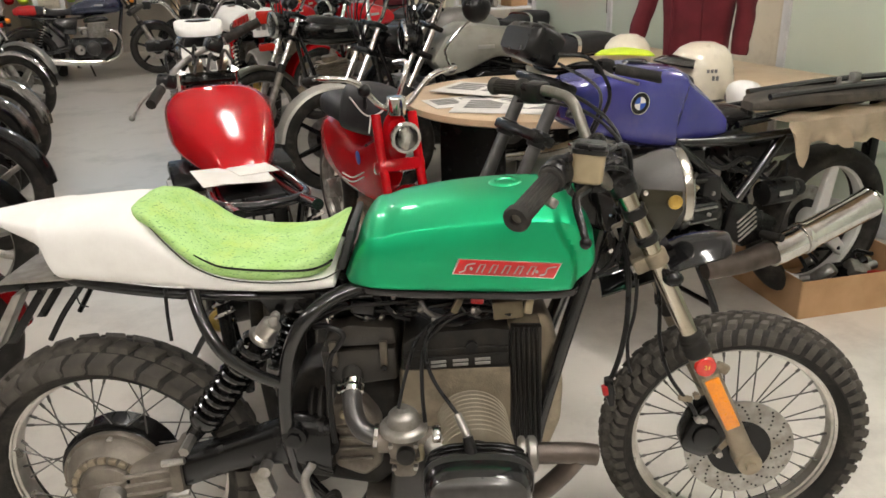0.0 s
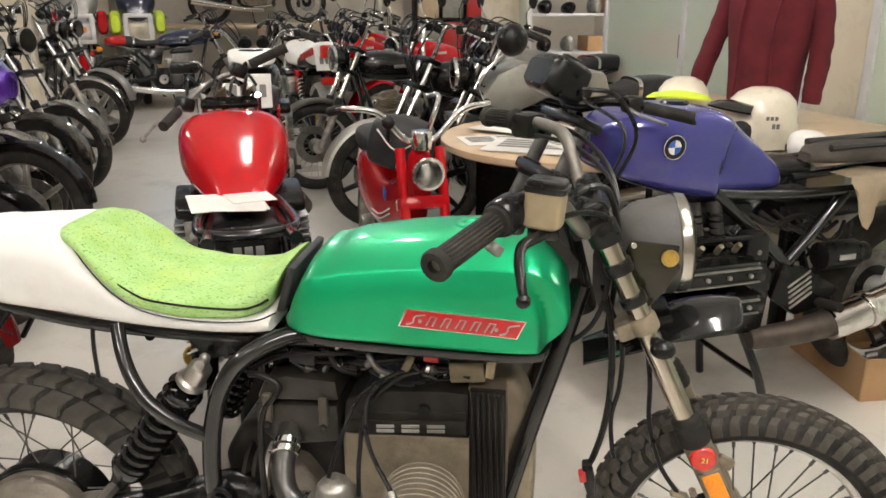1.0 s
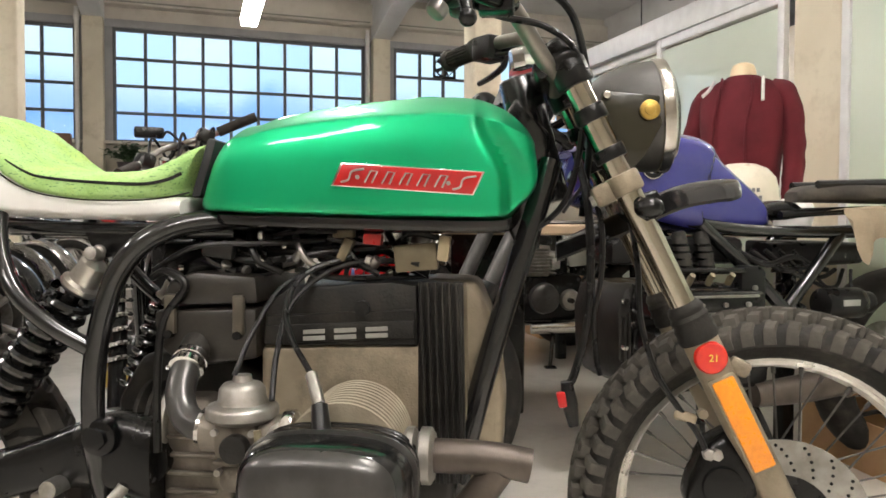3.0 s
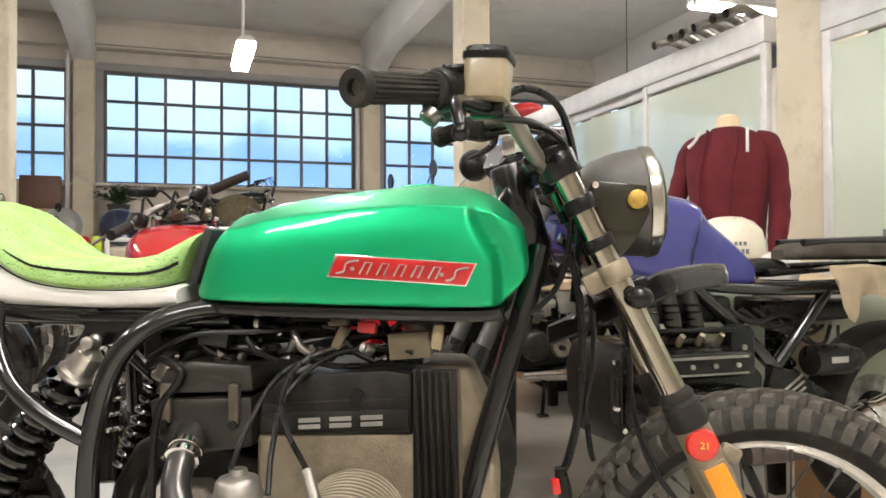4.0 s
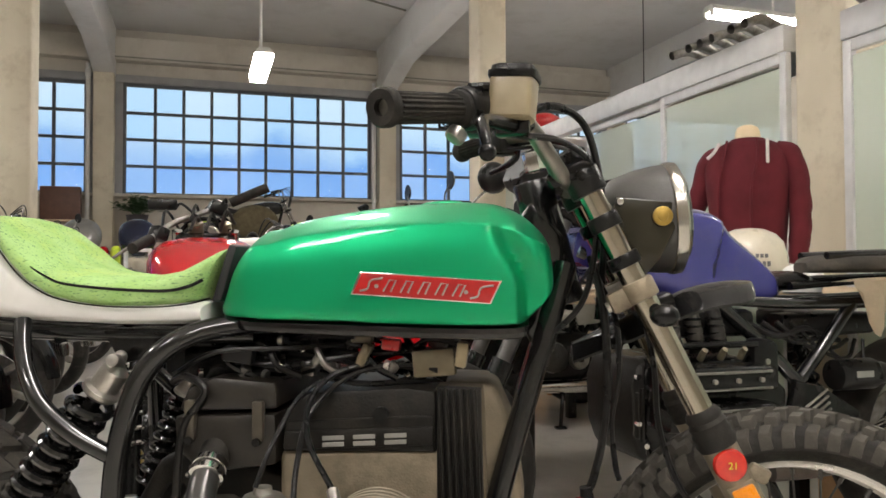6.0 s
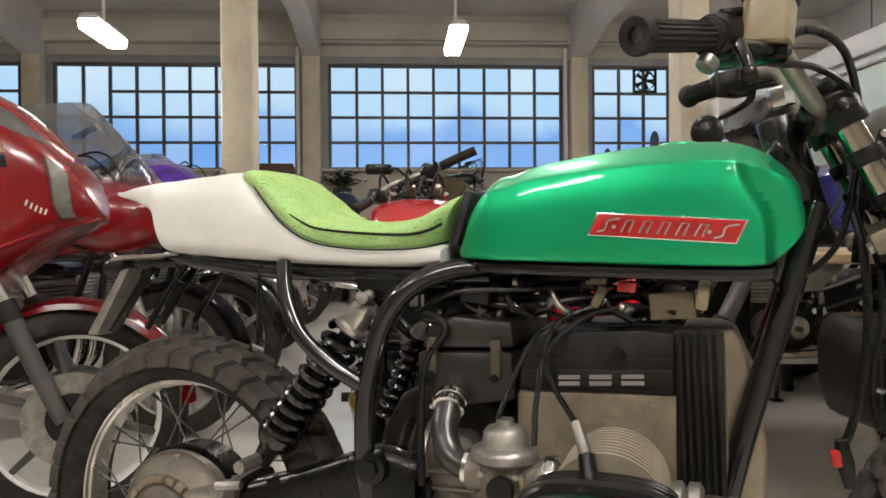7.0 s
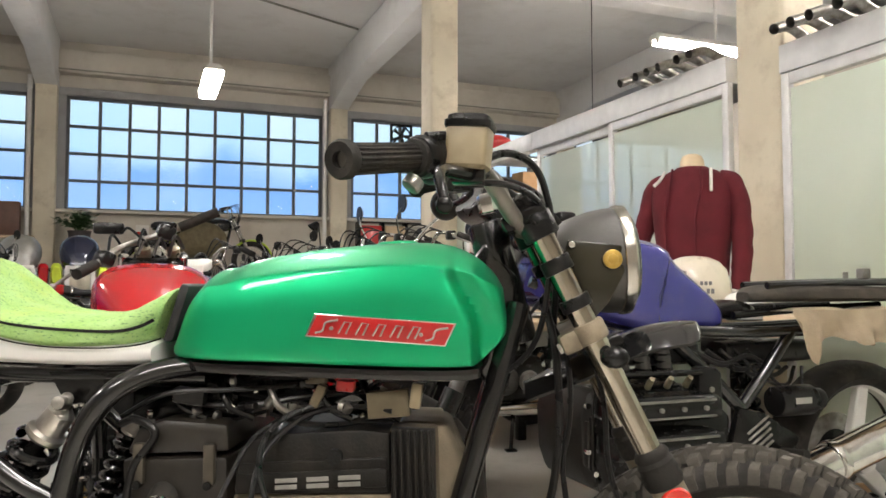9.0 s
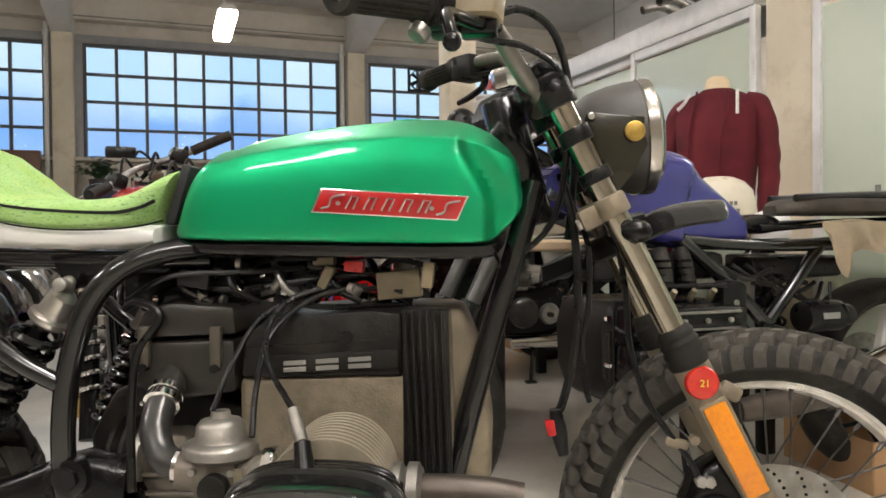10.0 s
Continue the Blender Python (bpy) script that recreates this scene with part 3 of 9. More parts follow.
SPOKE = surf("spoke_steel", (0.16, 0.155, 0.145), (0.09, 0.085, 0.08), 40, 0.4, 0.1, 0.8)


def tyre_bm(R, w, inner, seg=64):
    """A tyre's carcass: rounded tread, sidewalls bulging over the rim."""
    h = R - inner
    prof = [(inner, -w * 0.36), (inner + h * 0.3, -w * 0.5), (inner + h * 0.62, -w * 0.5), (inner + h * 0.86, -w * 0.4), (R - h * 0.02, -w * 0.18), (R, 0)]
    prof = prof + [(r, -y) for r, y in reversed(prof[:-1])]
    return lathe(prof + [(inner - 0.004, w * 0.3), (inner - 0.004, -w * 0.3)], seg, "y", True)


def knob_bm(R, w, pitch, proud, yc, yw, drop, fill):
    """One tread block, tapered and leaning with the crown."""
    bm = bmesh.new()
    skew = 0.12 * pitch * (1 if yc > 0 else -1)
    ring = []
    for rad, sh in ((R + drop - 0.010, 1.0), (R + drop + proud - 0.002, 0.9), (R + drop + proud, 0.76)):
        for da, dy in ((-1, -1), (1, -1), (1, 1), (-1, 1)):
            a = da * pitch * fill * 0.5 * sh + dy * skew
            y = w * (yc + dy * yw * 0.5 * sh)
            rr = rad - 0.02 * (abs(y) / (0.5 * w)) ** 2
            ring.append(bm.verts.new((rr * math.cos(a), y, rr * math.sin(a))))
    bm.faces.new(ring[8:])
    for q in (0, 4):
        for i in range(4):
            bm.faces.new((ring[q + i], ring[q + (i + 1) % 4], ring[q + 4 + (i + 1) % 4], ring[q + 4 + i]))
    return bm


def knobs(parent, R, w, count, proud, rows, fill):
    """Staggered rows of tread blocks round a tyre."""
    for ri, (yc, yw, drop) in enumerate(rows):
        me = mesh_of("tread_block", knob_bm(R, w, 2 * math.pi / count, proud, yc, yw, drop, fill), M["knob"])
        for k in range(count):
            part("tread_block", me, None, parent, m=pose(0, 0, 0, 0, 360 / count * (k + (0.5 if ri % 2 else 0.0)), 0))


def rim_bm(r, w, seg=64):
    prof = [(r, -w / 2), (r + 0.004, -w / 2 + 0.004), (r - 0.004, -w / 2 + 0.009), (r - 0.016, -w * 0.28), (r - 0.022, 0)]
    prof = prof + [(a, -y) for a, y in reversed(prof[:-1])]
    return lathe(prof + [(r - 0.010, w * 0.4), (r - 0.014, 0), (r - 0.010, -w * 0.4)], seg, "y", True)


def spokes(parent, hub_r, rim_r, hub_w, count, material=SPOKE, r=0.0017):
    for k in range(count):
        side = 1 if k % 2 else -1
        a = 2 * math.pi * k / count
        b = a + (0.42 if (k // 2) % 2 else -0.42)
        p, q = Vector((hub_r * math.cos(b), side * hub_w, hub_r * math.sin(b))), Vector((rim_r * math.cos(a), side * 0.004, rim_r * math.sin(a)))
        part("spoke", joined(tube([p, q], r, 5), rod(q, q + (p - q).normalized() * 0.018, r * 1.9, 6)), material, parent)


hero = thing("cafe_racer_motorcycle", "stripped café racer motorcycle with green metallic tank and white tail", "motorcycle")
RX, RZ, FX, FZ = -0.690, 0.322, 0.674, 0.358

# wheels
fw = group_part("front_wheel", hero, "spoked front wheel with knobbly tyre", pose(FX, 0, FZ, 0, 0, -3))
part("tyre", tyre_bm(0.277, 0.100, 0.227), "rubber", fw, "knobbly black tyre")
knobs(fw, 0.281, 0.106, 54, 0.0125, ((-0.42, 0.15, -0.006), (-0.24, 0.13, -0.001), (-0.08, 0.13, 0.0), (0.08, 0.13, 0.0), (0.24, 0.13, -0.001), (0.42, 0.15, -0.006)), 0.58)
part("rim", rim_bm(0.228, 0.058), "rim", fw, "dull aluminium rim")
part("hub", lathe([(0.018, -0.06), (0.05, -0.055), (0.05, -0.04), (0.03, -0.03), (0.03, 0.03), (0.05, 0.04), (0.05, 0.055), (0.018, 0.06)], 28), "steel", fw)
spokes(fw, 0.046, 0.213, 0.036, 36)


def disc_bm(R, r, holes=True):
    """A brake disc with drilled holes as dark recessed pins left out of the plate."""
    bm = lathe([(r, -0.0025), (R, -0.0025), (R, 0.0025), (r, 0.0025)], 56, "y", True)
    return bm


brake = group_part("brake_disc", hero, "drilled steel brake disc", pose(FX, 0, FZ, 0, 0, -3))
part("plate", disc_bm(0.116, 0.066), "steel", brake, m=pose(0, -0.062, 0))
part("carrier", lathe([(0.02, -0.066), (0.068, -0.066), (0.068, -0.058), (0.02, -0.058)], 32), "satin", brake)
pin = mesh_of("hole", lathe([(0.0024, -0.0032), (0.0024, 0.0032)], 8), M["satin"])
for k in range(90):
    a = 2 * math.pi * k / 90
    rr = (0.076, 0.085, 0.094, 0.103, 0.109)[k % 5]
    part("hole", pin, None, brake, m=pose(rr * math.cos(a), -0.062, rr * math.sin(a)))

rw = group_part("rear_wheel", hero, "spoked rear wheel with block tread tyre", pose(RX, -0.04, RZ))
part("tyre", tyre_bm(0.309, 0.122, 0.247), "rubber", rw, "worn block tread tyre")
knobs(rw, 0.310, 0.13, 34, 0.012, ((-0.40, 0.24, -0.007), (-0.135, 0.25, 0.0), (0.135, 0.25, 0.0), (0.40, 0.24, -0.007)), 0.82)
part("rim", rim_bm(0.250, 0.07), "rim", rw, "dull aluminium rim")
part("hub", lathe([(0.03, -0.045), (0.120, -0.04), (0.126, -0.032), (0.126, -0.022), (0.121, -0.018), (0.121, 0.03), (0.08, 0.05), (0.03, 0.06)], 48), "satin", rw, "dark brake drum hub")
spokes(rw, 0.115, 0.231, 0.030, 40)

# final drive housing on the near side: stepped cover with a ring of small pockets, a rib across and a split neck
fd = group_part("final_drive", hero, "dirty cast aluminium final drive housing")
DX, DZ = -0.682, 0.330
part("housing", moved(lathe([(0.0, -0.150), (0.05, -0.150), (0.060, -0.147), (0.064, -0.138), (0.082, -0.134), (0.088, -0.126), (0.094, -0.122), (0.104, -0.112), (0.109, -0.100), (0.110, -0.07)], 48), pose(DX, 0, DZ)), "grimy", fd)
part("flange_ring", moved(lathe([(0.106, -0.104), (0.1145, -0.102), (0.1145, -0.092), (0.106, -0.090)], 48, "y", True), pose(DX, 0, DZ)), "grimy", fd)
part("bearing_cap", moved(lathe([(0.0, -0.170), (0.018, -0.170), (0.026, -0.166), (0.029, -0.154), (0.031, -0.145)], 24), pose(DX + 0.012, 0, DZ - 0.006)), "alu", fd)
for k in range(9):
    a = radians(42 + 17 * k)
    part("pocket", box(0.017, 0.012, 0.013, (DX + 0.074 * math.cos(a), -0.138, DZ + 0.074 * math.sin(a)), 0.003, 2, (0, -math.degrees(a) + 90, 0)), "case", fd)
for k in range(6):
    a = radians(25 + 62 * k)
    part("cover_bolt", moved(rod((0, -0.112, 0), (0, -0.100, 0), 0.0065, 6, 0.001), pose(DX + 0.104 * math.cos(a), 0, DZ + 0.104 * math.sin(a))), "alu", fd)
part("cast_rib", tube([(DX - 0.10, -0.122, DZ + 0.004), (DX - 0.02, -0.150, DZ + 0.016), (DX + 0.09, -0.138, DZ + 0.036)], 0.0055, 8), "grimy", fd)
part("level_hole", moved(rod((0, -0.1505, 0), (0, -0.140, 0), 0.0095, 16), pose(DX + 0.055, 0, DZ + 0.030)), "satin", fd)
part("pinion_neck", body([(-0.625, 0.052, 0.300, 0.392), (-0.57, 0.052, 0.315, 0.402), (-0.525, 0.046, 0.335, 0.412)], 3.4, 24, y=-0.108), "grimy", fd)
part("neck_flange", body([(-0.535, 0.060, 0.318, 0.425), (-0.523, 0.062, 0.318, 0.428), (-0.512, 0.060, 0.325, 0.428)], 4, 24, y=-0.108), "grimy", fd)
for zz in (0.312, 0.335, 0.358, 0.381):
    part("rib", tube([(-0.635, -0.160, zz - 0.004), (-0.53, -0.156, zz + 0.012)], 0.0055, 6), "grimy", fd)
for dz in (0.335, 0.415):
    part("flange_bolt", rod((-0.548, -0.165, dz), (-0.50, -0.165, dz + 0.006), 0.0075, 6, 0.001), "alu", fd)
part("filler_plug", rod((-0.672, -0.14, 0.235), (-0.672, -0.168, 0.235), 0.014, 6, 0.002), "alu", fd)

# swing arm and lugs
part("swingarm", joined(body([(-0.52, 0.036, 0.335, 0.415), (-0.44, 0.032, 0.362, 0.438), (-0.36, 0.032, 0.385, 0.466), (-0.27, 0.034, 0.385, 0.498), (-0.2, 0.036, 0.36, 0.488)], 3.2, 20, y=-0.12),
                        rod((-0.22, -0.13, 0.43), (-0.22, 0.13, 0.43), 0.035, 14)), "satin", hero, "black swing arm")
part("swingarm_pivot", joined(rod((-0.27, -0.165, 0.47), (-0.27, -0.1, 0.47), 0.026, 18, 0.004), rod((-0.27, -0.172, 0.47), (-0.27, -0.16, 0.47), 0.015, 6)), "satin", hero)

# frame
FR = 0.016
for s in (-1, 1):
    part("rear_frame_loop", tube([(-0.02, s * 0.05, 0.765), (-0.13, s * 0.10, 0.772), (-0.20, s * 0.138, 0.75), (-0.245, s * 0.15, 0.70), (-0.272, s * 0.152, 0.62), (-0.283, s * 0.152, 0.54), (-0.285, s * 0.148, 0.46)], FR, 14), "black", hero, "thick black bent frame tube")
    part("seat_stay", tube([(-0.448, s * 0.115, 0.778), (-0.430, s * 0.14, 0.738), (-0.408, s * 0.158, 0.700), (-0.378, s * 0.168, 0.661), (-0.330, s * 0.166, 0.622), (-0.283, s * 0.153, 0.592)], 0.0125, 12), "black", hero, "black bent seat stay")
    part("seat_rail", tube([(-0.10, s * 0.09, 0.755), (-0.3, s * 0.095, 0.757), (-0.5, s * 0.085, 0.762), (-0.66, s * 0.07, 0.778), (-0.74, s * 0.05, 0.79)], 0.011, 10), "black", hero)
    part("down_tube", tube([(0.352, s * 0.035, 0.86), (0.315, s * 0.055, 0.74), (0.272, s * 0.075, 0.60), (0.235, s * 0.085, 0.46), (0.20, s * 0.085, 0.30), (0.12, s * 0.085, 0.225), (-0.1, s * 0.09, 0.2)], 0.0165, 14), "black", hero, "black frame down tube")
    part("lower_rail", tube([(-0.1, s * 0.09, 0.2), (-0.2, s * 0.11, 0.25), (-0.27, s * 0.13, 0.36), (-0.285, s * 0.148, 0.46)], 0.0165, 12), "black", hero)
part("backbone", tube([(0.35, 0, 0.87), (0.2, 0, 0.84), (0.0, 0, 0.79), (-0.2, 0, 0.76)], 0.026, 14), "black", hero)
part("seat_bracket", slab([(-0.33, 0.765), (-0.20, 0.765), (-0.205, 0.735), (-0.30, 0.715)], -0.105, -0.095, 0.003), "satin", hero)
part("cross_bar", tube([(-0.40, -0.1, 0.752), (-0.40, 0.1, 0.752)], 0.009, 8), "black", hero)
part("head_tube", rod((0.352, 0, 0.80), (0.302, 0, 0.985), 0.03, 18, 0.004), "black", hero)
part("gusset", slab([(0.35, 0.90), (0.30, 0.955), (0.24, 0.86), (0.30, 0.74), (0.335, 0.73)], -0.03, 0.03, 0.006), "black", hero)

# tank: sections along x of half width, bottom, top
tank = group_part("fuel_tank", hero, "metallic green fuel tank with a red badge")


def soften(pts, rounds=2):
    """Cuts the corners of an open outline, keeping its ends."""
    for _ in range(rounds):
        out = [pts[0]]
        for a, b in zip(pts, pts[1:]):
            out += [(a[0] * 0.75 + b[0] * 0.25, a[1] * 0.75 + b[1] * 0.25), (a[0] * 0.25 + b[0] * 0.75, a[1] * 0.25 + b[1] * 0.75)]
        pts = out + [pts[-1]]
    return pts


TANK_SECTION = soften([(0, 0), (0.95, 0), (1.0, 0.05), (1.0, 0.30), (0.985, 0.58), (0.925, 0.765), (0.905, 0.80), (0.55, 0.955), (0.3, 0.995), (0, 1.0)])


def ease(t):
    t = min(1.0, max(0.0, t))
    return t * t * (3 - 2 * t)


def tank_ring(x, w, z0, z1):
    """Upright flank, creased shoulder, flat top; towards the nose the flank ends in a curved ridge, then a groove and a smooth round cheek."""
    ring = []
    for fy, fz in TANK_SECTION:
        y, z = w * fy, z0 + (z1 - z0) * fz
        ridge = 0.287 - 0.034 * ease((z - 0.825) / 0.085)
        d = x - ridge
        groove = ease((d + 0.008) / 0.018) * (1 - 0.4 * ease((d - 0.006) / 0.024)) * (1 - ease((z - z1 + 0.085) / 0.085))
        cheek = ease((z - 0.775) / 0.05) * (1 - ease((z - z1 + 0.085) / 0.085))
        ring.append((x + 0.012 * cheek * ease((d - 0.004) / 0.02) * ease(fy / 0.5), y - 0.026 * groove * ease((fy - 0.3) / 0.4), z))
    return [Vector((a, -y, z)) for a, y, z in ring] + [Vector((a, y, z)) for a, y, z in reversed(ring[1:-1])]


TS = [(-0.150, 0.090, 0.797, 0.803), (-0.142, 0.105, 0.788, 0.818), (-0.126, 0.120, 0.785, 0.864), (-0.107, 0.131, 0.784, 0.898), (-0.090, 0.137, 0.783, 0.913), (-0.068, 0.140, 0.782, 0.917), (-0.04, 0.142, 0.781, 0.927),
      (0.00, 0.143, 0.780, 0.935), (0.07, 0.146, 0.778, 0.945), (0.14, 0.148, 0.776, 0.951), (0.20, 0.149, 0.775, 0.953), (0.235, 0.149, 0.775, 0.951),
      (0.255, 0.148, 0.775, 0.947), (0.275, 0.147, 0.776, 0.939), (0.290, 0.145, 0.778, 0.930), (0.302, 0.141, 0.790, 0.920), (0.314, 0.132, 0.812, 0.908), (0.322, 0.117, 0.836, 0.896), (0.327, 0.09, 0.855, 0.886)]
st_a, st_b = smooth_path([Vector(s[:3]) for s in TS], 8), smooth_path([Vector((s[3], 0, 0)) for s in TS], 8)
shell = loft([tank_ring(a.x, a.y, a.z, b.x) for a, b in zip(st_a, st_b)])
part("shell", shell, "green", tank, "candy green metallic paint")
part("bottom_seam", body([(-0.128, 0.10, 0.768, 0.787), (-0.10, 0.122, 0.764, 0.783), (0.0, 0.135, 0.760, 0.781), (0.2, 0.142, 0.756, 0.776), (0.28, 0.134, 0.756, 0.777), (0.297, 0.122, 0.762, 0.781)], 6, 24), "black", tank, "black strip along the bottom edge")
part("filler_cap", moved(lathe([(0.0, -0.004), (0.017, -0.003), (0.020, 0.003), (0.029, 0.003), (0.033, 0.0), (0.036, -0.012)], 32, "z"), pose(0.165, 0, 0.9525, 0, -3, 0)), "green", tank)
bad = group_part("badge", hero, "red parallelogram badge with silver edge", pose(0.155, -0.1475, 0.827, 0, 3.9, 0))
part("plate", slab([(-0.098, -0.015), (0.094, -0.015), (0.107, 0.0175), (-0.087, 0.0175)], -0.002, 0.004, 0.001), "chrome", bad)
part("enamel", slab([(-0.0945, -0.0132), (0.0925, -0.0132), (0.1035, 0.0157), (-0.0835, 0.0157)], -0.0032, 0.0, 0.0005), "badge_red", bad)
# plain silver slashes and a swoosh at either end
for k in range(5):
    x0 = -0.052 + 0.0235 * k
    part("silver_mark", tube([(x0, -0.0045, -0.0075), (x0 + 0.0075, -0.0045, 0.0085), (x0 + 0.0165, -0.0045, 0.0085), (x0 + 0.010, -0.0045, -0.0075)], 0.00135, 6, 1), "silver", bad)
for x0 in (-0.084, 0.066):
    part("swoosh", tube([(x0, -0.0045, -0.009), (x0 + 0.010, -0.0045, -0.005), (x0 + 0.014, -0.0045, 0.006), (x0 + 0.030, -0.0045, 0.0105)], 0.0014, 6), "silver", bad)
    part("stud", rod((x0 + (0.022 if x0 < 0 else -0.006), -0.006, -0.001), (x0 + (0.022 if x0 < 0 else -0.006), -0.002, -0.001), 0.0028, 10), "silver", bad)

# seat and tail
tail = part("tail_unit", body([(-0.902, 0.006, 0.909, 0.915), (-0.865, 0.034, 0.901, 0.914), (-0.815, 0.066, 0.892, 0.920), (-0.767, 0.088, 0.877, 0.925), (-0.740, 0.097, 0.860, 0.928), (-0.728, 0.101, 0.818, 0.929), (-0.716, 0.104, 0.797, 0.930), (-0.69, 0.108, 0.793, 0.932), (-0.63, 0.114, 0.788, 0.936), (-0.56, 0.119, 0.783, 0.937),
                              (-0.50, 0.122, 0.780, 0.905), (-0.43, 0.124, 0.776, 0.845), (-0.36, 0.125, 0.774, 0.822), (-0.28, 0.125, 0.772, 0.812), (-0.21, 0.122, 0.773, 0.810), (-0.172, 0.117, 0.777, 0.806)], 3.0, 40, 5.0), "white", hero, "unpainted white fibreglass tail")


def pad_bm():
    """A seat pad that climbs the tail and leans up against the tank."""
    st = [(-0.562, 0.062, 0.924, 0.937), (-0.546, 0.085, 0.914, 0.942), (-0.514, 0.104, 0.900, 0.936), (-0.487, 0.117, 0.878, 0.921), (-0.462, 0.123, 0.855, 0.901), (-0.430, 0.128, 0.829, 0.874), (-0.396, 0.130, 0.812, 0.856), (-0.330, 0.131, 0.799, 0.847), (-0.270, 0.129, 0.797, 0.846), (-0.225, 0.125, 0.799, 0.853), (-0.205, 0.120, 0.801, 0.868), (-0.190, 0.111, 0.805, 0.885), (-0.180, 0.098, 0.810, 0.890)]
    bm = body(st, 2.7, 44, 5, 5)
    for v in bm.verts:
        v.co.x += 0.42 * (v.co.z - 0.815) * ease((v.co.x + 0.24) / 0.055)
        n = noise.noise(v.co * 38) * 0.0016 + noise.noise(v.co * 120) * 0.0006
        v.co += Vector((n, 0, n))
    return bm


part("seat_pad", pad_bm(), FOAM, hero, "lime green speckled foam seat pad")
for s in (-1, 1):
    part("seat_groove", tube([(-0.470, s * 0.1135, 0.893), (-0.44, s * 0.1225, 0.864), (-0.40, s * 0.1275, 0.842), (-0.37, s * 0.1295, 0.833), (-0.30, s * 0.1298, 0.826), (-0.225, s * 0.1258, 0.823), (-0.19, s * 0.1205, 0.829), (-0.170, s * 0.113, 0.839)], (0.0019, 0.0026), 6), "satin", hero)
    part("seat_piping", tube([(-0.533, s * 0.086, 0.921), (-0.514, s * 0.103, 0.910), (-0.487, s * 0.1165, 0.884), (-0.444, s * 0.1245, 0.842), (-0.391, s * 0.1285, 0.814), (-0.32, s * 0.1305, 0.802), (-0.242, s * 0.1285, 0.800), (-0.19, s * 0.123, 0.804), (-0.162, s * 0.106, 0.812)], 0.0013, 6), "satin", hero)
part("seat_front_edge", slab([(-0.141, 0.892), (-0.127, 0.888), (-0.152, 0.806), (-0.168, 0.806)], -0.092, 0.092, 0.005, 2), "seatvinyl", hero, "black front edge of the seat")

# bracket behind the tail
bk = group_part("plate_bracket", hero, "black and bare metal number plate bracket")
for s in (-1, 1):
    part("arm", tube([(-0.66, s * 0.055, 0.782), (-0.74, s * 0.06, 0.776), (-0.80, s * 0.065, 0.772)], 0.0085, 8), "satin", bk)
    part("leg", slab([(-0.772, 0.776), (-0.752, 0.776), (-0.850, 0.645), (-0.872, 0.645)], s * 0.062 - 0.004, s * 0.062 + 0.004, 0.002), "satin", bk)
    part("cross_strut", tube([(-0.69, s * 0.062, 0.772), (-0.735, s * 0.066, 0.715), (-0.775, s * 0.066, 0.655)], 0.006, 8), "satin", bk)
part("top_plate", slab([(-0.862, 0.778), (-0.846, 0.790), (-0.700, 0.795), (-0.700, 0.790), (-0.842, 0.782)], -0.075, 0.075, 0.002), "alu", bk, "bare metal plate")
part("plate_holder", slab([(-0.822, 0.762), (-0.800, 0.768), (-0.880, 0.640), (-0.905, 0.640)], -0.085, -0.045, 0.003), "alu", bk, "dull metal holder")
part("plug", moved(lathe([(0.0, -0.03), (0.016, -0.028), (0.022, -0.01), (0.016, 0.012), (0.013, 0.05)], 18, "x"), pose(-0.875, -0.03, 0.765)), "plastic", bk)
part("wire", tube([(-0.69, -0.09, 0.776), (-0.68, -0.1, 0.75), (-0.665, -0.098, 0.742)], 0.0015, 5), "plastic", hero)
part("wire", tube([(-0.51, -0.09, 0.775), (-0.512, -0.095, 0.72), (-0.515, -0.09, 0.66)], 0.004, 6), "plastic", hero)

# shock absorbers
for s in (-1,):
    sh = group_part("shock_absorber", hero, "black coil shock absorber with alloy top", pose(0, 0, 0))
    a, b = Vector((-0.292, s * 0.118, 0.718)), Vector((-0.492, s * 0.118, 0.450))
    d = (b - a).normalized()
    part("alloy_top", moved(lathe([(0.009, 0.002), (0.015, 0.007), (0.020, 0.012), (0.0215, 0.042), (0.028, 0.046), (0.028, 0.053), (0.023, 0.058)], 24, "z"), along(a, b)), "rim", sh, "alloy spring adjuster")
    part("spring", coil(a + d * 0.062, a + d * 0.280, 0.0285, 0.0072, 9.5, 8, 18), "black", sh, "glossy black coil spring")
    part("damper", moved(lathe([(0.012, 0.05), (0.012, 0.15), (0.021, 0.16), (0.021, 0.285)], 20, "z"), along(a, b)), "satin", sh)
    part("spring_seat", moved(lathe([(0.036, 0.268), (0.037, 0.280), (0.030, 0.294), (0.02, 0.305), (0.016, 0.335)], 24, "z"), along(a, b)), "black", sh)
    part("bolt", joined(rod((a.x, a.y - s * 0.0, a.z + 0.004), (a.x + 0.003, a.y + s * 0.03, a.z + 0.008), 0.010, 12, 0.003), ball(0.0095, (a.x + 0.003, a.y + s * 0.006, a.z + 0.010), 12)), "alu", sh)
far_sh = group_part("shock_absorber", hero, "far coil shock absorber with pale alloy top")
a, b = Vector((-0.278, 0.09, 0.672)), Vector((-0.36, 0.10, 0.49))
part("alloy_top", moved(lathe([(0.008, 0.0), (0.015, 0.006), (0.017, 0.026), (0.021, 0.030), (0.021, 0.035)], 20, "z"), along(a, b)), "rim", far_sh)
part("spring", coil(a + (b - a) * 0.18, b, 0.021, 0.005, 8), "black", far_sh, "black coil spring")
part("damper", rod(a, b, 0.013, 12), "satin", far_sh)
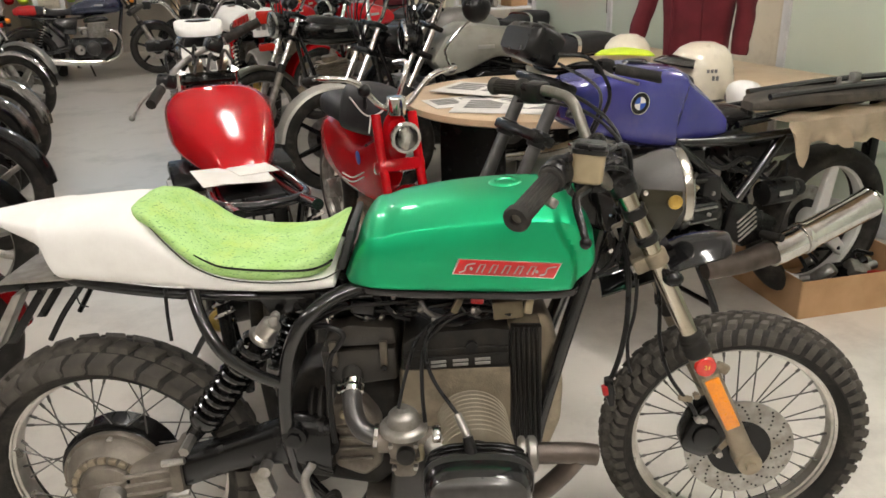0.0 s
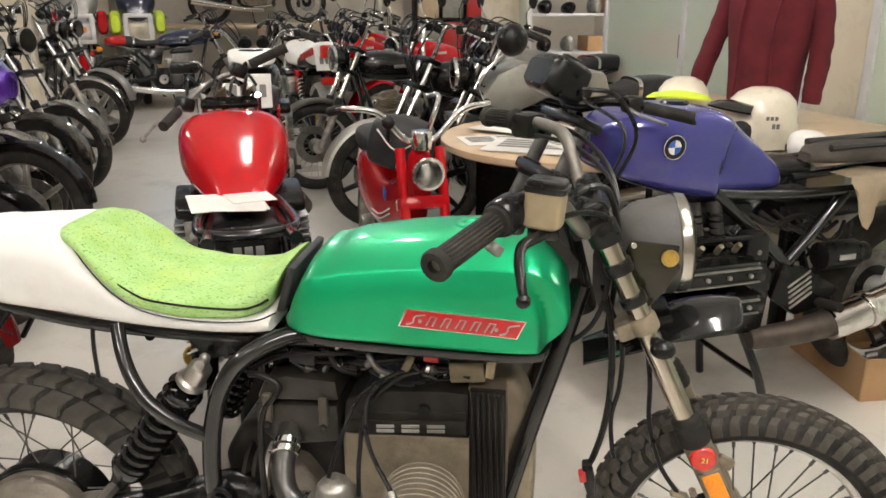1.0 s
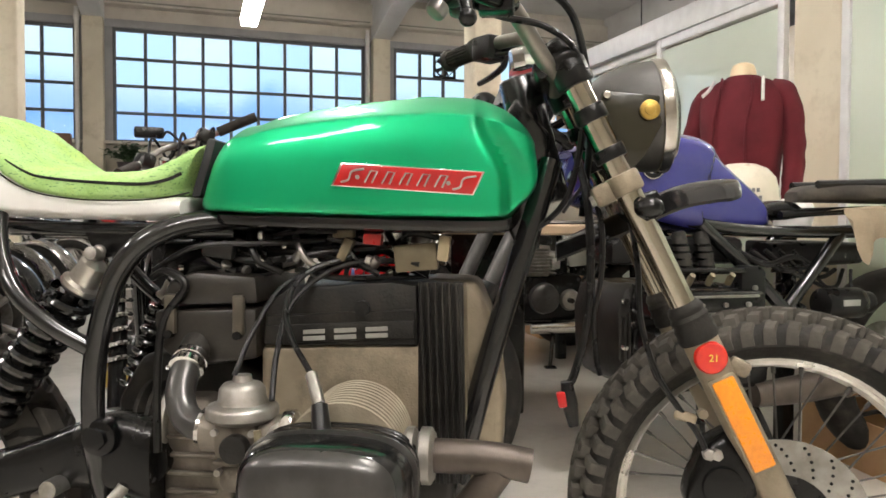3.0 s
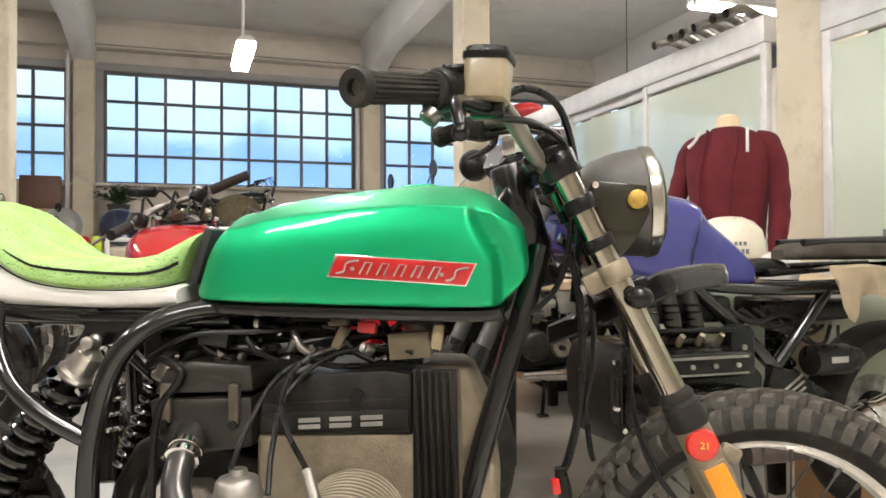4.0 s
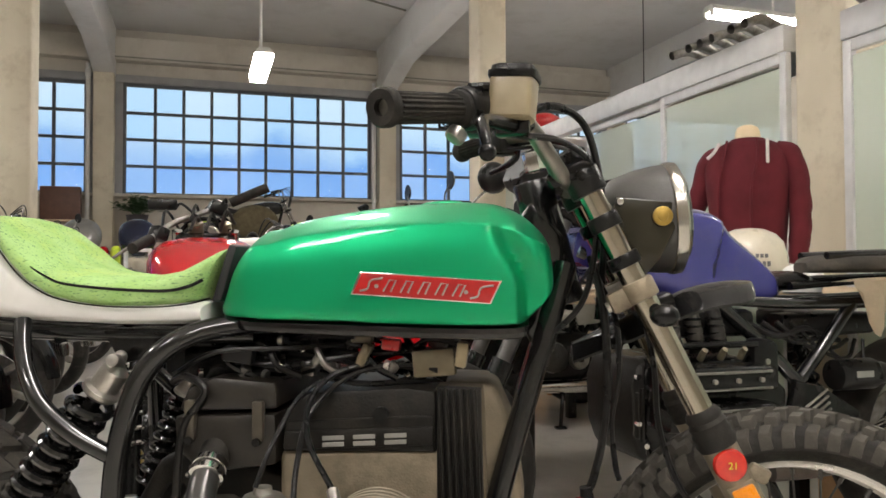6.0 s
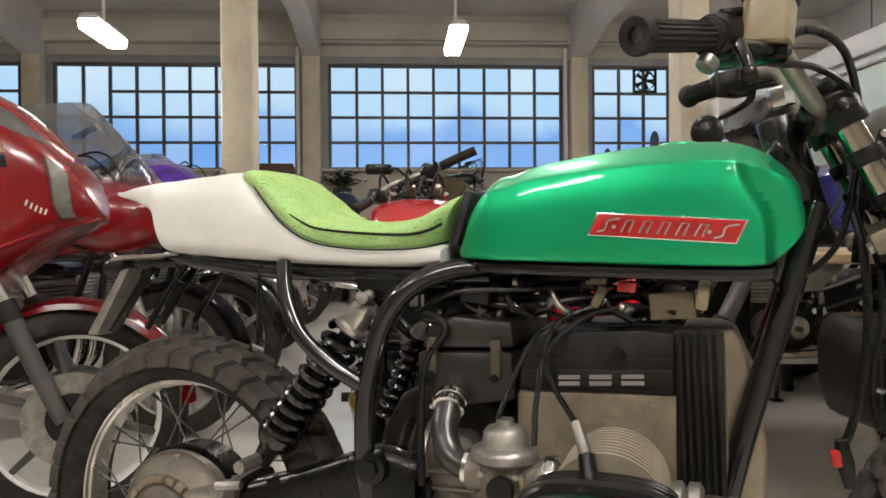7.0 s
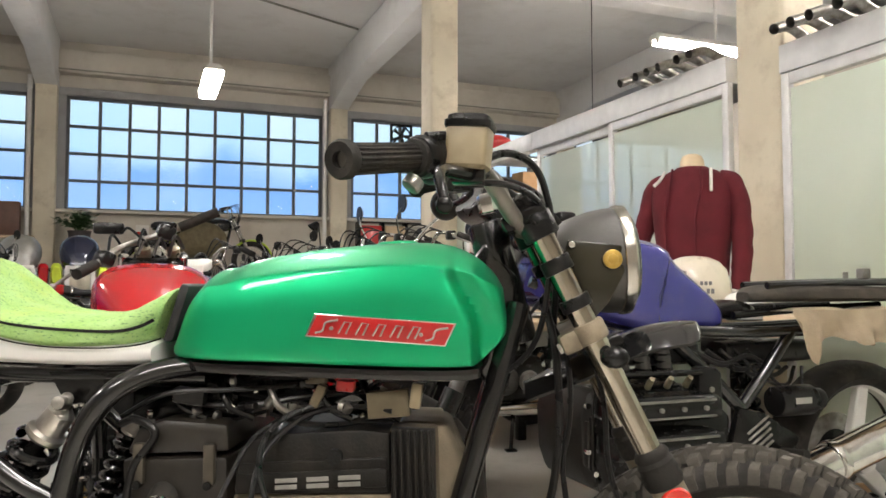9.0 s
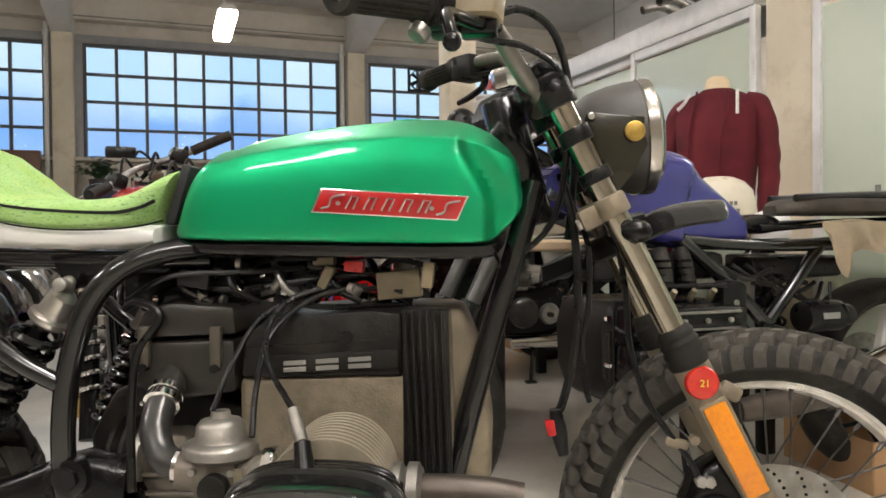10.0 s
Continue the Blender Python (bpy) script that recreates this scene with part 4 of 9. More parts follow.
part("lower_shock_bolt", rod((-0.490, -0.185, 0.456), (-0.490, -0.12, 0.456), 0.011, 6), "alu", hero)

# engine
eng = group_part("engine", hero, "dusty flat twin engine with cast cases")
part("crankcase", slab([(-0.055, 0.598), (0.2, 0.61), (0.222, 0.43), (-0.072, 0.43), (-0.055, 0.48)], -0.115, 0.115, 0.012, 3), "case", eng, "dusty grey cast crankcase")
# lower half split off darker; its colour holds both oil and shade
part("lower_crankcase", slab([(-0.074, 0.428), (0.222, 0.428), (0.22, 0.35), (0.2, 0.26), (-0.09, 0.26)], -0.111, 0.111, 0.012, 3), "airbox", eng, "oily lower crankcase, darkened for shade too")
part("top_cover", slab([(-0.05, 0.598), (-0.045, 0.655), (-0.01, 0.680), (0.13, 0.688), (0.168, 0.684), (0.170, 0.600)], -0.1175, 0.1175, 0.004, 2), "cover", eng, "matt black starter cover")
part("cover_step", slab([(-0.047, 0.598), (-0.043, 0.640), (0.166, 0.652), (0.168, 0.602)], -0.1205, -0.11, 0.002, 1), "cover", eng)
part("name_panel", slab([(-0.045, 0.600), (0.165, 0.612), (0.166, 0.637), (-0.044, 0.626)], -0.1245, -0.119, 0.002), "cover", eng)
for k in range(3):
    for dz in (0.0035, 0.0125):
        part("silver_mark", box(0.031, 0.002, 0.0062, (0.026 + 0.044 * k, -0.1255, 0.6065 + 0.0027 * k + dz), 0.0005, 1, (0, -3.5, 0)), "silver", eng, "plain silver bar")
part("cover_screw", rod((0.093, -0.126, 0.652), (0.093, -0.118, 0.652), 0.011, 10), "plastic", eng)
part("front_cover", slab([(0.17, 0.69), (0.245, 0.688), (0.274, 0.62), (0.287, 0.515), (0.284, 0.43), (0.245, 0.32), (0.17, 0.30)], -0.058, 0.058, 0.012, 3), "case", eng, "dusty front engine cover")
part("timing_case", slab([(0.165, 0.688), (0.232, 0.686), (0.240, 0.42), (0.225, 0.34), (0.165, 0.33)], -0.099, 0.099, 0.006, 2), "case", eng)
for k in range(6):
    part("cooling_rib", box(0.0046, 0.013, 0.275, (0.179 + 0.0098 * k, -0.1195, 0.551), 0.0014, 1, (0, -2, 0)), "cover", eng)
part("rib_panel", slab([(0.170, 0.69), (0.231, 0.688), (0.236, 0.412), (0.170, 0.412)], -0.1165, -0.097, 0.002), "cover", eng)
part("gearbox", slab([(-0.30, 0.50), (-0.26, 0.57), (-0.15, 0.58), (-0.06, 0.55), (-0.06, 0.32), (-0.12, 0.27), (-0.28, 0.30)], -0.065, 0.065, 0.015, 3), "cover", eng)
part("clutch_bellows", moved(joined(*[lathe([(0.05, 0.018 * k), (0.064, 0.018 * k + 0.006), (0.064, 0.018 * k + 0.012), (0.05, 0.018 * k + 0.018)], 24, "x") for k in range(3)]), pose(-0.25, -0.06, 0.47)), "rubber", eng, "black rubber bellows")
part("gear_case", slab([(-0.205, 0.515), (-0.135, 0.520), (-0.100, 0.47), (-0.100, 0.36), (-0.14, 0.33), (-0.205, 0.36)], -0.112, 0.112, 0.014, 3), "grimy", eng, "dusty cast gearbox case")
part("case_rib", joined(*[box(0.075, 0.012, 0.006, (-0.155, -0.115, 0.385 + 0.026 * k), 0.002, 1) for k in range(4)]), "grimy", eng)
part("bellows_band", moved(lathe([(0.062, -0.006), (0.0655, -0.004), (0.0655, 0.004), (0.062, 0.006)], 32, "x"), pose(-0.200, -0.06, 0.47)), "alu", eng, "bright band clamp")
part("speedo_drive", joined(rod((-0.17, -0.112, 0.50), (-0.17, -0.135, 0.505), 0.011, 10, 0.002), rod((-0.17, -0.130, 0.505), (-0.17, -0.142, 0.507), 0.007, 6)), "brass_dull", eng)
part("sump", slab([(-0.15, 0.262), (0.18, 0.262), (0.14, 0.16), (-0.12, 0.16)], -0.09, 0.09, 0.012, 2), "grimy", eng)
# air filter housing with its two clips
air = group_part("air_box", hero, "black plastic air filter housing")
part("lower_half", slab([(-0.206, 0.598), (-0.21, 0.644), (-0.058, 0.650), (-0.056, 0.578), (-0.17, 0.562)], -0.122, 0.122, 0.008, 2), "airbox", air)
part("upper_half", slab([(-0.206, 0.649), (-0.190, 0.686), (-0.15, 0.700), (-0.06, 0.694), (-0.056, 0.655)], -0.118, 0.118, 0.008, 2), "airbox", air)
for x in (-0.182, -0.082):
    part("clip", slab([(x - 0.008, 0.612), (x - 0.008, 0.668), (x + 0.008, 0.668), (x + 0.008, 0.612)], -0.131, -0.118, 0.003), "oldclip", air)
    part("clip_stud", rod((x, -0.136, 0.612), (x, -0.12, 0.612), 0.006, 8), "satin", air)

for s in (-1, 1):
    cyl = group_part("cylinder", hero, "finned alloy cylinder")
    cx, cz = 0.092, 0.482
    fin = mesh_of("fin", lathe([(0.045, -0.0022), (0.071, -0.0015), (0.0725, 0.0), (0.071, 0.0015), (0.045, 0.0022)], 48), M["finmetal"])
    for k in range(10):
        part("fin", fin, None, cyl, m=pose(cx + 0.0008 * k, s * (0.128 + 0.0146 * k), cz) @ Matrix.Diagonal((1.0 + 0.004 * k, 1, 1, 1)))
    # barrel coloured black to put shade into the gaps between the fins
    part("barrel", rod((cx, s * 0.11, cz), (cx, s * 0.30, cz), 0.048, 28), "cover", cyl)
    part("exhaust_clamp", moved(lathe([(0.03, 0), (0.034, 0.004), (0.034, 0.012), (0.026, 0.016), (0.034, 0.020), (0.034, 0.032), (0.028, 0.036)], 14, "x"), pose(cx + 0.083, s * 0.255, cz + 0.010)), "alu", cyl, "dull metal clamp ring")
    # rocker cover: black band below a domed alloy lid
    o2 = [(cx + 0.006 + 0.1 * math.copysign(abs(math.cos(q)) ** 0.7, math.cos(q)), cz - 0.004 + (0.056 if math.sin(q) > 0 else 0.07) * math.copysign(abs(math.sin(q)) ** 0.7, math.sin(q))) for q in (2 * math.pi * i / 40 for i in range(40))]
    for i, (y, h, shr) in enumerate(((0.272, 0.008, 1.0), (0.284, 0.008, 1.0), (0.296, 0.012, 1.01))):
        part("head_fin", slab([(cx + (x - cx) * shr, cz + (z - cz) * shr) for x, z in o2], s * y, s * (y + h), 0.002, 1), "satin", cyl)
    cov = group_part("rocker_cover", hero, "black and polished rocker cover")
    ring = lambda y, k, lo=1.0: [Vector((cx + (x - cx) * k, s * y, cz + (z - cz) * k * lo)) for x, z in o2]
    part("rim", loft([ring(0.308, 1.0), ring(0.312, 1.02), ring(0.316, 1.02), ring(0.326, 0.99)]), "darksteel", cov)
    part("lid", loft([ring(0.324, 0.985), ring(0.345, 0.97), ring(0.362, 0.90), ring(0.372, 0.80), ring(0.377, 0.62), ring(0.379, 0.3)]), "black", cov, "black rocker lid")
    part("face", loft([ring(0.366, 0.86), ring(0.3745, 0.80), ring(0.381, 0.6), ring(0.383, 0.3)]), "darksteel", cov, "dark polished rocker face")
    part("centre_nut", rod((cx, s * 0.378, cz - 0.02), (cx, s * 0.39, cz - 0.02), 0.010, 6, 0.002), "chrome", cov)
    part("exhaust_header", tube([(cx + 0.09, s * 0.255, cz + 0.010), (cx + 0.15, s * 0.253, cz + 0.010), (cx + (0.20 if s < 0 else 0.16), s * 0.25, cz + 0.006), (cx + (0.232 if s < 0 else 0.17), s * 0.248, cz)], 0.0205, 18), "brown_pipe", hero, "short heat-browned exhaust stub")
    if s < 0:
        part("exhaust_branch", tube([(cx + 0.195, s * 0.25, cz - 0.004), (cx + 0.165, s * 0.25, cz - 0.045), (cx + 0.115, s * 0.248, cz - 0.095), (cx + 0.03, s * 0.24, cz - 0.145), (cx - 0.10, s * 0.22, cz - 0.20)], 0.0195, 18), "brown_pipe", hero, "heat-browned pipe running back below the cylinder")
    plug = group_part("spark_plug_lead", hero, "rubber cap and cable of the spark plug")
    part("cap", tube([(cx - 0.012, s * 0.29, cz + 0.075), (cx - 0.005, s * 0.305, cz + 0.045), (cx, s * 0.315, cz + 0.02)], (0.010, 0.013), 12), "plastic", plug)
    part("boot", tube([(cx - 0.03, s * 0.262, cz + 0.105), (cx - 0.012, s * 0.29, cz + 0.075)], 0.0075, 10), "alu", plug)
    part("cable", tube([(cx - 0.03, s * 0.262, cz + 0.105), (cx - 0.075, s * 0.21, cz + 0.15), (cx - 0.09, s * 0.16, cz + 0.19), (cx - 0.07, s * 0.125, cz + 0.222), (cx - 0.02, s * 0.1, cz + 0.24)], 0.004, 8), "plastic", plug)
    # carburettor: dome, body and float bowl
    carb = group_part("carburettor", hero, "dull alloy carburettor with domed top")
    kx, ky, kz = -0.042, s * 0.215, 0.52
    part("dome", moved(lathe([(0.0, 0.056), (0.011, 0.055), (0.013, 0.047), (0.024, 0.044), (0.029, 0.038), (0.031, 0.024), (0.033, 0.020), (0.043, 0.017), (0.046, 0.013), (0.046, 0.003), (0.036, -0.004)], 40, "z"), pose(kx, ky, kz)), "alu", carb, "alloy dome")
    part("throttle_body", joined(box(0.06, 0.06, 0.055, (kx, ky, kz - 0.022), 0.012), rod((kx - 0.05, ky, kz - 0.02), (kx + 0.06, ky, kz - 0.02), 0.025, 20)), "grimy", carb)
    part("float_bowl", joined(box(0.05, 0.055, 0.042, (kx, ky, kz - 0.072), 0.014), box(0.056, 0.06, 0.006, (kx, ky, kz - 0.052), 0.002)), "grimy", carb, "oily float bowl")
    part("choke_drum", rod((kx + 0.004, ky + s * 0.028, kz - 0.03), (kx + 0.004, ky + s * 0.046, kz - 0.03), 0.018, 20, 0.003), "cover", carb)
    for a, b in ((-0.024, -0.012), (0.024, -0.012), (-0.02, -0.062), (0.022, -0.062)):
        part("screw", rod((kx + a, ky + s * 0.026, kz + b), (kx + a, ky + s * 0.036, kz + b), 0.0045, 8), "steel", carb)
    part("fuel_union", tube([(kx + 0.028, ky + s * 0.03, kz - 0.045), (kx + 0.036, ky + s * 0.042, kz - 0.03), (kx + 0.034, ky + s * 0.04, kz - 0.005)], 0.005, 8), "brass_dull", carb)
    part("linkage", tube([(kx - 0.03, ky - s * 0.038, kz - 0.02), (kx, ky - s * 0.045, kz - 0.04), (kx + 0.03, ky - s * 0.04, kz - 0.03)], 0.004, 6), "steel", carb)
    part("stub_clamp", lathe([(0.030, 0.0), (0.032, 0.003), (0.032, 0.013), (0.030, 0.016)], 24, "x"), "chrome", carb, m=pose(kx + 0.055, ky, kz - 0.02))
    part("intake_stub", tube([(kx + 0.05, ky, kz - 0.02), (cx - 0.07, s * 0.232, cz + 0.01), (cx - 0.03, s * 0.24, cz)], 0.024, 18), "alu", carb)
    inl = group_part("intake_elbow", hero, "dark metal intake elbow with steel clamps")
    part("elbow", tube([(-0.1465, s * 0.140, 0.576), (-0.1465, s * 0.158, 0.562), (-0.142, s * 0.180, 0.538), (-0.128, s * 0.196, 0.515), (-0.106, s * 0.204, 0.504), (kx - 0.03, ky + s * -0.004, kz - 0.018)], (0.0200, 0.0190), 24), "darksteel", inl)
    part("rubber_sleeve", tube([(-0.149, s * 0.100, 0.602), (-0.148, s * 0.120, 0.590), (-0.1468, s * 0.148, 0.571)], 0.0222, 24), "rubber", inl)
    for q in (0.0, 1.0):
        part("clamp", moved(lathe([(0.0225, -0.006), (0.0242, -0.005), (0.0242, 0.005), (0.0225, 0.006)], 28, "z"), along((-0.147 + 0.0003 * q, s * (0.137 + 0.012 * q), 0.5785 - 0.0085 * q), (-0.149, s * 0.100, 0.602))), "chrome", inl)
        part("clamp_screw", rod((-0.175, s * (0.137 + 0.012 * q), 0.577 - 0.0085 * q), (-0.163, s * (0.142 + 0.012 * q), 0.579 - 0.0085 * q), 0.004, 8), "chrome", inl)
    part("end_clamp", moved(lathe([(0.021, -0.005), (0.0235, -0.004), (0.0235, 0.004), (0.021, 0.005)], 24, "x"), pose(-0.098, s * 0.205, 0.503, 0, 8, 0)), "chrome", inl)

# cables over the engine
for pts, r in (([(-0.05, -0.222, 0.575), (-0.035, -0.19, 0.63), (-0.01, -0.14, 0.685), (0.05, -0.1, 0.71), (0.14, -0.08, 0.715)], 0.0035),
               ([(0.0, -0.225, 0.545), (-0.005, -0.19, 0.60), (0.0, -0.14, 0.66), (0.05, -0.11, 0.705), (0.12, -0.09, 0.72)], 0.004),
               ([(-0.19, -0.15, 0.45), (-0.195, -0.14, 0.55), (-0.19, -0.13, 0.63), (-0.16, -0.125, 0.68), (-0.19, -0.12, 0.70), (-0.22, -0.10, 0.69)], 0.006),
               ([(-0.22, -0.10, 0.70), (-0.15, -0.11, 0.735), (-0.05, -0.1, 0.74), (0.03, -0.08, 0.745)], 0.004),
               ([(-0.15, -0.08, 0.72), (-0.05, -0.09, 0.715), (0.05, -0.09, 0.73), (0.15, -0.08, 0.74)], 0.005)):
    part("cable", tube(pts, r, 8), "plastic", hero)
for bx, by, bz, sx, sz, mt, ry in ((0.065, -0.1, 0.732, 0.014, 0.034, "oldplug", 25), (0.105, -0.105, 0.747, 0.026, 0.016, "badge_red", 5), (0.165, -0.1, 0.722, 0.06, 0.038, "oldplug", -5), (0.205, -0.11, 0.735, 0.016, 0.035, "resv", 8), (0.06, -0.09, 0.755, 0.03, 0.014, "oldplug", 0), (-0.12, -0.1, 0.73, 0.045, 0.022, "plastic", 8), (0.02, -0.06, 0.735, 0.05, 0.03, "satin", 0)):
    part("connector", box(sx, 0.02, sz, (bx, by, bz), 0.003, 2, (0, ry, 0)), mt, hero)
# wiring clutter between tank and engine
rnd = random.Random(21)
for k in range(22):
    x0, y0, z0 = rnd.uniform(-0.2, 0.1), rnd.uniform(-0.1, -0.02), rnd.uniform(0.695, 0.755)
    pts = [(x0, y0, z0)]
    for q in range(3):
        pts.append((pts[-1][0] + rnd.uniform(0.03, 0.07), max(-0.11, min(0.0, pts[-1][1] + rnd.uniform(-0.03, 0.03))), max(0.692, min(0.758, pts[-1][2] + rnd.uniform(-0.022, 0.022)))))
    part("cable", tube(pts, rnd.uniform(0.0025, 0.006), 7, 5), rnd.choice(["plastic", "plastic", "plastic", "satin", "steel"]), hero)
for k in range(9):
    part("connector", box(rnd.uniform(0.02, 0.045), 0.02, rnd.uniform(0.012, 0.024), (rnd.uniform(-0.15, 0.2), rnd.uniform(-0.085, -0.03), rnd.uniform(0.70, 0.75)), 0.003, 2, (0, rnd.uniform(-30, 30), rnd.uniform(-30, 30))), rnd.choice(["plastic", "satin", "plastic", "steel", "rim"]), hero)
for k in range(6):
    part("hose_clip", rod((-0.12 + 0.055 * k, -0.09, 0.70 + 0.008 * (k % 3)), (-0.11 + 0.055 * k, -0.095, 0.712 + 0.008 * (k % 3)), 0.008, 10, 0.002), "chrome" if k % 2 else "steel", hero)
part("fuse_box", box(0.10, 0.09, 0.04, (-0.06, -0.02, 0.735), 0.006), "plastic", hero)
for k in range(16):
    x0, z0 = -0.19 + 0.026 * k, 0.700 + 0.017 * (k * 7 % 4)
    part("hose_clip", moved(lathe([(0.0055, -0.004), (0.0075, -0.003), (0.0075, 0.003), (0.0055, 0.004)], 12, "x"), pose(x0, -0.075 - 0.01 * (k % 3), z0, 0, 20 * math.sin(k * 1.9), 30 * math.cos(k))), ("chrome", "steel", "rim")[k % 3], hero)
for k in range(5):
    part("fuel_hose", tube([(-0.17 + 0.07 * k, -0.03, 0.757), (-0.15 + 0.07 * k, -0.085, 0.742), (-0.135 + 0.072 * k, -0.098, 0.715), (-0.10 + 0.07 * k, -0.09, 0.698)], 0.0055, 8), ("gloss", "plastic", "steel")[k % 3], hero)
part("battery_tray", box(0.16, 0.14, 0.05, (-0.14, 0, 0.715), 0.006), "satin", hero)

# fork: legs lean forward, from the clamps to the axle
top, bot = Vector((0.361, 0, 1.0)), Vector((FX, 0, FZ))
fdir = (bot - top).normalized()
back = Vector((-fdir.z, 0, fdir.x))


def fork_point(k, y=0.0, fwd=0.0):
    """A point a share k down the fork, moved sideways and forward."""
    return top + (bot - top) * k + Vector((0, y, 0)) - back * (-fwd)


for s in (-1, 1):
    leg = group_part("fork_leg", hero, "chrome fork leg with alloy slider")
    y = s * 0.098
    part("stanchion", rod(fork_point(0.0, y), fork_point(0.66, y), 0.0178, 20), "stanchion", leg, "aged chrome fork tube")
    part("slider", tube([fork_point(0.56, y), fork_point(0.75, y), fork_point(0.98, y)], (0.0245, 0.0225), 20), "case", leg, "grey cast slider")
    part("dust_seal", moved(lathe([(0.019, 0.0), (0.0225, 0.004), (0.025, 0.010), (0.0235, 0.015), (0.0265, 0.021), (0.025, 0.027), (0.0275, 0.033), (0.026, 0.039), (0.028, 0.046), (0.026, 0.054)], 24, "z"), along(fork_point(0.525, y), fork_point(0.7, y))), "rubber", leg)
    part("lower_clamp_sleeve", rod(fork_point(0.02, y), fork_point(0.07, y), 0.026, 20, 0.003), "plastic", leg)
    part("headlight_collar", rod(fork_point(0.115, y), fork_point(0.145, y), 0.0225, 18, 0.002), "plastic", leg)
    part("lamp_ear", rod(fork_point(0.20, y), fork_point(0.225, y), 0.0225, 18, 0.002), "plastic", leg)
    part("fork_cap", moved(lathe([(0.0, -0.012), (0.014, -0.012), (0.021, -0.006), (0.022, 0.01)], 18, "z"), along(fork_point(-0.01, y), fork_point(0.2, y))), "satin", leg)
    part("axle_clamp", joined(rod(fork_point(1.0, y - 0.028), fork_point(1.0, y + 0.028), 0.026, 18, 0.003), rod(fork_point(1.0, y - s * -0.0 + s * 0.028), fork_point(1.0, y + s * 0.038), 0.012, 6)), "case", leg)
    part("caliper_lug", box(0.03, 0.016, 0.022, fork_point(0.675, y * 1.03, 0.03), 0.006, 2, (0, 27, 0)), "case", leg)
    rr = moved(lathe([(0.0, -0.004), (0.0195, -0.0035), (0.0215, -0.001), (0.022, 0.004)], 28, "y"), Matrix.Translation(fork_point(0.632, y + s * 0.0235)) @ pose(0, 0, 0, 0, 0, 0 if s < 0 else 180))
    refl = part("round_reflector", rr, "tail_red", leg, "red round reflector sticker")
    q = fork_point(0.765, y + s * 0.026)
    part("amber_reflector", moved(box(0.0305, 0.008, 0.128, (0, 0, 0), 0.003), Matrix.Translation(q) @ pose(0, 0, 0, 0, -math.degrees(math.atan2(fdir.x, -fdir.z)), 0)), "orange", leg, "long amber reflector")
    part("reflector_backing", moved(box(0.037, 0.006, 0.136, (0, 0, 0), 0.002), Matrix.Translation(q - Vector((0, s * 0.005, 0))) @ pose(0, 0, 0, 0, -math.degrees(math.atan2(fdir.x, -fdir.z)), 0)), "case", leg)
txt = bpy.data.curves.new("numeral", "FONT")
txt.body, txt.size, txt.extrude = "21", 0.013, 0.0004
txt.materials.append(M["yellow"])
num = new("numeral", txt)
num.parent = hero
num.matrix_basis = Matrix.Translation(fork_point(0.632, -0.126) + Vector((-0.004, 0, -0.004))) @ pose(0, 0, 0, 90, 0, 0)

for k, w in ((0.015, 0.05), (0.27, 0.055)):
    c = fork_point(k)
    t = 0.012 if k < 0.1 else 0.0085
    yoke = slab([(-0.045, -t), (0.016, -t), (0.021, 0.0), (0.016, t), (-0.045, t)], -0.122 if k < 0.1 else -0.108, 0.122 if k < 0.1 else 0.108, 0.006, 2)
    part("fork_yoke", moved(yoke, Matrix.Translation(c) @ pose(0, 0, 0, 0, -27, 0)), "case" if k > 0.1 else "satin", hero, "cast fork yoke")
for s in (-1, 1):
    part("yoke_clamp", rod(fork_point(0.255, s * 0.098), fork_point(0.295, s * 0.098), 0.0238, 20, 0.004), "case", hero, "bare alloy clamp")
    part("pinch_lug", moved(box(0.030, 0.022, 0.030, (-0.030, 0, 0), 0.006), Matrix.Translation(fork_point(0.277, s * 0.100)) @ pose(0, 0, 0, 0, -26, 0)), "case", hero)
    part("lock_stop", joined(ball(0.017, fork_point(0.335, s * 0.125, 0.012), 14, (1.2, 1, 0.9)), rod(fork_point(0.31, s * 0.10, 0.0), fork_point(0.335, s * 0.125, 0.012), 0.010, 10)), "satin", hero)
    part("clamp_bolt", rod(fork_point(0.28, s * 0.098, -0.035), fork_point(0.28, s * 0.098, -0.05), 0.008, 6), "alu", hero)
part("steering_stem_nut", rod((0.31, 0, 1.0), (0.304, 0, 1.03), 0.018, 6, 0.003), "chrome", hero)

# headlight
hl = group_part("headlight", hero, "dark grey headlight shell with chrome rim", Matrix.Translation((0.468, 0.006, 0.925)) @ pose(0, 0, 0, 0, -4, 3) @ Matrix.Diagonal((0.95, 0.93, 0.95, 1)))
part("shell", lathe([(0.012, -0.078), (0.035, -0.075), (0.056, -0.062), (0.07, -0.042), (0.08, -0.01), (0.0845, 0.018), (0.085, 0.034)], 40, "x"), "bucket", hl)
part("rim", lathe([(0.085, 0.032), (0.0875, 0.034), (0.0885, 0.040), (0.087, 0.050), (0.080, 0.054), (0.078, 0.048)], 48, "x"), "lamp_rim", hl, "chrome rim")
part("lens", lathe([(0.079, 0.053), (0.07, 0.06), (0.045, 0.066), (0.0, 0.068)], 40, "x"), "lens", hl, "ribbed clear lens")
part("reflector", lathe([(0.078, 0.045), (0.06, 0.02), (0.03, -0.005), (0.0, -0.012)], 32, "x"), "chrome", hl)
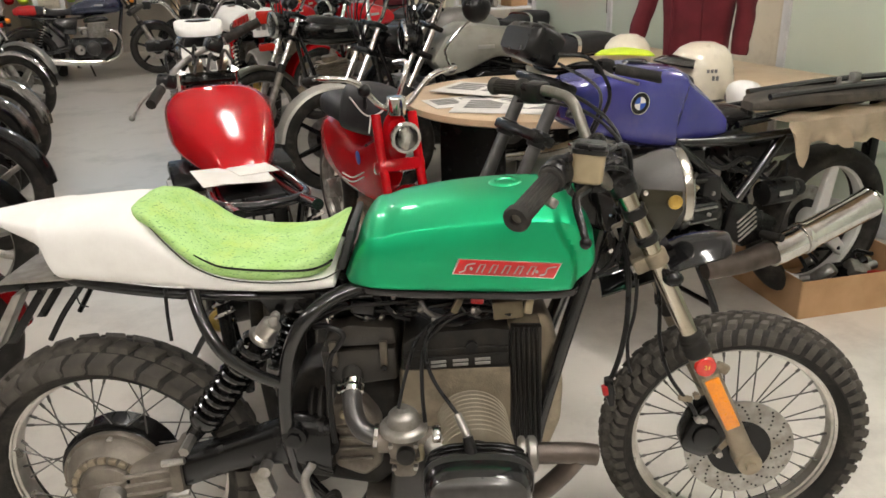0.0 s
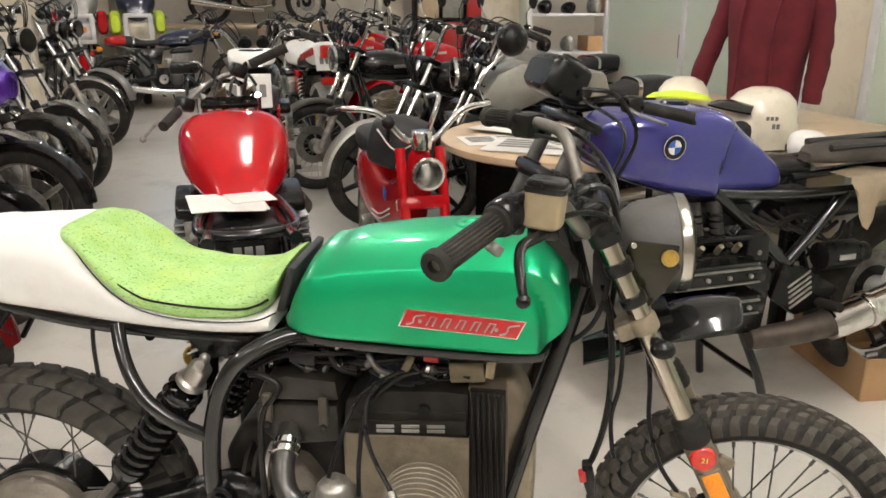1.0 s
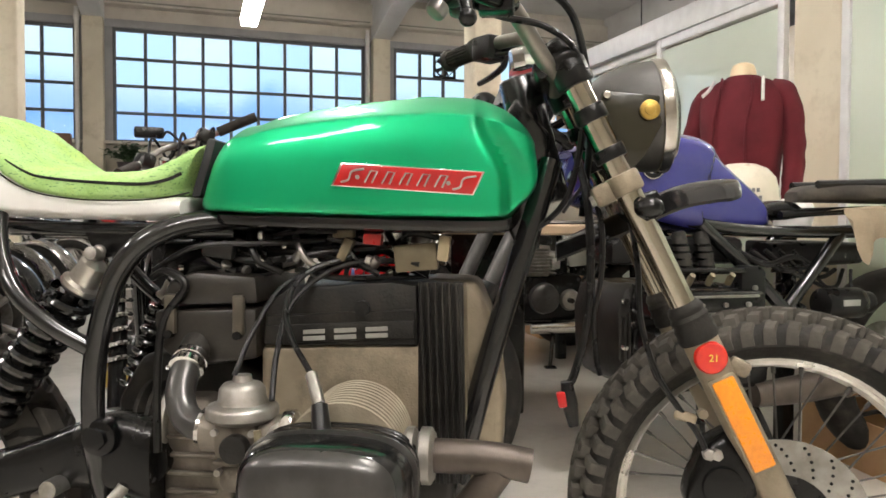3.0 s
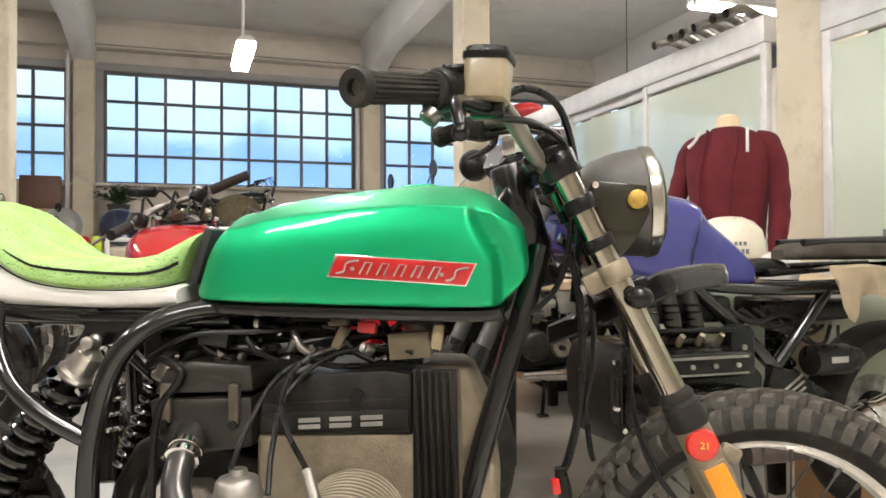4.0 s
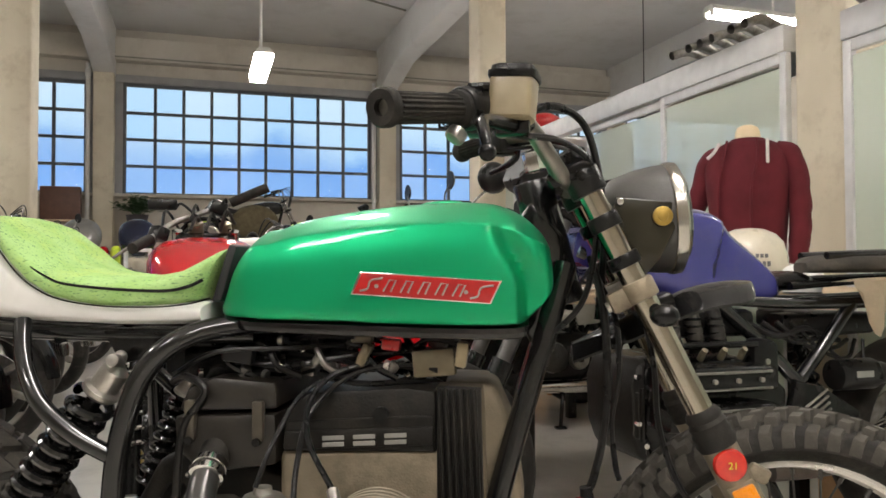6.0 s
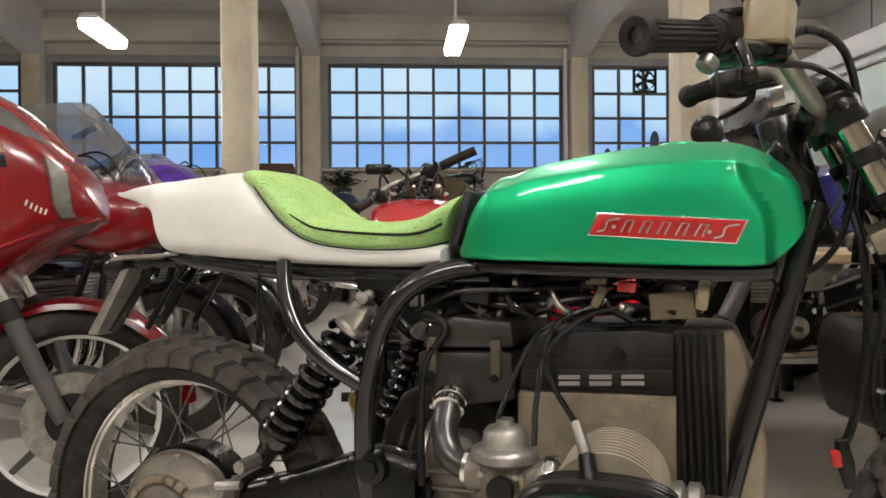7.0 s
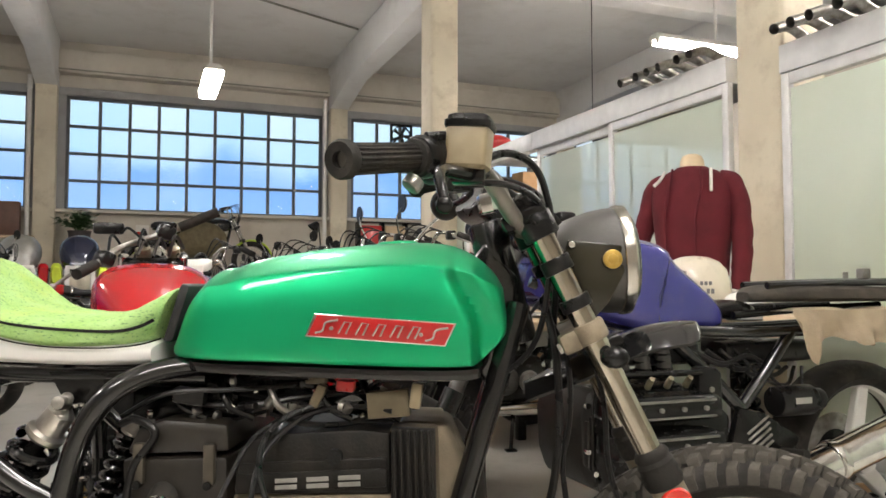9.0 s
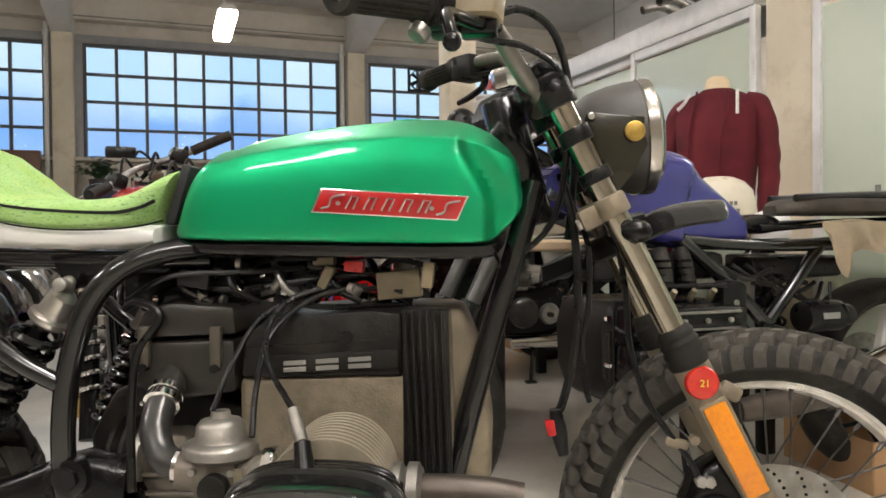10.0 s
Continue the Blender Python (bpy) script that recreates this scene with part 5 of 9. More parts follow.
for s in (-1, 1):
    part("bracket", slab([(-0.060, 0.014), (-0.052, 0.034), (0.028, 0.020), (0.030, -0.020), (0.004, -0.062), (-0.022, -0.088), (-0.042, -0.078)], s * 0.079, s * 0.084, 0.002), "olive", hl, "olive-dark lamp bracket")
    part("pivot_bolt", joined(rod((0.012, s * 0.084, 0.0), (0.012, s * 0.09, 0.0), 0.0145, 24, 0.001), rod((0.012, s * 0.09, 0.0), (0.012, s * 0.093, 0.0), 0.008, 16, 0.001)), "brass", hl, "round brass bolt")
    for bx, bz in ((-0.048, 0.026), (-0.03, -0.078)):
        part("screw", rod((bx, s * 0.083, bz), (bx, s * 0.09, bz), 0.0055, 8, 0.001), "chrome", hl)

# handlebar and controls
bar = group_part("handlebar", hero, "black handlebar with rubber grips and controls")
part("bar", tube([(0.157, -0.407, 1.018), (0.222, -0.284, 1.041), (0.276, -0.210, 1.052), (0.302, -0.166, 1.036), (0.324, -0.138, 1.006), (0.346, -0.112, 0.976), (0.358, -0.06, 0.972), (0.358, 0.06, 0.976), (0.344, 0.112, 1.005), (0.318, 0.155, 1.075), (0.283, 0.20, 1.09), (0.225, 0.265, 1.09), (0.165, 0.33, 1.085)], 0.0118, 12), "barsteel", bar, "worn steel handlebar tube")


def grip_bm(a, b):
    """A rubber grip with moulded ribs and flared ends, hollow at the tip."""
    L = (Vector(b) - Vector(a)).length
    rings = []
    for z, r, rib in ((0.014, 0.009, 0), (0.0, 0.009, 0), (-0.001, 0.0185, 0), (0.003, 0.021, 0), (0.011, 0.0208, 0), (0.016, 0.0155, 0), (0.018, 0.0152, 1), (L - 0.016, 0.0152, 1), (L - 0.014, 0.0155, 0), (L - 0.011, 0.021, 0), (L - 0.002, 0.022, 0), (L, 0.019, 0)):
        rings.append([Vector(((r + rib * (0.0022 if k % 4 < 2 else 0.0)) * math.cos(2 * math.pi * k / 72), (r + rib * (0.0022 if k % 4 < 2 else 0.0)) * math.sin(2 * math.pi * k / 72), z)) for k in range(72)])
    return moved(loft(rings), along(a, b))


part("grip", grip_bm((0.153, -0.414, 1.016), (0.222, -0.284, 1.040)), "rubber", bar, "ribbed black rubber grip")
part("grip", grip_bm((0.160, 0.338, 1.085), (0.225, 0.262, 1.09)), "rubber", bar, "ribbed black rubber grip")
part("throttle_housing", joined(rod((0.220, -0.288, 1.039), (0.243, -0.250, 1.047), 0.0265, 20, 0.007), rod((0.243, -0.250, 1.047), (0.262, -0.226, 1.050), 0.019, 18, 0.004), box(0.032, 0.036, 0.036, (0.240, -0.250, 1.030), 0.008), tube([(0.232, -0.285, 1.064), (0.262, -0.262, 1.068), (0.292, -0.225, 1.056)], 0.006, 8)), "plastic", bar)
part("switch_pod", box(0.05, 0.05, 0.045, (0.247, 0.242, 1.085), 0.008, 2, (0, 0, -45)), "plastic", bar)
part("starter_button", rod((0.222, -0.30, 1.012), (0.214, -0.305, 1.0), 0.012, 14, 0.003), "steel", bar)
res = group_part("brake_reservoir", hero, "yellowed brake fluid reservoir with black lid")
part("pot", moved(loft([[Vector((k * w * math.copysign(abs(math.cos(a)) ** 0.35, math.cos(a)), k * 0.024 * math.copysign(abs(math.sin(a)) ** 0.35, math.sin(a)), z)) for a in (2 * math.pi * i / 40 for i in range(40))] for z, w, k in ((-0.010, 0.024, 0.86), (-0.006, 0.0255, 1.0), (0.038, 0.0265, 1.0), (0.040, 0.0265, 0.98))]), pose(0.281, -0.262, 1.037, -2, 4, -12)), "resv", res, "yellowed plastic pot")
part("lid", moved(loft([[Vector((k * 0.029 * math.copysign(abs(math.cos(a)) ** 0.35, math.cos(a)), k * 0.027 * math.copysign(abs(math.sin(a)) ** 0.35, math.sin(a)), z)) for a in (2 * math.pi * i / 40 for i in range(40))] for z, k in ((0.039, 0.96), (0.041, 1.0), (0.047, 1.0), (0.0475, 0.9), (0.053, 0.88), (0.055, 0.8))]), pose(0.281, -0.262, 1.037, -2, 4, -12)), "plastic", res, "flat black lid")
part("foot", box(0.042, 0.036, 0.020, (0.281, -0.258, 1.020), 0.005), "satin", res)
part("master_cylinder", joined(body([(0.235, 0.015, 1.03, 1.055), (0.27, 0.018, 1.03, 1.058), (0.305, 0.014, 1.03, 1.05)], 3, 16, y=-0.235)), "satin", bar)
part("brake_lever", tube([(0.300, -0.235, 1.028), (0.282, -0.275, 1.020), (0.256, -0.322, 1.018), (0.252, -0.358, 1.008), (0.256, -0.386, 0.990), (0.259, -0.395, 0.977)], (0.0085, 0.006), 10), "satin", bar, "black brake lever")
part("lever_ball", ball(0.0095, (0.2595, -0.396, 0.971), 14), "satin", bar)
part("clutch_lever", tube([(0.275, 0.225, 1.075), (0.27, 0.27, 1.06), (0.245, 0.32, 1.05), (0.22, 0.36, 1.045)], (0.0075, 0.0055), 10), "satin", bar)
part("riser", joined(*[rod((0.345, y, 0.985), (0.352, y, 1.012), 0.016, 14, 0.003) for y in (-0.045, 0.045)]), "satin", bar)
for pts, r in (([(0.285, -0.235, 1.035), (0.33, -0.19, 1.06), (0.375, -0.12, 1.045), (0.40, -0.06, 0.97), (0.405, -0.04, 0.88), (0.395, -0.05, 0.78)], 0.0052),
               ([(0.235, -0.275, 1.03), (0.28, -0.22, 1.02), (0.34, -0.16, 1.02), (0.385, -0.11, 0.99), (0.392, -0.08, 0.9), (0.37, -0.06, 0.8), (0.30, -0.06, 0.74)], 0.0045),
               ([(0.26, 0.24, 1.08), (0.33, 0.2, 1.08), (0.39, 0.1, 1.04), (0.41, 0.03, 0.97), (0.40, 0.02, 0.88)], 0.0045),
               ([(0.26, 0.22, 1.07), (0.34, 0.14, 1.06), (0.395, 0.05, 1.02), (0.41, 0.0, 0.95)], 0.004)):
    part("control_cable", tube(pts, r, 8), "plastic", bar, "black control cable")



def scoop_bm():
    """A high plastic mudguard: a rising, flattening scoop with a curved section."""
    st = smooth_path([(0.36, 0.045, 0.742), (0.42, 0.055, 0.772), (0.48, 0.066, 0.801), (0.53, 0.07, 0.824), (0.58, 0.066, 0.834), (0.61, 0.05, 0.835), (0.618, 0.03, 0.834)], 5)
    rings = []
    for p in st:
        arc = [(k / 8 - 1.0) for k in range(17)]
        out = [Vector((p.x, p.y * a, p.z - 0.030 * abs(a) ** 2.2 * min(1, p.y / 0.06))) for a in arc]
        rings.append(out + [v - Vector((0, 0, 0.004)) for v in reversed(out)])
    return loft(rings)


part("front_fender", scoop_bm(), "gloss", hero, "glossy black high front mudguard")
part("fender_mount", box(0.06, 0.09, 0.02, (0.475, 0, 0.80), 0.005, 2, (0, -20, 0)), "satin", hero)

# loose wiring hanging from the steering head, with a red plug
loom = group_part("wiring_loom", hero, "loose wiring loom with a red plug")
part("loom_tube", tube([(0.385, -0.055, 0.87), (0.40, -0.08, 0.80), (0.405, -0.085, 0.70), (0.398, -0.085, 0.62), (0.385, -0.085, 0.565), (0.377, -0.085, 0.545)], 0.0058, 8), "plastic", loom)
part("loom_tube", tube([(0.39, -0.05, 0.85), (0.418, -0.075, 0.78), (0.42, -0.08, 0.70), (0.41, -0.08, 0.64), (0.415, -0.08, 0.58), (0.42, -0.08, 0.56)], 0.004, 8), "plastic", loom)
part("plug_shell", body([(-0.03, 0.010, -0.008, 0.008), (0.0, 0.013, -0.011, 0.011), (0.032, 0.009, -0.007, 0.007)], 3, 14), "plastic", loom, m=pose(0.378, -0.088, 0.522, 0, 80, 0))
part("red_plug", box(0.013, 0.014, 0.022, (0.367, -0.094, 0.528), 0.003, 2, (0, -12, 0)), "badge_red", loom, "red plug")
part("brake_hose", tube([(0.45, -0.07, 0.82), (0.468, -0.08, 0.72), (0.472, -0.09, 0.64), (0.492, -0.10, 0.57), (0.520, -0.105, 0.525), (0.545, -0.105, 0.492), (0.558, -0.104, 0.466)], 0.0042, 8), "plastic", hero, "black brake hose")
cal = group_part("brake_caliper", hero, "black brake caliper")
part("caliper_body", moved(joined(body([(-0.060, 0.020, -0.026, 0.022), (-0.035, 0.030, -0.040, 0.040), (0.03, 0.032, -0.046, 0.044), (0.062, 0.022, -0.030, 0.028)], 5, 24), rod((-0.005, -0.040, 0.004), (-0.005, -0.028, 0.004), 0.027, 20, 0.003)), pose(0.584, -0.078, 0.424, 0, -66, 0)), "satin", cal)
part("bleed_nipple", rod((0.552, -0.085, 0.478), (0.548, -0.085, 0.496), 0.004, 6), "alu", cal)
part("banjo", rod((0.560, -0.10, 0.462), (0.560, -0.116, 0.464), 0.008, 6, 0.001), "alu", cal)
for dx, dz in ((0.020, -0.045), (-0.020, 0.040), (0.038, 0.02)):
    part("caliper_bolt", rod((0.590 + dx, -0.118, 0.424 + dz), (0.590 + dx, -0.1, 0.424 + dz), 0.0075, 6), "alu", cal)
part("caliper_bracket", slab([(0.585, 0.50), (0.615, 0.495), (0.645, 0.40), (0.612, 0.362), (0.585, 0.38)], -0.097, -0.077, 0.004), "case", cal)
part("hose_guide", joined(box(0.030, 0.010, 0.014, (0.530, -0.105, 0.512), 0.003, 1, (0, 15, 0)), rod((0.553, -0.108, 0.516), (0.553, -0.096, 0.516), 0.007, 6)), "case", cal)
part("foot_peg", joined(rod((-0.20, -0.15, 0.32), (-0.20, -0.25, 0.33), 0.014, 12, 0.003), *[rod((-0.20, -0.165 - 0.016 * k, 0.321 + 0.0016 * k), (-0.20, -0.171 - 0.016 * k, 0.322 + 0.0016 * k), 0.018, 12) for k in range(5)]), "rubber", hero)
part("brake_pedal", tube([(-0.24, -0.15, 0.40), (-0.255, -0.17, 0.36), (-0.2, -0.2, 0.27), (-0.08, -0.21, 0.25)], 0.009, 10), "alu", hero)
part("rear_brake_link", joined(box(0.035, 0.03, 0.07, (-0.345, -0.155, 0.36), 0.006, 2, (0, -15, 0)), rod((-0.335, -0.18, 0.40), (-0.335, -0.13, 0.40), 0.013, 10)), "steel", hero)
part("centre_stand", joined(tube([(-0.12, -0.12, 0.2), (-0.16, -0.16, 0.09), (-0.2, -0.17, 0.012)], 0.013, 10), tube([(-0.12, 0.12, 0.2), (-0.16, 0.16, 0.09), (-0.2, 0.17, 0.012)], 0.013, 10), tube([(-0.16, -0.16, 0.09), (-0.16, 0.16, 0.09)], 0.010, 8)), "black", hero)

# ---------------------------------------------------------------- the other motorcycles
CACHE = {}


def cached(key, make, material):
    if key not in CACHE:
        CACHE[key] = mesh_of("moto_part", make(), M[material] if isinstance(material, str) else material)
    return CACHE[key]


def cast_spoke(r0, r1, w):
    return slab([(r0, -w), (r1, -w * 0.7), (r1, w * 0.7), (r0, w)], -0.016, 0.016, 0.005, 1)


def wheel(parent, name, x, R, style, disc=True, tw=0.1, steer=0.0, rim_mat="alu"):
    """style: spoke, cast, star or dark. Shares its meshes with the wheels of the other machines."""
    w = group_part(name, parent, {"spoke": "wire-spoked wheel", "cast": "cast alloy wheel", "star": "five-spoke alloy wheel", "dark": "dark cast wheel", "gold": "gold cast wheel", "white": "white cast wheel", "ring": "dark cast wheel with white rim"}[style], pose(x, 0, R, 0, 0, steer))
    inner = R - 0.075
    part("tyre", cached(("tyre", R, tw), lambda: tyre_bm(R, tw, inner, 44), "rubber"), None, w, "worn black tyre")
    rm = {"gold": "brass", "dark": "satin", "white": "white", "ring": "white"}.get(style, rim_mat)
    part("rim", cached(("rim", R, rm), lambda: rim_bm(inner + 0.004, 0.07, 44), rm), None, w)
    hm = "bucket" if style == "ring" else rm
    part("hub", cached(("hub", hm), lambda: lathe([(0.015, -0.07), (0.045, -0.06), (0.05, -0.03), (0.05, 0.03), (0.045, 0.06), (0.015, 0.07)], 20), hm), None, w)
    if style == "spoke":
        for k in range(28):
            a, s = 2 * math.pi * k / 28, 1 if k % 2 else -1
            key = ("spoke", R)
            b = 0.4 if (k // 2) % 2 else -0.4
            part("spoke", cached((key, s, b > 0), lambda: tube([(0.045 * math.cos(b), s * 0.035, 0.045 * math.sin(b)), (inner - 0.012, s * 0.004, 0)], 0.002, 4), "steel"), None, w, m=pose(0, 0, 0, 0, math.degrees(a), 0))
    else:
        n, tw2 = {"star": (5, 0.03), "cast": (7, 0.017), "dark": (6, 0.02), "gold": (3, 0.035), "white": (3, 0.032), "ring": (6, 0.013)}[style]
        for k in range(n):
            sm = "bucket" if style == "ring" else rm
            me = cached(("spoke", R, n, sm), lambda: cast_spoke(0.035, inner - 0.008, tw2), sm)
            part("spoke", me, None, w, m=pose(0, 0, 0, 0, 360 * k / n + 18, 0))
    if disc:
        for s in (-1, 1) if disc == 2 else (-1,):
            part("brake_disc", cached("brake_disc", lambda: lathe([(0.075, -0.003), (0.135, -0.003), (0.135, 0.003), (0.075, 0.003)], 36, "y", True), "steel"), None, w, m=pose(0, s * 0.068, 0))
            part("disc_carrier", cached("disc_carrier", lambda: lathe([(0.03, -0.004), (0.08, -0.004), (0.08, 0.004), (0.03, 0.004)], 24), "satin"), None, w, m=pose(0, s * 0.066, 0))
    return w


def moto(name, label, m, tank="red", fender="chrome", seat="seatvinyl", style="spoke", rim_mat="alu", steer=0.0, lean=0.0, fairing=None, fair_mat="red", panel=None, engine="inline", pipes="chrome", group="parked motorcycles", light=True, mirrors=True, plate=True, high_bar=0.10, tail=None, luggage=None, tank_len=1.0, bare=False, plate_up=0.0, cowl_up=0.0, tail_cowl=None, dome=None, slider="alu", tank_shape="round", tall=0.0, blinkers=False):
    """One machine, nose towards +x, standing on the floor at its origin."""
    b = thing(name, label, "motorcycle", m @ pose(0, 0, 0, lean, 0, 0), group)
    RF, RR = 0.315, 0.315
    fx, rx = 0.72, -0.70
    wheel(b, "front_wheel", fx, RF, style, 2 if fairing else 1, 0.1, steer, rim_mat)
    wheel(b, "rear_wheel", rx, RR, style, 1, 0.125, 0, rim_mat)
    # front end
    for s in (-1, 1):
        leg = group_part("fork_leg", b)
        part("stanchion", cached(("stanchion", s), lambda: rod((0.40, s * 0.095, 0.99), (0.60, s * 0.095, 0.58), 0.018, 14), "chrome"), None, leg)
        part("slider", cached(("slider", s, slider), lambda: tube([(0.575, s * 0.095, 0.63), (0.65, s * 0.095, 0.46), (0.72, s * 0.095, 0.315)], (0.027, 0.024), 14), slider), None, leg)
        if tall:
            part("upper_tube", cached(("upper", s, tall), lambda: rod((0.40, s * 0.095, 0.99), (0.40 - 0.45 * tall, s * 0.095, 0.99 + tall), 0.0185, 14), "chrome"), None, leg)
        part("fork_boot", cached(("boot", s), lambda: rod((0.565, s * 0.095, 0.655), (0.59, s * 0.095, 0.60), 0.029, 14, 0.004), "rubber"), None, leg)
    part("fork_yoke", cached("fork_yoke", lambda: joined(box(0.09, 0.25, 0.03, (0.405, 0, 0.975), 0.01, 2, (0, -26, 0)), box(0.09, 0.25, 0.035, (0.475, 0, 0.83), 0.01, 2, (0, -26, 0))), "satin"), None, b)
    if fender:
        part("front_fender", cached(("front_fender", fender), lambda: moved(fender_bm(0.335, 5, 150, 0.062), pose(fx, 0, RF)), fender), None, b)
        part("fender_stay", cached("fender_stay", lambda: joined(*[tube([(fx, s * 0.09, RF), (fx - 0.12, s * 0.075, RF + 0.30)], 0.005, 6) for s in (-1, 1)]), "chrome"), None, b)
    up = pose(-0.45 * tall, 0, tall)
    hb = group_part("handlebar", b, m=up)
    h = high_bar
    part("bar", cached(("bar", h), lambda: tube([(0.17, -0.37, 1.0 + h * 0.8), (0.30, -0.29, 1.02 + h), (0.36, -0.18, 1.02 + h), (0.40, -0.08, 1.0), (0.40, 0.08, 1.0), (0.36, 0.18, 1.02 + h), (0.30, 0.29, 1.02 + h), (0.17, 0.37, 1.0 + h * 0.8)], 0.011, 10), "chrome"), None, hb)
    for s in (-1, 1):
        part("grip", cached(("grip", h, s), lambda: rod((0.165, s * 0.374, 1.0 + h * 0.8), (0.275, s * 0.305, 1.018 + h), 0.018, 14, 0.003), "rubber"), None, hb)
        part("lever", cached(("lever", h, s), lambda: tube([(0.30, s * 0.27, 1.02 + h), (0.29, s * 0.33, 1.0 + h), (0.24, s * 0.41, 0.985 + h * 0.9)], (0.007, 0.005), 8), "alu"), None, hb)
        part("switch_block", cached(("switch", h, s), lambda: box(0.05, 0.05, 0.05, (0.305, s * 0.275, 1.015 + h), 0.01), "plastic"), None, hb)
        for q in range(3):
            part("cable", cached(("mcable", h, s, q), lambda: tube([(0.31, s * (0.25 - 0.02 * q), 1.03 + h), (0.42 + 0.03 * q, s * (0.20 - 0.03 * q), 1.09 + 0.6 * h + 0.02 * q), (0.50 + 0.02 * q, s * 0.08, 1.0 + 0.03 * q), (0.47, s * 0.03, 0.85 - 0.03 * q)], 0.0045, 6, 5), "plastic"), None, hb)
        if mirrors:
            mr = group_part("mirror", b, m=up)
            part("stem", cached(("stem", h, s), lambda: tube([(0.30, s * 0.27, 1.03 + h), (0.33, s * 0.31, 1.12 + h), (0.32, s * 0.36, 1.18 + h)], 0.005, 6), "chrome"), None, mr)
            part("head", cached(("mhead", h, s), lambda: moved(lathe([(0.0, -0.018), (0.035, -0.014), (0.052, -0.002), (0.05, 0.004), (0.0, 0.004)], 20, "x"), pose(0.32, s * 0.37, 1.20 + h)), "plastic"), None, mr)
    if light and fairing is None:
        lamp = group_part("headlight", b, "round chrome-rimmed headlight", up)
        part("shell", cached("hl_shell", lambda: moved(lathe([(0.02, -0.08), (0.06, -0.06), (0.083, -0.01), (0.086, 0.03)], 28, "x"), pose(0.53, 0, 0.92)), "black"), None, lamp)
        part("rim", cached("hl_rim", lambda: moved(lathe([(0.086, 0.028), (0.092, 0.036), (0.09, 0.05), (0.08, 0.054), (0.078, 0.046)], 28, "x"), pose(0.53, 0, 0.92)), "chrome"), None, lamp)
        part("lens", cached("hl_lens", lambda: moved(lathe([(0.08, 0.046), (0.06, 0.056), (0.0, 0.064)], 28, "x"), pose(0.53, 0, 0.92)), "lens"), None, lamp)
        part("bowl", cached("hl_bowl", lambda: moved(lathe([(0.08, 0.04), (0.05, 0.01), (0.0, -0.01)], 24, "x"), pose(0.53, 0, 0.92)), "chrome"), None, lamp)
        for s in (-1, 1) if blinkers else ():
            part("indicator", cached(("ind", s), lambda: joined(rod((0.50, s * 0.1, 0.90), (0.50, s * 0.17, 0.90), 0.007, 8), moved(lathe([(0.0, -0.03), (0.025, -0.02), (0.032, 0.012), (0.03, 0.02), (0.0, 0.026)], 16, "x"), pose(0.50, s * 0.195, 0.90))), "orange"), None, b, "amber indicator", up)
        for s in (-1, 1):
            clk = part("instrument", cached(("clock", s), lambda: moved(lathe([(0.0, -0.03), (0.03, -0.028), (0.042, 0.0), (0.042, 0.02), (0.036, 0.024), (0.0, 0.024)], 20, "x"), pose(0.43, s * 0.055, 1.06, 0, 140, 0)), "plastic"), None, b, m=up)
    # frame and rear
    part("frame", cached("moto_frame", lambda: joined(*[tube(p, 0.016, 10) for s in (-1, 1) for p in (
        [(0.40, s * 0.03, 0.86), (0.34, s * 0.08, 0.62), (0.27, s * 0.1, 0.36), (0.15, s * 0.11, 0.25), (-0.22, s * 0.11, 0.26), (-0.30, s * 0.12, 0.42), (-0.26, s * 0.11, 0.62), (-0.2, s * 0.09, 0.70)],
        [(0.38, s * 0.03, 0.88), (0.15, s * 0.06, 0.80), (-0.1, s * 0.09, 0.73), (-0.4, s * 0.1, 0.73), (-0.75, s * 0.1, 0.79)],
        [(-0.29, s * 0.12, 0.45), (-0.42, s * 0.12, 0.62), (-0.55, s * 0.11, 0.745)])]), "black"), None, b)
    part("swingarm", cached("moto_arm", lambda: joined(*[body([(rx - 0.03, 0.014, 0.285, 0.345), (-0.5, 0.018, 0.32, 0.38), (-0.26, 0.022, 0.36, 0.43)], 4, 12, y=s * 0.125) for s in (-1, 1)]), "satin"), None, b)
    for s in (-1, 1):
        sh = group_part("shock_absorber", b)
        part("spring", cached(("msp", s), lambda: coil((-0.50, s * 0.15, 0.68), (-0.60, s * 0.15, 0.44), 0.026, 0.005, 8, 5, 10), "chrome"), None, sh)
        part("damper", cached(("mdm", s), lambda: joined(rod((-0.49, s * 0.15, 0.71), (-0.56, s * 0.15, 0.54), 0.013, 10), rod((-0.55, s * 0.15, 0.56), (-0.63, s * 0.15, 0.37), 0.019, 12)), "satin"), None, sh)
    if engine == "inline":
        e = group_part("engine", b, "dark inline engine with cooling fins")
        part("crankcase", cached("e_case", lambda: slab([(-0.24, 0.50), (0.12, 0.50), (0.20, 0.42), (0.20, 0.30), (0.1, 0.24), (-0.2, 0.24), (-0.28, 0.34)], -0.17, 0.17, 0.025, 2), "satin"), None, e)
        part("cylinder_block", cached("e_block", lambda: box(0.20, 0.36, 0.17, (0.05, 0, 0.575), 0.01), "steel"), None, e)
        for k in range(8):
            part("fin", cached("e_fin", lambda: box(0.26, 0.42, 0.007, (0.05, 0, 0.51), 0.002, 1), "steel"), None, e, m=pose(0.006 * k, 0, 0.019 * k))
        part("cam_cover", cached("e_cam", lambda: slab([(-0.06, 0.665), (-0.06, 0.70), (-0.03, 0.725), (0.14, 0.735), (0.20, 0.71), (0.2, 0.675)], -0.2, 0.2, 0.012, 2), "satin"), None, e)
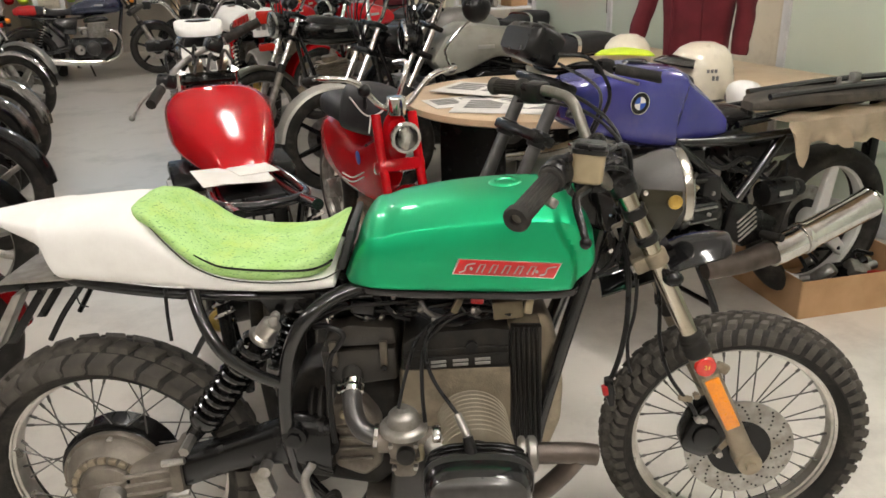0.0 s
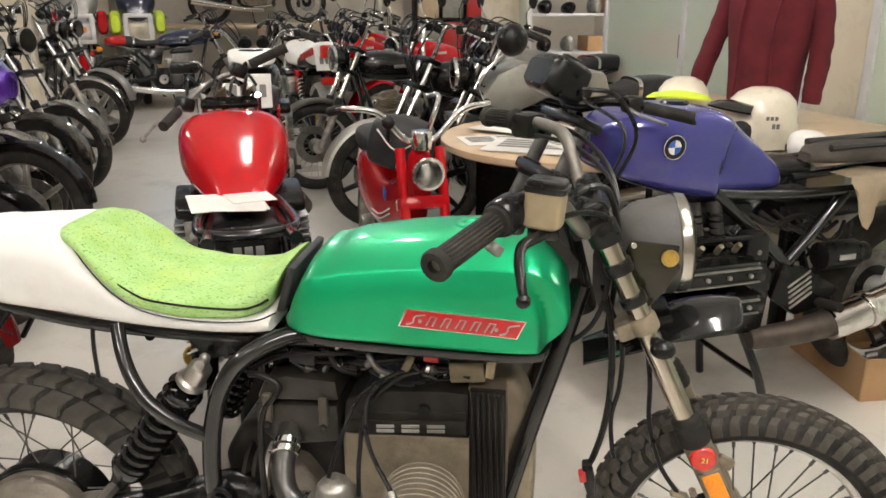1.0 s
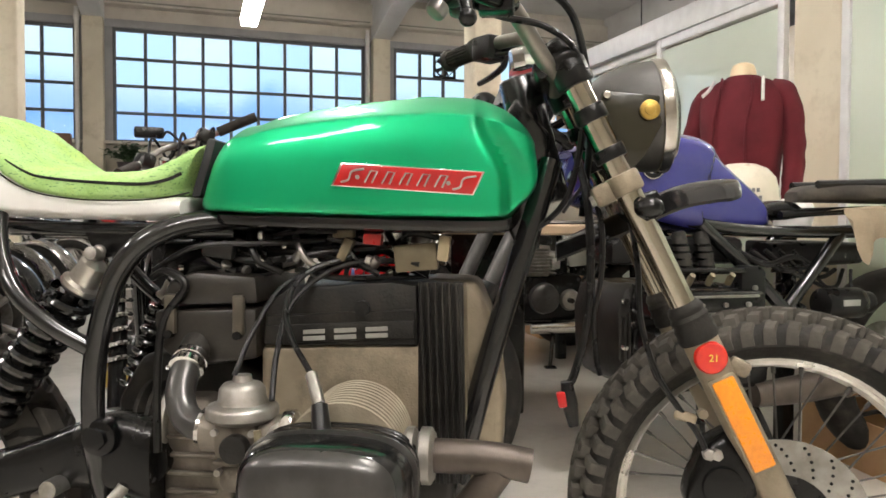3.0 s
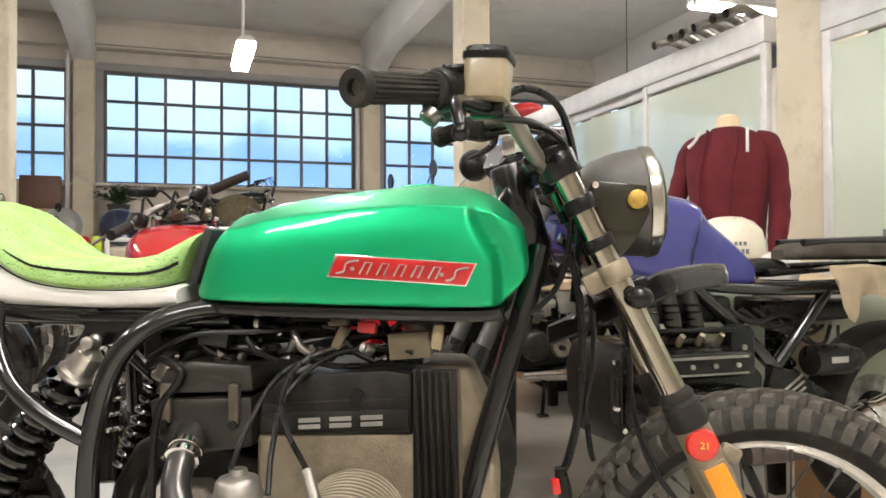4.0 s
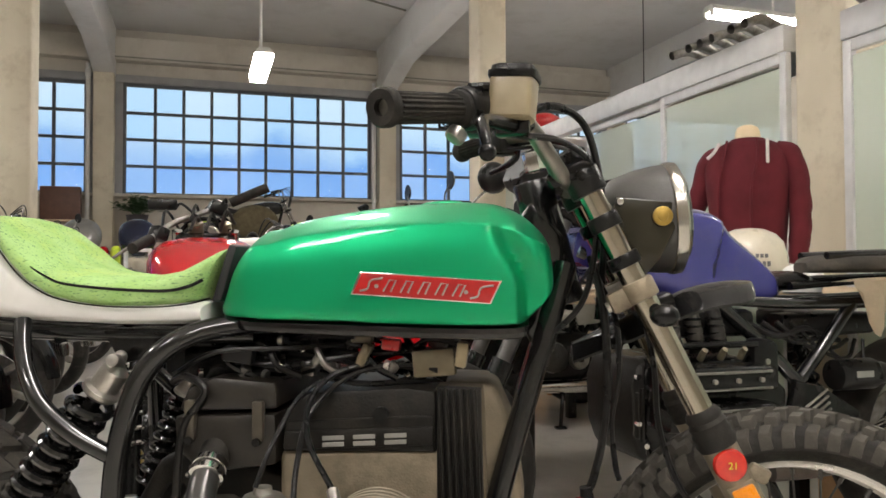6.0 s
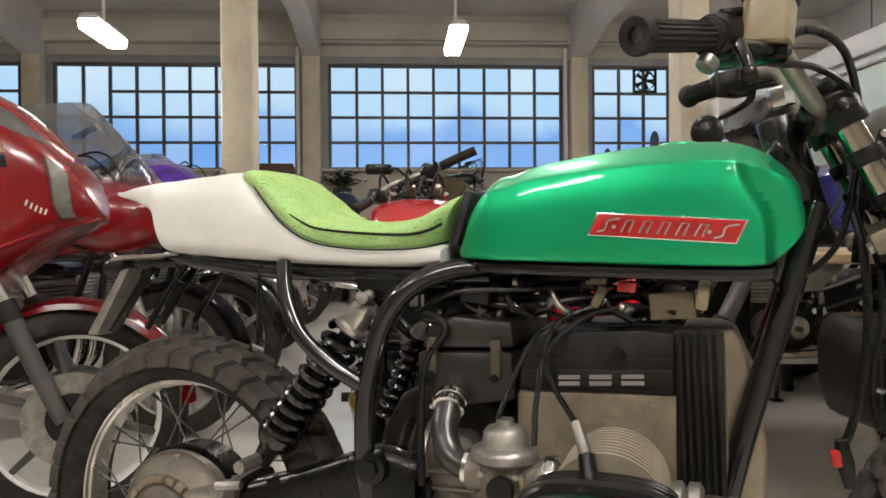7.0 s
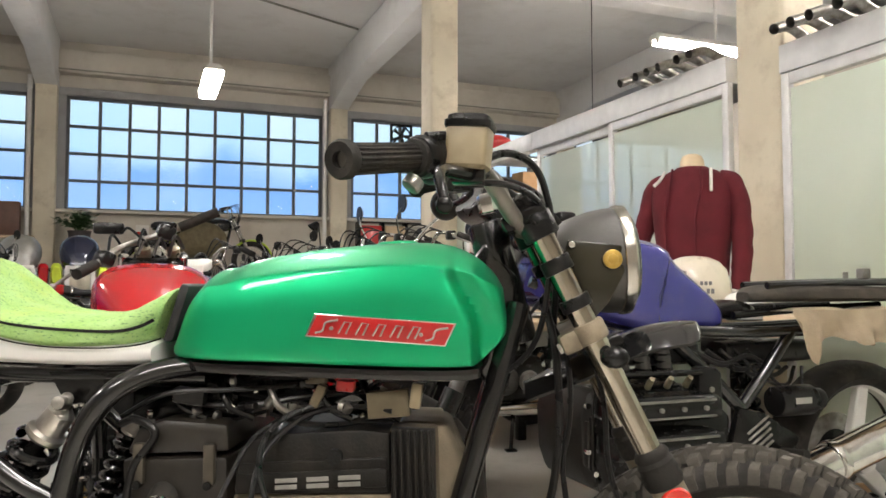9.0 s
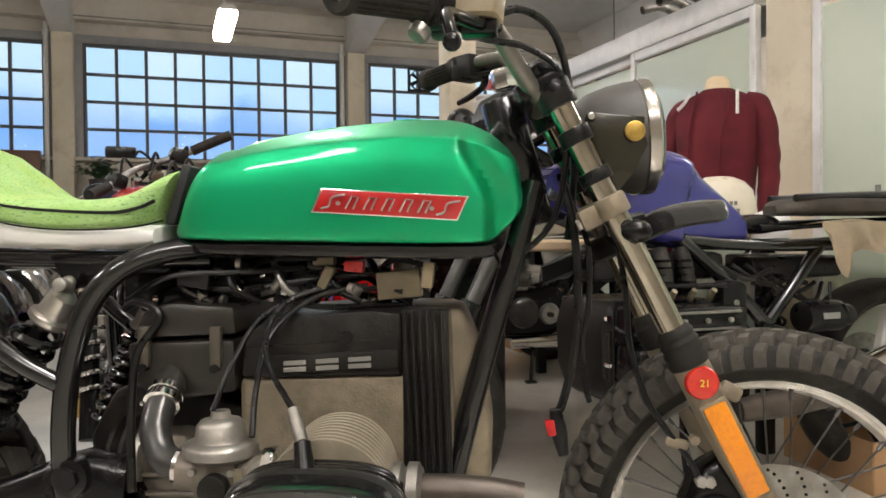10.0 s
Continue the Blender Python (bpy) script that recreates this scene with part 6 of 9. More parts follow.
        for s in (-1, 1):
            part("side_cover", cached(("e_side", s), lambda: moved(lathe([(0.0, 0.05), (0.06, 0.048), (0.08, 0.036), (0.086, 0.0)], 28), pose(-0.02, s * 0.17, 0.37, 0, 0, 0 if s > 0 else 180)), "darksteel"), None, e)
            part("clutch_cover", cached(("e_side2", s), lambda: moved(lathe([(0.0, 0.035), (0.05, 0.03), (0.062, 0.0)], 24), pose(-0.17, s * 0.165, 0.36, 0, 0, 0 if s > 0 else 180)), "alu"), None, e)
        for k in range(4):
            part("carburettor", cached("e_carb", lambda: joined(rod((-0.14, 0, 0.60), (-0.03, 0, 0.60), 0.025, 14), box(0.05, 0.05, 0.06, (-0.09, 0, 0.56), 0.01)), "alu"), None, e, m=pose(0, -0.15 + 0.1 * k, 0))
            part("header_pipe", cached("e_pipe", lambda: tube([(0.17, 0, 0.57), (0.27, 0, 0.54), (0.31, 0, 0.42), (0.26, 0, 0.27), (0.1, 0, 0.2)], 0.019, 10), pipes), None, e, m=pose(0, -0.15 + 0.1 * k, 0))
    else:
        e = group_part("engine", b, "single-cylinder engine with cooling fins")
        part("crankcase", cached("s_case", lambda: slab([(-0.2, 0.46), (0.1, 0.46), (0.16, 0.38), (0.12, 0.26), (-0.16, 0.25), (-0.24, 0.34)], -0.11, 0.11, 0.03, 2), "case"), None, e)
        part("barrel", cached("s_barrel", lambda: rod((0, 0, 0.45), (0, 0, 0.68), 0.06, 20), "case"), None, e, m=pose(0.06, 0, 0, 0, 8, 0))
        for k in range(9):
            part("fin", cached("s_fin", lambda: box(0.19, 0.2, 0.007, (0, 0, 0.48), 0.002, 1), "case"), None, e, m=pose(0.06, 0, 0, 0, 8, 0) @ pose(0, 0, 0.02 * k))
        part("carburettor", cached("s_carb", lambda: joined(rod((-0.12, 0, 0.58), (0.0, 0, 0.6), 0.025, 14), box(0.05, 0.05, 0.07, (-0.08, 0, 0.55), 0.01)), "alu"), None, e)
        part("header_pipe", cached("s_pipe", lambda: tube([(0.12, -0.02, 0.60), (0.25, -0.06, 0.58), (0.29, -0.1, 0.45), (0.2, -0.13, 0.28), (-0.1, -0.15, 0.24)], 0.021, 12), pipes), None, e)
    for s in (-1, 1) if engine == "inline" else (-1,):
        part("muffler", cached(("muffler", s, pipes), lambda: tube([(0.05, s * 0.17, 0.205), (-0.2, s * 0.19, 0.215), (-0.35, s * 0.2, 0.235), (-0.6, s * 0.21, 0.275), (-0.98, s * 0.22, 0.335)], (0.03, 0.05), 18), pipes), None, b, "long silencer")
    # bodywork
    L = tank_len
    tk = group_part("fuel_tank", b)
    if tank_shape == "angular":
        part("shell", cached(("m_tank_a", tank), lambda: joined(slab([(-0.30, 0.80), (-0.26, 0.93), (-0.05, 0.945), (0.22, 0.99), (0.36, 0.93), (0.44, 0.80), (0.36, 0.70), (0.22, 0.73), (0.05, 0.80), (-0.1, 0.78)], -0.15, 0.15, 0.03, 2)), tank), None, tk)
    else:
        part("shell", cached(("m_tank", tank, L), lambda: body([(-0.20, 0.05, 0.78, 0.82), (-0.18, 0.10, 0.765, 0.86), (-0.10, 0.135, 0.755, 0.905), (0.05, 0.155, 0.75, 0.945), (0.2, 0.15, 0.755, 0.965), (0.32, 0.12, 0.77, 0.955), (0.385, 0.07, 0.80, 0.92), (0.40, 0.03, 0.82, 0.89)], 2.7, 28, 4), tank), None, tk)
    part("cap", cached("m_cap", lambda: moved(lathe([(0.0, 0.022), (0.028, 0.02), (0.036, 0.012), (0.036, -0.006)], 20, "z"), pose(0.14, 0, 0.955)), "chrome"), None, tk)
    for s in (-1, 1):
        part("knee_mark", cached(("m_mark", s), lambda: box(0.10, 0.006, 0.022, (0.12, s * 0.153, 0.86), 0.002), "silver"), None, tk)
    if seat:
        part("seat", cached(("m_seat", seat), lambda: body([(-0.78, 0.06, 0.80, 0.85), (-0.72, 0.115, 0.785, 0.885), (-0.6, 0.135, 0.775, 0.895), (-0.48, 0.14, 0.77, 0.88), (-0.38, 0.14, 0.765, 0.84), (-0.26, 0.125, 0.765, 0.835), (-0.19, 0.10, 0.775, 0.85), (-0.16, 0.06, 0.79, 0.84)], 3.2, 24, 5), seat), None, b)
        part("seat_strap", cached("m_strap", lambda: loft([[Vector((-0.47 + dx, 0.147 * c, 0.826 + 0.062 * sn)) for c, sn in ((math.copysign(abs(math.cos(a)) ** 0.65, math.cos(a)), math.copysign(abs(math.sin(a)) ** 0.65, math.sin(a))) for a in (2 * math.pi * k / 24 for k in range(24)))] for dx in (-0.012, 0.012)]), "chrome"), None, b)
    if panel:
        for s in (-1, 1):
            part("side_panel", cached(("panel", panel, s), lambda: slab([(-0.13, 0.735), (-0.36, 0.735), (-0.42, 0.68), (-0.3, 0.55), (-0.18, 0.54)], s * 0.115, s * 0.14, 0.008), panel), None, b)
    if not bare:
        part("rear_fender", cached(("rear_fender", tail or fender or "black"), lambda: moved(fender_bm(0.345, 40, 165, 0.075), pose(rx, 0, RR)), tail or fender or "black"), None, b)
        tl = group_part("tail_light", b)
        part("lens", cached("m_tail", lambda: box(0.05, 0.13, 0.06, (-0.95, 0, 0.70), 0.015, 3), "tail_red"), None, tl)
        part("mount", cached("m_tmount", lambda: box(0.10, 0.07, 0.05, (-0.89, 0, 0.70), 0.012), "plastic"), None, tl)
        for s in (-1, 1) if blinkers else ():
            part("indicator", cached(("rind", s), lambda: joined(rod((-0.86, s * 0.06, 0.74), (-0.86, s * 0.15, 0.74), 0.007, 8), moved(lathe([(0.0, -0.026), (0.03, -0.02), (0.032, 0.01), (0.022, 0.03), (0.0, 0.035)], 16, "x"), pose(-0.87, s * 0.175, 0.74))), "orange"), None, b, "amber indicator")
    if plate:
        pl = group_part("number_plate", b, "white number plate with unreadable marks", pose(0, 0, plate_up))
        part("plate", cached("m_plate", lambda: box(0.006, 0.22, 0.16, (-0.985, 0, 0.565), 0.002, 1, (0, 14, 0)), "paper"), None, pl)
        for k in range(4):
            part("mark", cached("m_mark2", lambda: box(0.004, 0.03, 0.06, (-0.989, 0, 0.565), 0.001, 1, (0, 14, 0)), "ink"), None, pl, m=pose(0, -0.07 + 0.045 * k, 0))
    if fairing == "full":
        f = group_part("fairing", b, "glossy full fairing")
        part("nose", body([(0.15, 0.24, 0.62, 1.02), (0.25, 0.255, 0.56, 1.13), (0.38, 0.258, 0.58, 1.20), (0.48, 0.25, 0.66, 1.215), (0.575, 0.235, 0.738, 1.185), (0.664, 0.203, 0.80, 1.115), (0.735, 0.165, 0.845, 1.045), (0.775, 0.125, 0.868, 0.985), (0.80, 0.075, 0.878, 0.93), (0.812, 0.02, 0.885, 0.90)], 3.4, 36, 4), fair_mat, f)
        part("screen", body([(0.18, 0.20, 1.06, 1.30), (0.32, 0.215, 1.12, 1.285), (0.46, 0.215, 1.12, 1.245), (0.575, 0.195, 1.08, 1.195), (0.66, 0.155, 1.02, 1.122), (0.72, 0.10, 0.98, 1.062)], 3, 28), "bucket", f, "smoked low windscreen")
        part("screen_edge", body([(0.14, 0.10, 1.18, 1.345), (0.32, 0.125, 1.16, 1.315), (0.46, 0.13, 1.14, 1.268), (0.575, 0.12, 1.10, 1.212), (0.67, 0.09, 1.04, 1.128), (0.735, 0.05, 1.0, 1.062)], 2.4, 24), fair_mat, f, "red upper edge of the screen")
        NOSE = [(0.15, 0.24, 0.62, 1.02), (0.25, 0.255, 0.56, 1.13), (0.38, 0.258, 0.58, 1.20), (0.48, 0.25, 0.66, 1.215), (0.575, 0.235, 0.738, 1.185), (0.664, 0.203, 0.80, 1.115), (0.735, 0.165, 0.845, 1.045), (0.775, 0.125, 0.868, 0.985), (0.80, 0.075, 0.878, 0.93), (0.812, 0.02, 0.885, 0.90)]

        def on_nose(x, a, side, off):
            """A point on the nose at x and a turn a round its section, lifted by off."""
            for p, q in zip(NOSE, NOSE[1:]):
                if p[0] <= x <= q[0]:
                    t = (x - p[0]) / (q[0] - p[0])
                    w, z0, z1 = (p[i] + (q[i] - p[i]) * t for i in (1, 2, 3))
            c, sn = math.cos(radians(a)), math.sin(radians(a))
            return Vector((x + off * 0.5, side * (w + off) * abs(c) ** (2 / 3.4), (z0 + z1) / 2 + ((z1 - z0) / 2 + off) * math.copysign(abs(sn) ** (2 / 3.4), sn)))

        def nose_patch(side, corners, off, n=8):
            """A curved panel on the nose between four (x, turn) corners, with a folded rim."""
            bm = bmesh.new()
            g = []
            for i in range(n + 1):
                u = i / n
                row = []
                for k in range(n + 1):
                    v = k / n
                    (x0, a0), (x1, a1), (x2, a2), (x3, a3) = corners
                    x = (x0 * (1 - u) + x1 * u) * (1 - v) + (x3 * (1 - u) + x2 * u) * v
                    a = (a0 * (1 - u) + a1 * u) * (1 - v) + (a3 * (1 - u) + a2 * u) * v
                    edge = i in (0, n) or k in (0, n)
                    row.append(bm.verts.new(on_nose(x, a, side, -0.004 if edge else off)))
                g.append(row)
            for p, q in zip(g, g[1:]):
                for k in range(n):
                    bm.faces.new((p[k], p[k + 1], q[k + 1], q[k]))
            return bm

        for s in (-1, 1):
            part("lower_panel", slab([(0.42, 0.66), (0.30, 0.42), (0.12, 0.26), (-0.12, 0.25), (-0.20, 0.42), (-0.12, 0.70), (0.10, 0.78), (0.35, 0.76)], s * 0.205, s * 0.228, 0.012, 3), fair_mat, f, "red lower fairing panel")
            part("crease", tube([on_nose(0.36, -24, s, 0.002), on_nose(0.52, -32, s, 0.002), on_nose(0.66, -40, s, 0.002), on_nose(0.76, -48, s, 0.002), on_nose(0.805, -40, s, 0.002)], (0.010, 0.006), 8), fair_mat, f)
            part("lamp_bowl", nose_patch(s, ((0.742, -34), (0.772, -34), (0.752, 40), (0.690, 46)), 0.004), "rim", f, "bright lamp bowl")
            part("lamp_glass", nose_patch(s, ((0.738, -36), (0.776, -36), (0.756, 42), (0.684, 48)), 0.010), "lens", f, "clear headlamp glass")
            part("indicator_recess", nose_patch(s, ((0.555, 2), (0.638, 6), (0.620, 26), (0.545, 28)), 0.003), "gloss", f, "dark indicator recess")
            part("indicator", nose_patch(s, ((0.560, 14), (0.628, 15), (0.615, 25), (0.552, 27)), 0.008), "amber_lens", f, "dark amber indicator")
            for k in range(5):
                a0 = on_nose(0.668 + 0.010 * k, -4 - 2.0 * k, s, 0.003)
                part("white_mark", box(0.005, 0.003, 0.016, tuple(a0), 0.0006, 1, (0, 18, s * -35)), "paper", f)
    if fairing in ("screen", "half"):
        sc = bmesh.new()
        rows = []
        top = 1.42 if fairing == "screen" else 1.30
        for t in (0, 0.25, 0.5, 0.75, 1.0):
            zz = 1.02 + (top - 1.02) * t
            xx = 0.70 - 0.36 * t ** 1.1
            ww = 0.20 - 0.05 * t ** 2
            rows.append([sc.verts.new((xx - 0.20 * (abs(q) ** 2.2), ww * q * 1.05, zz - 0.03 * abs(q) ** 2)) for q in (-1, -0.75, -0.5, -0.25, 0, 0.25, 0.5, 0.75, 1)])
        for p, q in zip(rows, rows[1:]):
            for k in range(8):
                sc.faces.new((p[k], p[k + 1], q[k + 1], q[k]))
        bmesh.ops.solidify(sc, geom=sc.faces[:], thickness=0.003)
        part("windscreen", sc, "clear", b, "clear curved windscreen").visible_shadow = False
    if fairing in ("half", "screen"):
        part("nose_cowl", body([(0.30, 0.20, 0.80, 1.06 + cowl_up), (0.45, 0.215, 0.76, 1.08 + cowl_up * 0.8), (0.58, 0.19, 0.78, 1.06 + cowl_up * 0.4), (0.68, 0.13, 0.82, 1.03), (0.74, 0.06, 0.87, 0.99)], 2.6, 28), fair_mat, b, "glossy nose cowl")
        part("cowl_lamp", moved(lathe([(0.075, 0.0), (0.07, 0.02), (0.0, 0.035)], 24, "x"), pose(0.715, 0, 0.925)), "lens", b)
    if tail_cowl:
        part("tail_cowl", body([(-1.02, 0.05, 0.93, 0.98), (-0.95, 0.10, 0.87, 1.0), (-0.75, 0.125, 0.80, 0.985), (-0.5, 0.13, 0.77, 0.93), (-0.3, 0.12, 0.76, 0.86)], 3, 24), tail_cowl, b, "white tail cowl with red blocks")
        for s in (-1, 1):
            for k in range(5):
                part("red_block", box(0.075, 0.012, 0.055, (-0.88 + 0.09 * k, s * (0.118 + 0.004 * k), 0.925 - 0.017 * k), 0.004, 1, (0, 10, s * 3)), "badge_red", b)
        part("red_tail_lamp", box(0.07, 0.15, 0.10, (-1.0, 0, 0.93), 0.02, 3), "tail_red", b)
    if dome:
        part("visor_dome", body([(0.22, 0.12, 1.18, 1.30), (0.30, 0.22, 1.12, 1.48), (0.42, 0.25, 1.08, 1.55), (0.55, 0.22, 1.06, 1.46), (0.66, 0.12, 1.04, 1.28)], 2.2, 28), dome, b, "rounded tinted visor screen")
        part("lamp_frame", joined(box(0.05, 0.34, 0.05, (0.70, 0, 1.12), 0.01), box(0.05, 0.34, 0.05, (0.72, 0, 0.80), 0.01), box(0.05, 0.06, 0.3, (0.71, 0.15, 0.96), 0.01), box(0.05, 0.06, 0.3, (0.71, -0.15, 0.96), 0.01)), "white", b)
        for s in (-1, 1):
            part("side_pod", body([(0.45, 0.04, 0.92, 1.14), (0.58, 0.07, 0.88, 1.18), (0.70, 0.05, 0.92, 1.12)], 3, 18, y=s * 0.27), panel, b)
    if luggage:
        part("top_case", body([(-1.0, 0.12, 0.92, 1.12), (-0.95, 0.18, 0.88, 1.2), (-0.75, 0.19, 0.87, 1.22), (-0.62, 0.17, 0.89, 1.18), (-0.58, 0.12, 0.92, 1.1)], 4, 24), luggage, b, "hard top case")
        part("case_rack", joined(*[tube([(-0.55, s * 0.1, 0.80), (-0.75, s * 0.1, 0.865), (-1.0, s * 0.1, 0.875)], 0.008, 8) for s in (-1, 1)]), "satin", b)
    part("side_stand", cached("m_stand", lambda: joined(tube([(-0.1, 0.12, 0.26), (-0.06, 0.20, 0.12), (-0.03, 0.26, 0.008)], 0.011, 8), box(0.06, 0.05, 0.012, (-0.03, 0.262, 0.008), 0.004)), "black"), None, b)
    for s in (-1, 1):
        part("foot_peg", cached(("m_peg", s), lambda: rod((-0.16, s * 0.12, 0.36), (-0.16, s * 0.24, 0.36), 0.014, 10), "rubber"), None, b)
    return b


def stand(x, y, heading, front=True):
    """The pose of a machine whose front (or rear) tyre touches the floor at x, y."""
    off = 0.72 if front else -0.70
    h = radians(heading)
    return pose(x - off * math.cos(h), y - off * math.sin(h), 0, 0, 0, heading)

# the angled row on the west side of the aisle, near to far
moto("sport_motorcycle", "red sport motorcycle with full fairing and white wheels", stand(-1.560, 0.505, 28), "darkred", "darkred", style="ring", fairing="full", mirrors=False, fair_mat="darkred", steer=14, plate=True, slider="bucket", high_bar=0.0, light=False)
moto("touring_motorcycle", "red touring motorcycle with clear tall windscreen", stand(-1.98, 1.42, 12), "darkred", "black", style="cast", mirrors=False, fairing="screen", fair_mat="darkred")
moto("fairing_motorcycle", "violet motorcycle with a smoked half fairing", stand(-2.28, 2.18, 8), "violet", "black", style="cast", fairing="half", fair_mat="violet", cowl_up=0.20, mirrors=False)
nk = moto("roadster_motorcycle", "black roadster with chrome mudguards and cast wheels", stand(-2.62, 2.52, 2), "black", "chrome", mirrors=False, style="star", panel="black", tall=0.13)
copy_thing(nk, stand(-3.03, 3.72, -4))
moto("roadster_motorcycle", "dark roadster with chrome mudguards and spoked wheels", stand(-2.82, 3.12, -2), "navy", "chrome", style="spoke", panel="navy", mirrors=False, high_bar=0.14, tall=0.12)
moto("roadster_motorcycle", "black roadster with silver mudguards and red side panels", stand(-4.18, 6.16, -4), "black", "silver", style="star", panel="red", tall=0.12, blinkers=True)
copy_thing(nk, stand(-3.80, 5.35, 4))
# across the end of the aisle and along the window wall
std = moto("standard_motorcycle", "black standard motorcycle with red and black seat", ROOM @ pose(-3.15, -2.75, 0, 0, 0, 4), "navy", "black", style="dark", panel="black", mirrors=False, lean=-4, blinkers=True)
part("seat_rear", body([(-0.80, 0.07, 0.80, 0.865), (-0.73, 0.12, 0.785, 0.895), (-0.62, 0.139, 0.775, 0.903), (-0.56, 0.141, 0.775, 0.898)], 3.2, 24, 5), "badge_red", std, "red rear half of the seat")
moto("standard_motorcycle", "black standard motorcycle with low handlebar", ROOM @ pose(-1.4, -2.2, 0, 0, 0, 200), "black", "black", style="cast", panel="black", high_bar=0.06)
moto("police_motorcycle", "white touring motorcycle with red sides and grey visor screen", ROOM @ pose(-4.35, -1.5, 0, 0, 0, -84), "cream", "red", style="cast", fairing="half", fair_mat="white", panel="red", luggage="white", mirrors=False, dome="silver")
moto("police_motorcycle", "white touring motorcycle with yellow sides and dark visor screen", ROOM @ pose(-3.65, -1.55, 0, 0, 0, -84), "cream", "white", style="cast", fairing="half", fair_mat="cream", panel="neon", luggage="white", mirrors=False, dome="navy")
bs = moto("sport_motorcycle", "black sport motorcycle with white upper panel and rear plate", stand(-1.20, 2.52, 109, False), "black", "black", seat="seatvinyl", style="dark", panel="red", mirrors=False, plate_up=0.34)
part("upper_panel", body([(-0.26, 0.08, 0.965, 0.99), (-0.22, 0.125, 0.965, 1.025), (-0.05, 0.135, 0.985, 1.045), (0.06, 0.12, 0.985, 1.03), (0.09, 0.08, 0.975, 1.0)], 5, 28), "white", bs, "white upper panel with an oval hole")
part("panel_hole", moved(lathe([(0.0, 0.004), (0.05, 0.004), (0.058, 0.0), (0.058, -0.02)], 28, "z"), pose(-0.12, 0.0, 1.041) @ Matrix.Diagonal((0.7, 1.25, 1, 1))), "satin", bs, "dark oval hole")
# middle of the hall
moto("sport_motorcycle", "white and red sport motorcycle with gold wheels seen from behind", stand(-1.52, 4.95, 118, False), "white", "red", style="gold", tail="white", panel="red", mirrors=False, plate_up=0.30, tail_cowl="white")
moto("roadster_motorcycle", "red motorcycle with orange indicators and round mirrors", ROOM @ pose(-0.9, -4.3, 0, 0, 0, 230), "red", "chrome", style="spoke", panel="red", high_bar=0.14, blinkers=True)
moto("roadster_motorcycle", "red motorcycle with chrome headlight and small basket", ROOM @ pose(-1.25, -5.4, 0, 0, 0, 215), "red", "red", style="spoke", engine="single", panel="red", high_bar=0.16)
moto("roadster_motorcycle", "bright red motorcycle with long chrome forks", ROOM @ pose(-0.75, -6.3, 0, 0, 0, 205), "red", "red", style="spoke", engine="single", panel="red")
moto("trail_motorcycle", "black motorcycle with silver front mudguard", stand(-1.32, 4.02, 214), "black", "pale_alloy", style="spoke", engine="single", mirrors=False, high_bar=0.12)
moto("stripped_motorcycle", "stripped dark motorcycle with dented silver mudguard", stand(-0.68, 3.12, 208), "satin", "pale_alloy", style="cast", rim_mat="satin", light=False, mirrors=True, high_bar=0.14)
moto("naked_motorcycle", "black motorcycle with dusty khaki-grey tank", stand(-0.36, 3.0, 197), "greyplate", "black", tank_shape="angular", style="dark", mirrors=False, light=True, panel="greyplate", high_bar=0.14)
moto("naked_motorcycle", "black motorcycle with long dull black seat", ROOM @ pose(-0.35, -7.6, 0, 0, 0, 190), "silver", "black", style="dark", panel="black")

# ---------------------------------------------------------------- stripped red-tank machine behind the green one
rt = moto("stripped_motorcycle", "half-stripped motorcycle with glossy red tank and no seat", pose(-0.679, 1.027, 0, 0, 0, 114), "red", "chrome", seat=None, style="spoke", light=False, mirrors=False, plate=False, bare=True, high_bar=0.05, pipes="satin")
for o in [c for c in rt.children if c.name.startswith(("fuel_tank", "handlebar", "muffler", "fork_yoke"))]:
    for q in list(o.children):
        bpy.data.objects.remove(q)
    bpy.data.objects.remove(o)
part("fork_bracket", joined(box(0.06, 0.20, 0.018, (0.40, 0, 0.965), 0.006, 2, (0, -26, 0)), tube([(0.42, -0.09, 0.985), (0.45, -0.04, 1.03), (0.45, 0.04, 1.03), (0.42, 0.09, 0.985)], 0.008, 8), tube([(0.44, -0.06, 0.93), (0.49, 0.0, 0.99), (0.44, 0.07, 1.02)], 0.007, 8)), "satin", rt, "tarnished steel bracket")
rtk = group_part("fuel_tank", rt, "glossy red tank, broad in front and narrow behind")
part("shell", body([(-0.25, 0.05, 0.735, 0.762), (-0.235, 0.068, 0.73, 0.80), (-0.19, 0.085, 0.73, 0.845), (-0.10, 0.115, 0.735, 0.89), (0.02, 0.152, 0.74, 0.935), (0.14, 0.176, 0.75, 0.965), (0.25, 0.178, 0.76, 0.975), (0.325, 0.15, 0.785, 0.955), (0.365, 0.095, 0.82, 0.92), (0.375, 0.04, 0.84, 0.89)], 2.8, 36, 4, 6), "red", rtk, m=pose(0, 0, -0.015))
part("tap", joined(box(0.03, 0.05, 0.02, (-0.262, 0.02, 0.755), 0.004), rod((-0.262, -0.02, 0.75), (-0.262, -0.05, 0.745), 0.008, 8)), "steel", rtk)
rbar = group_part("handlebar", rt, "steel handlebar turned to one side with black controls", pose(-0.01, -0.03, 0))
part("bar", tube([(0.20, 0.245, 0.925), (0.29, 0.205, 0.955), (0.36, 0.14, 1.01), (0.41, 0.09, 1.035), (0.44, 0.03, 1.06), (0.445, -0.04, 1.085), (0.43, -0.17, 1.145)], 0.011, 10), "steel", rbar)
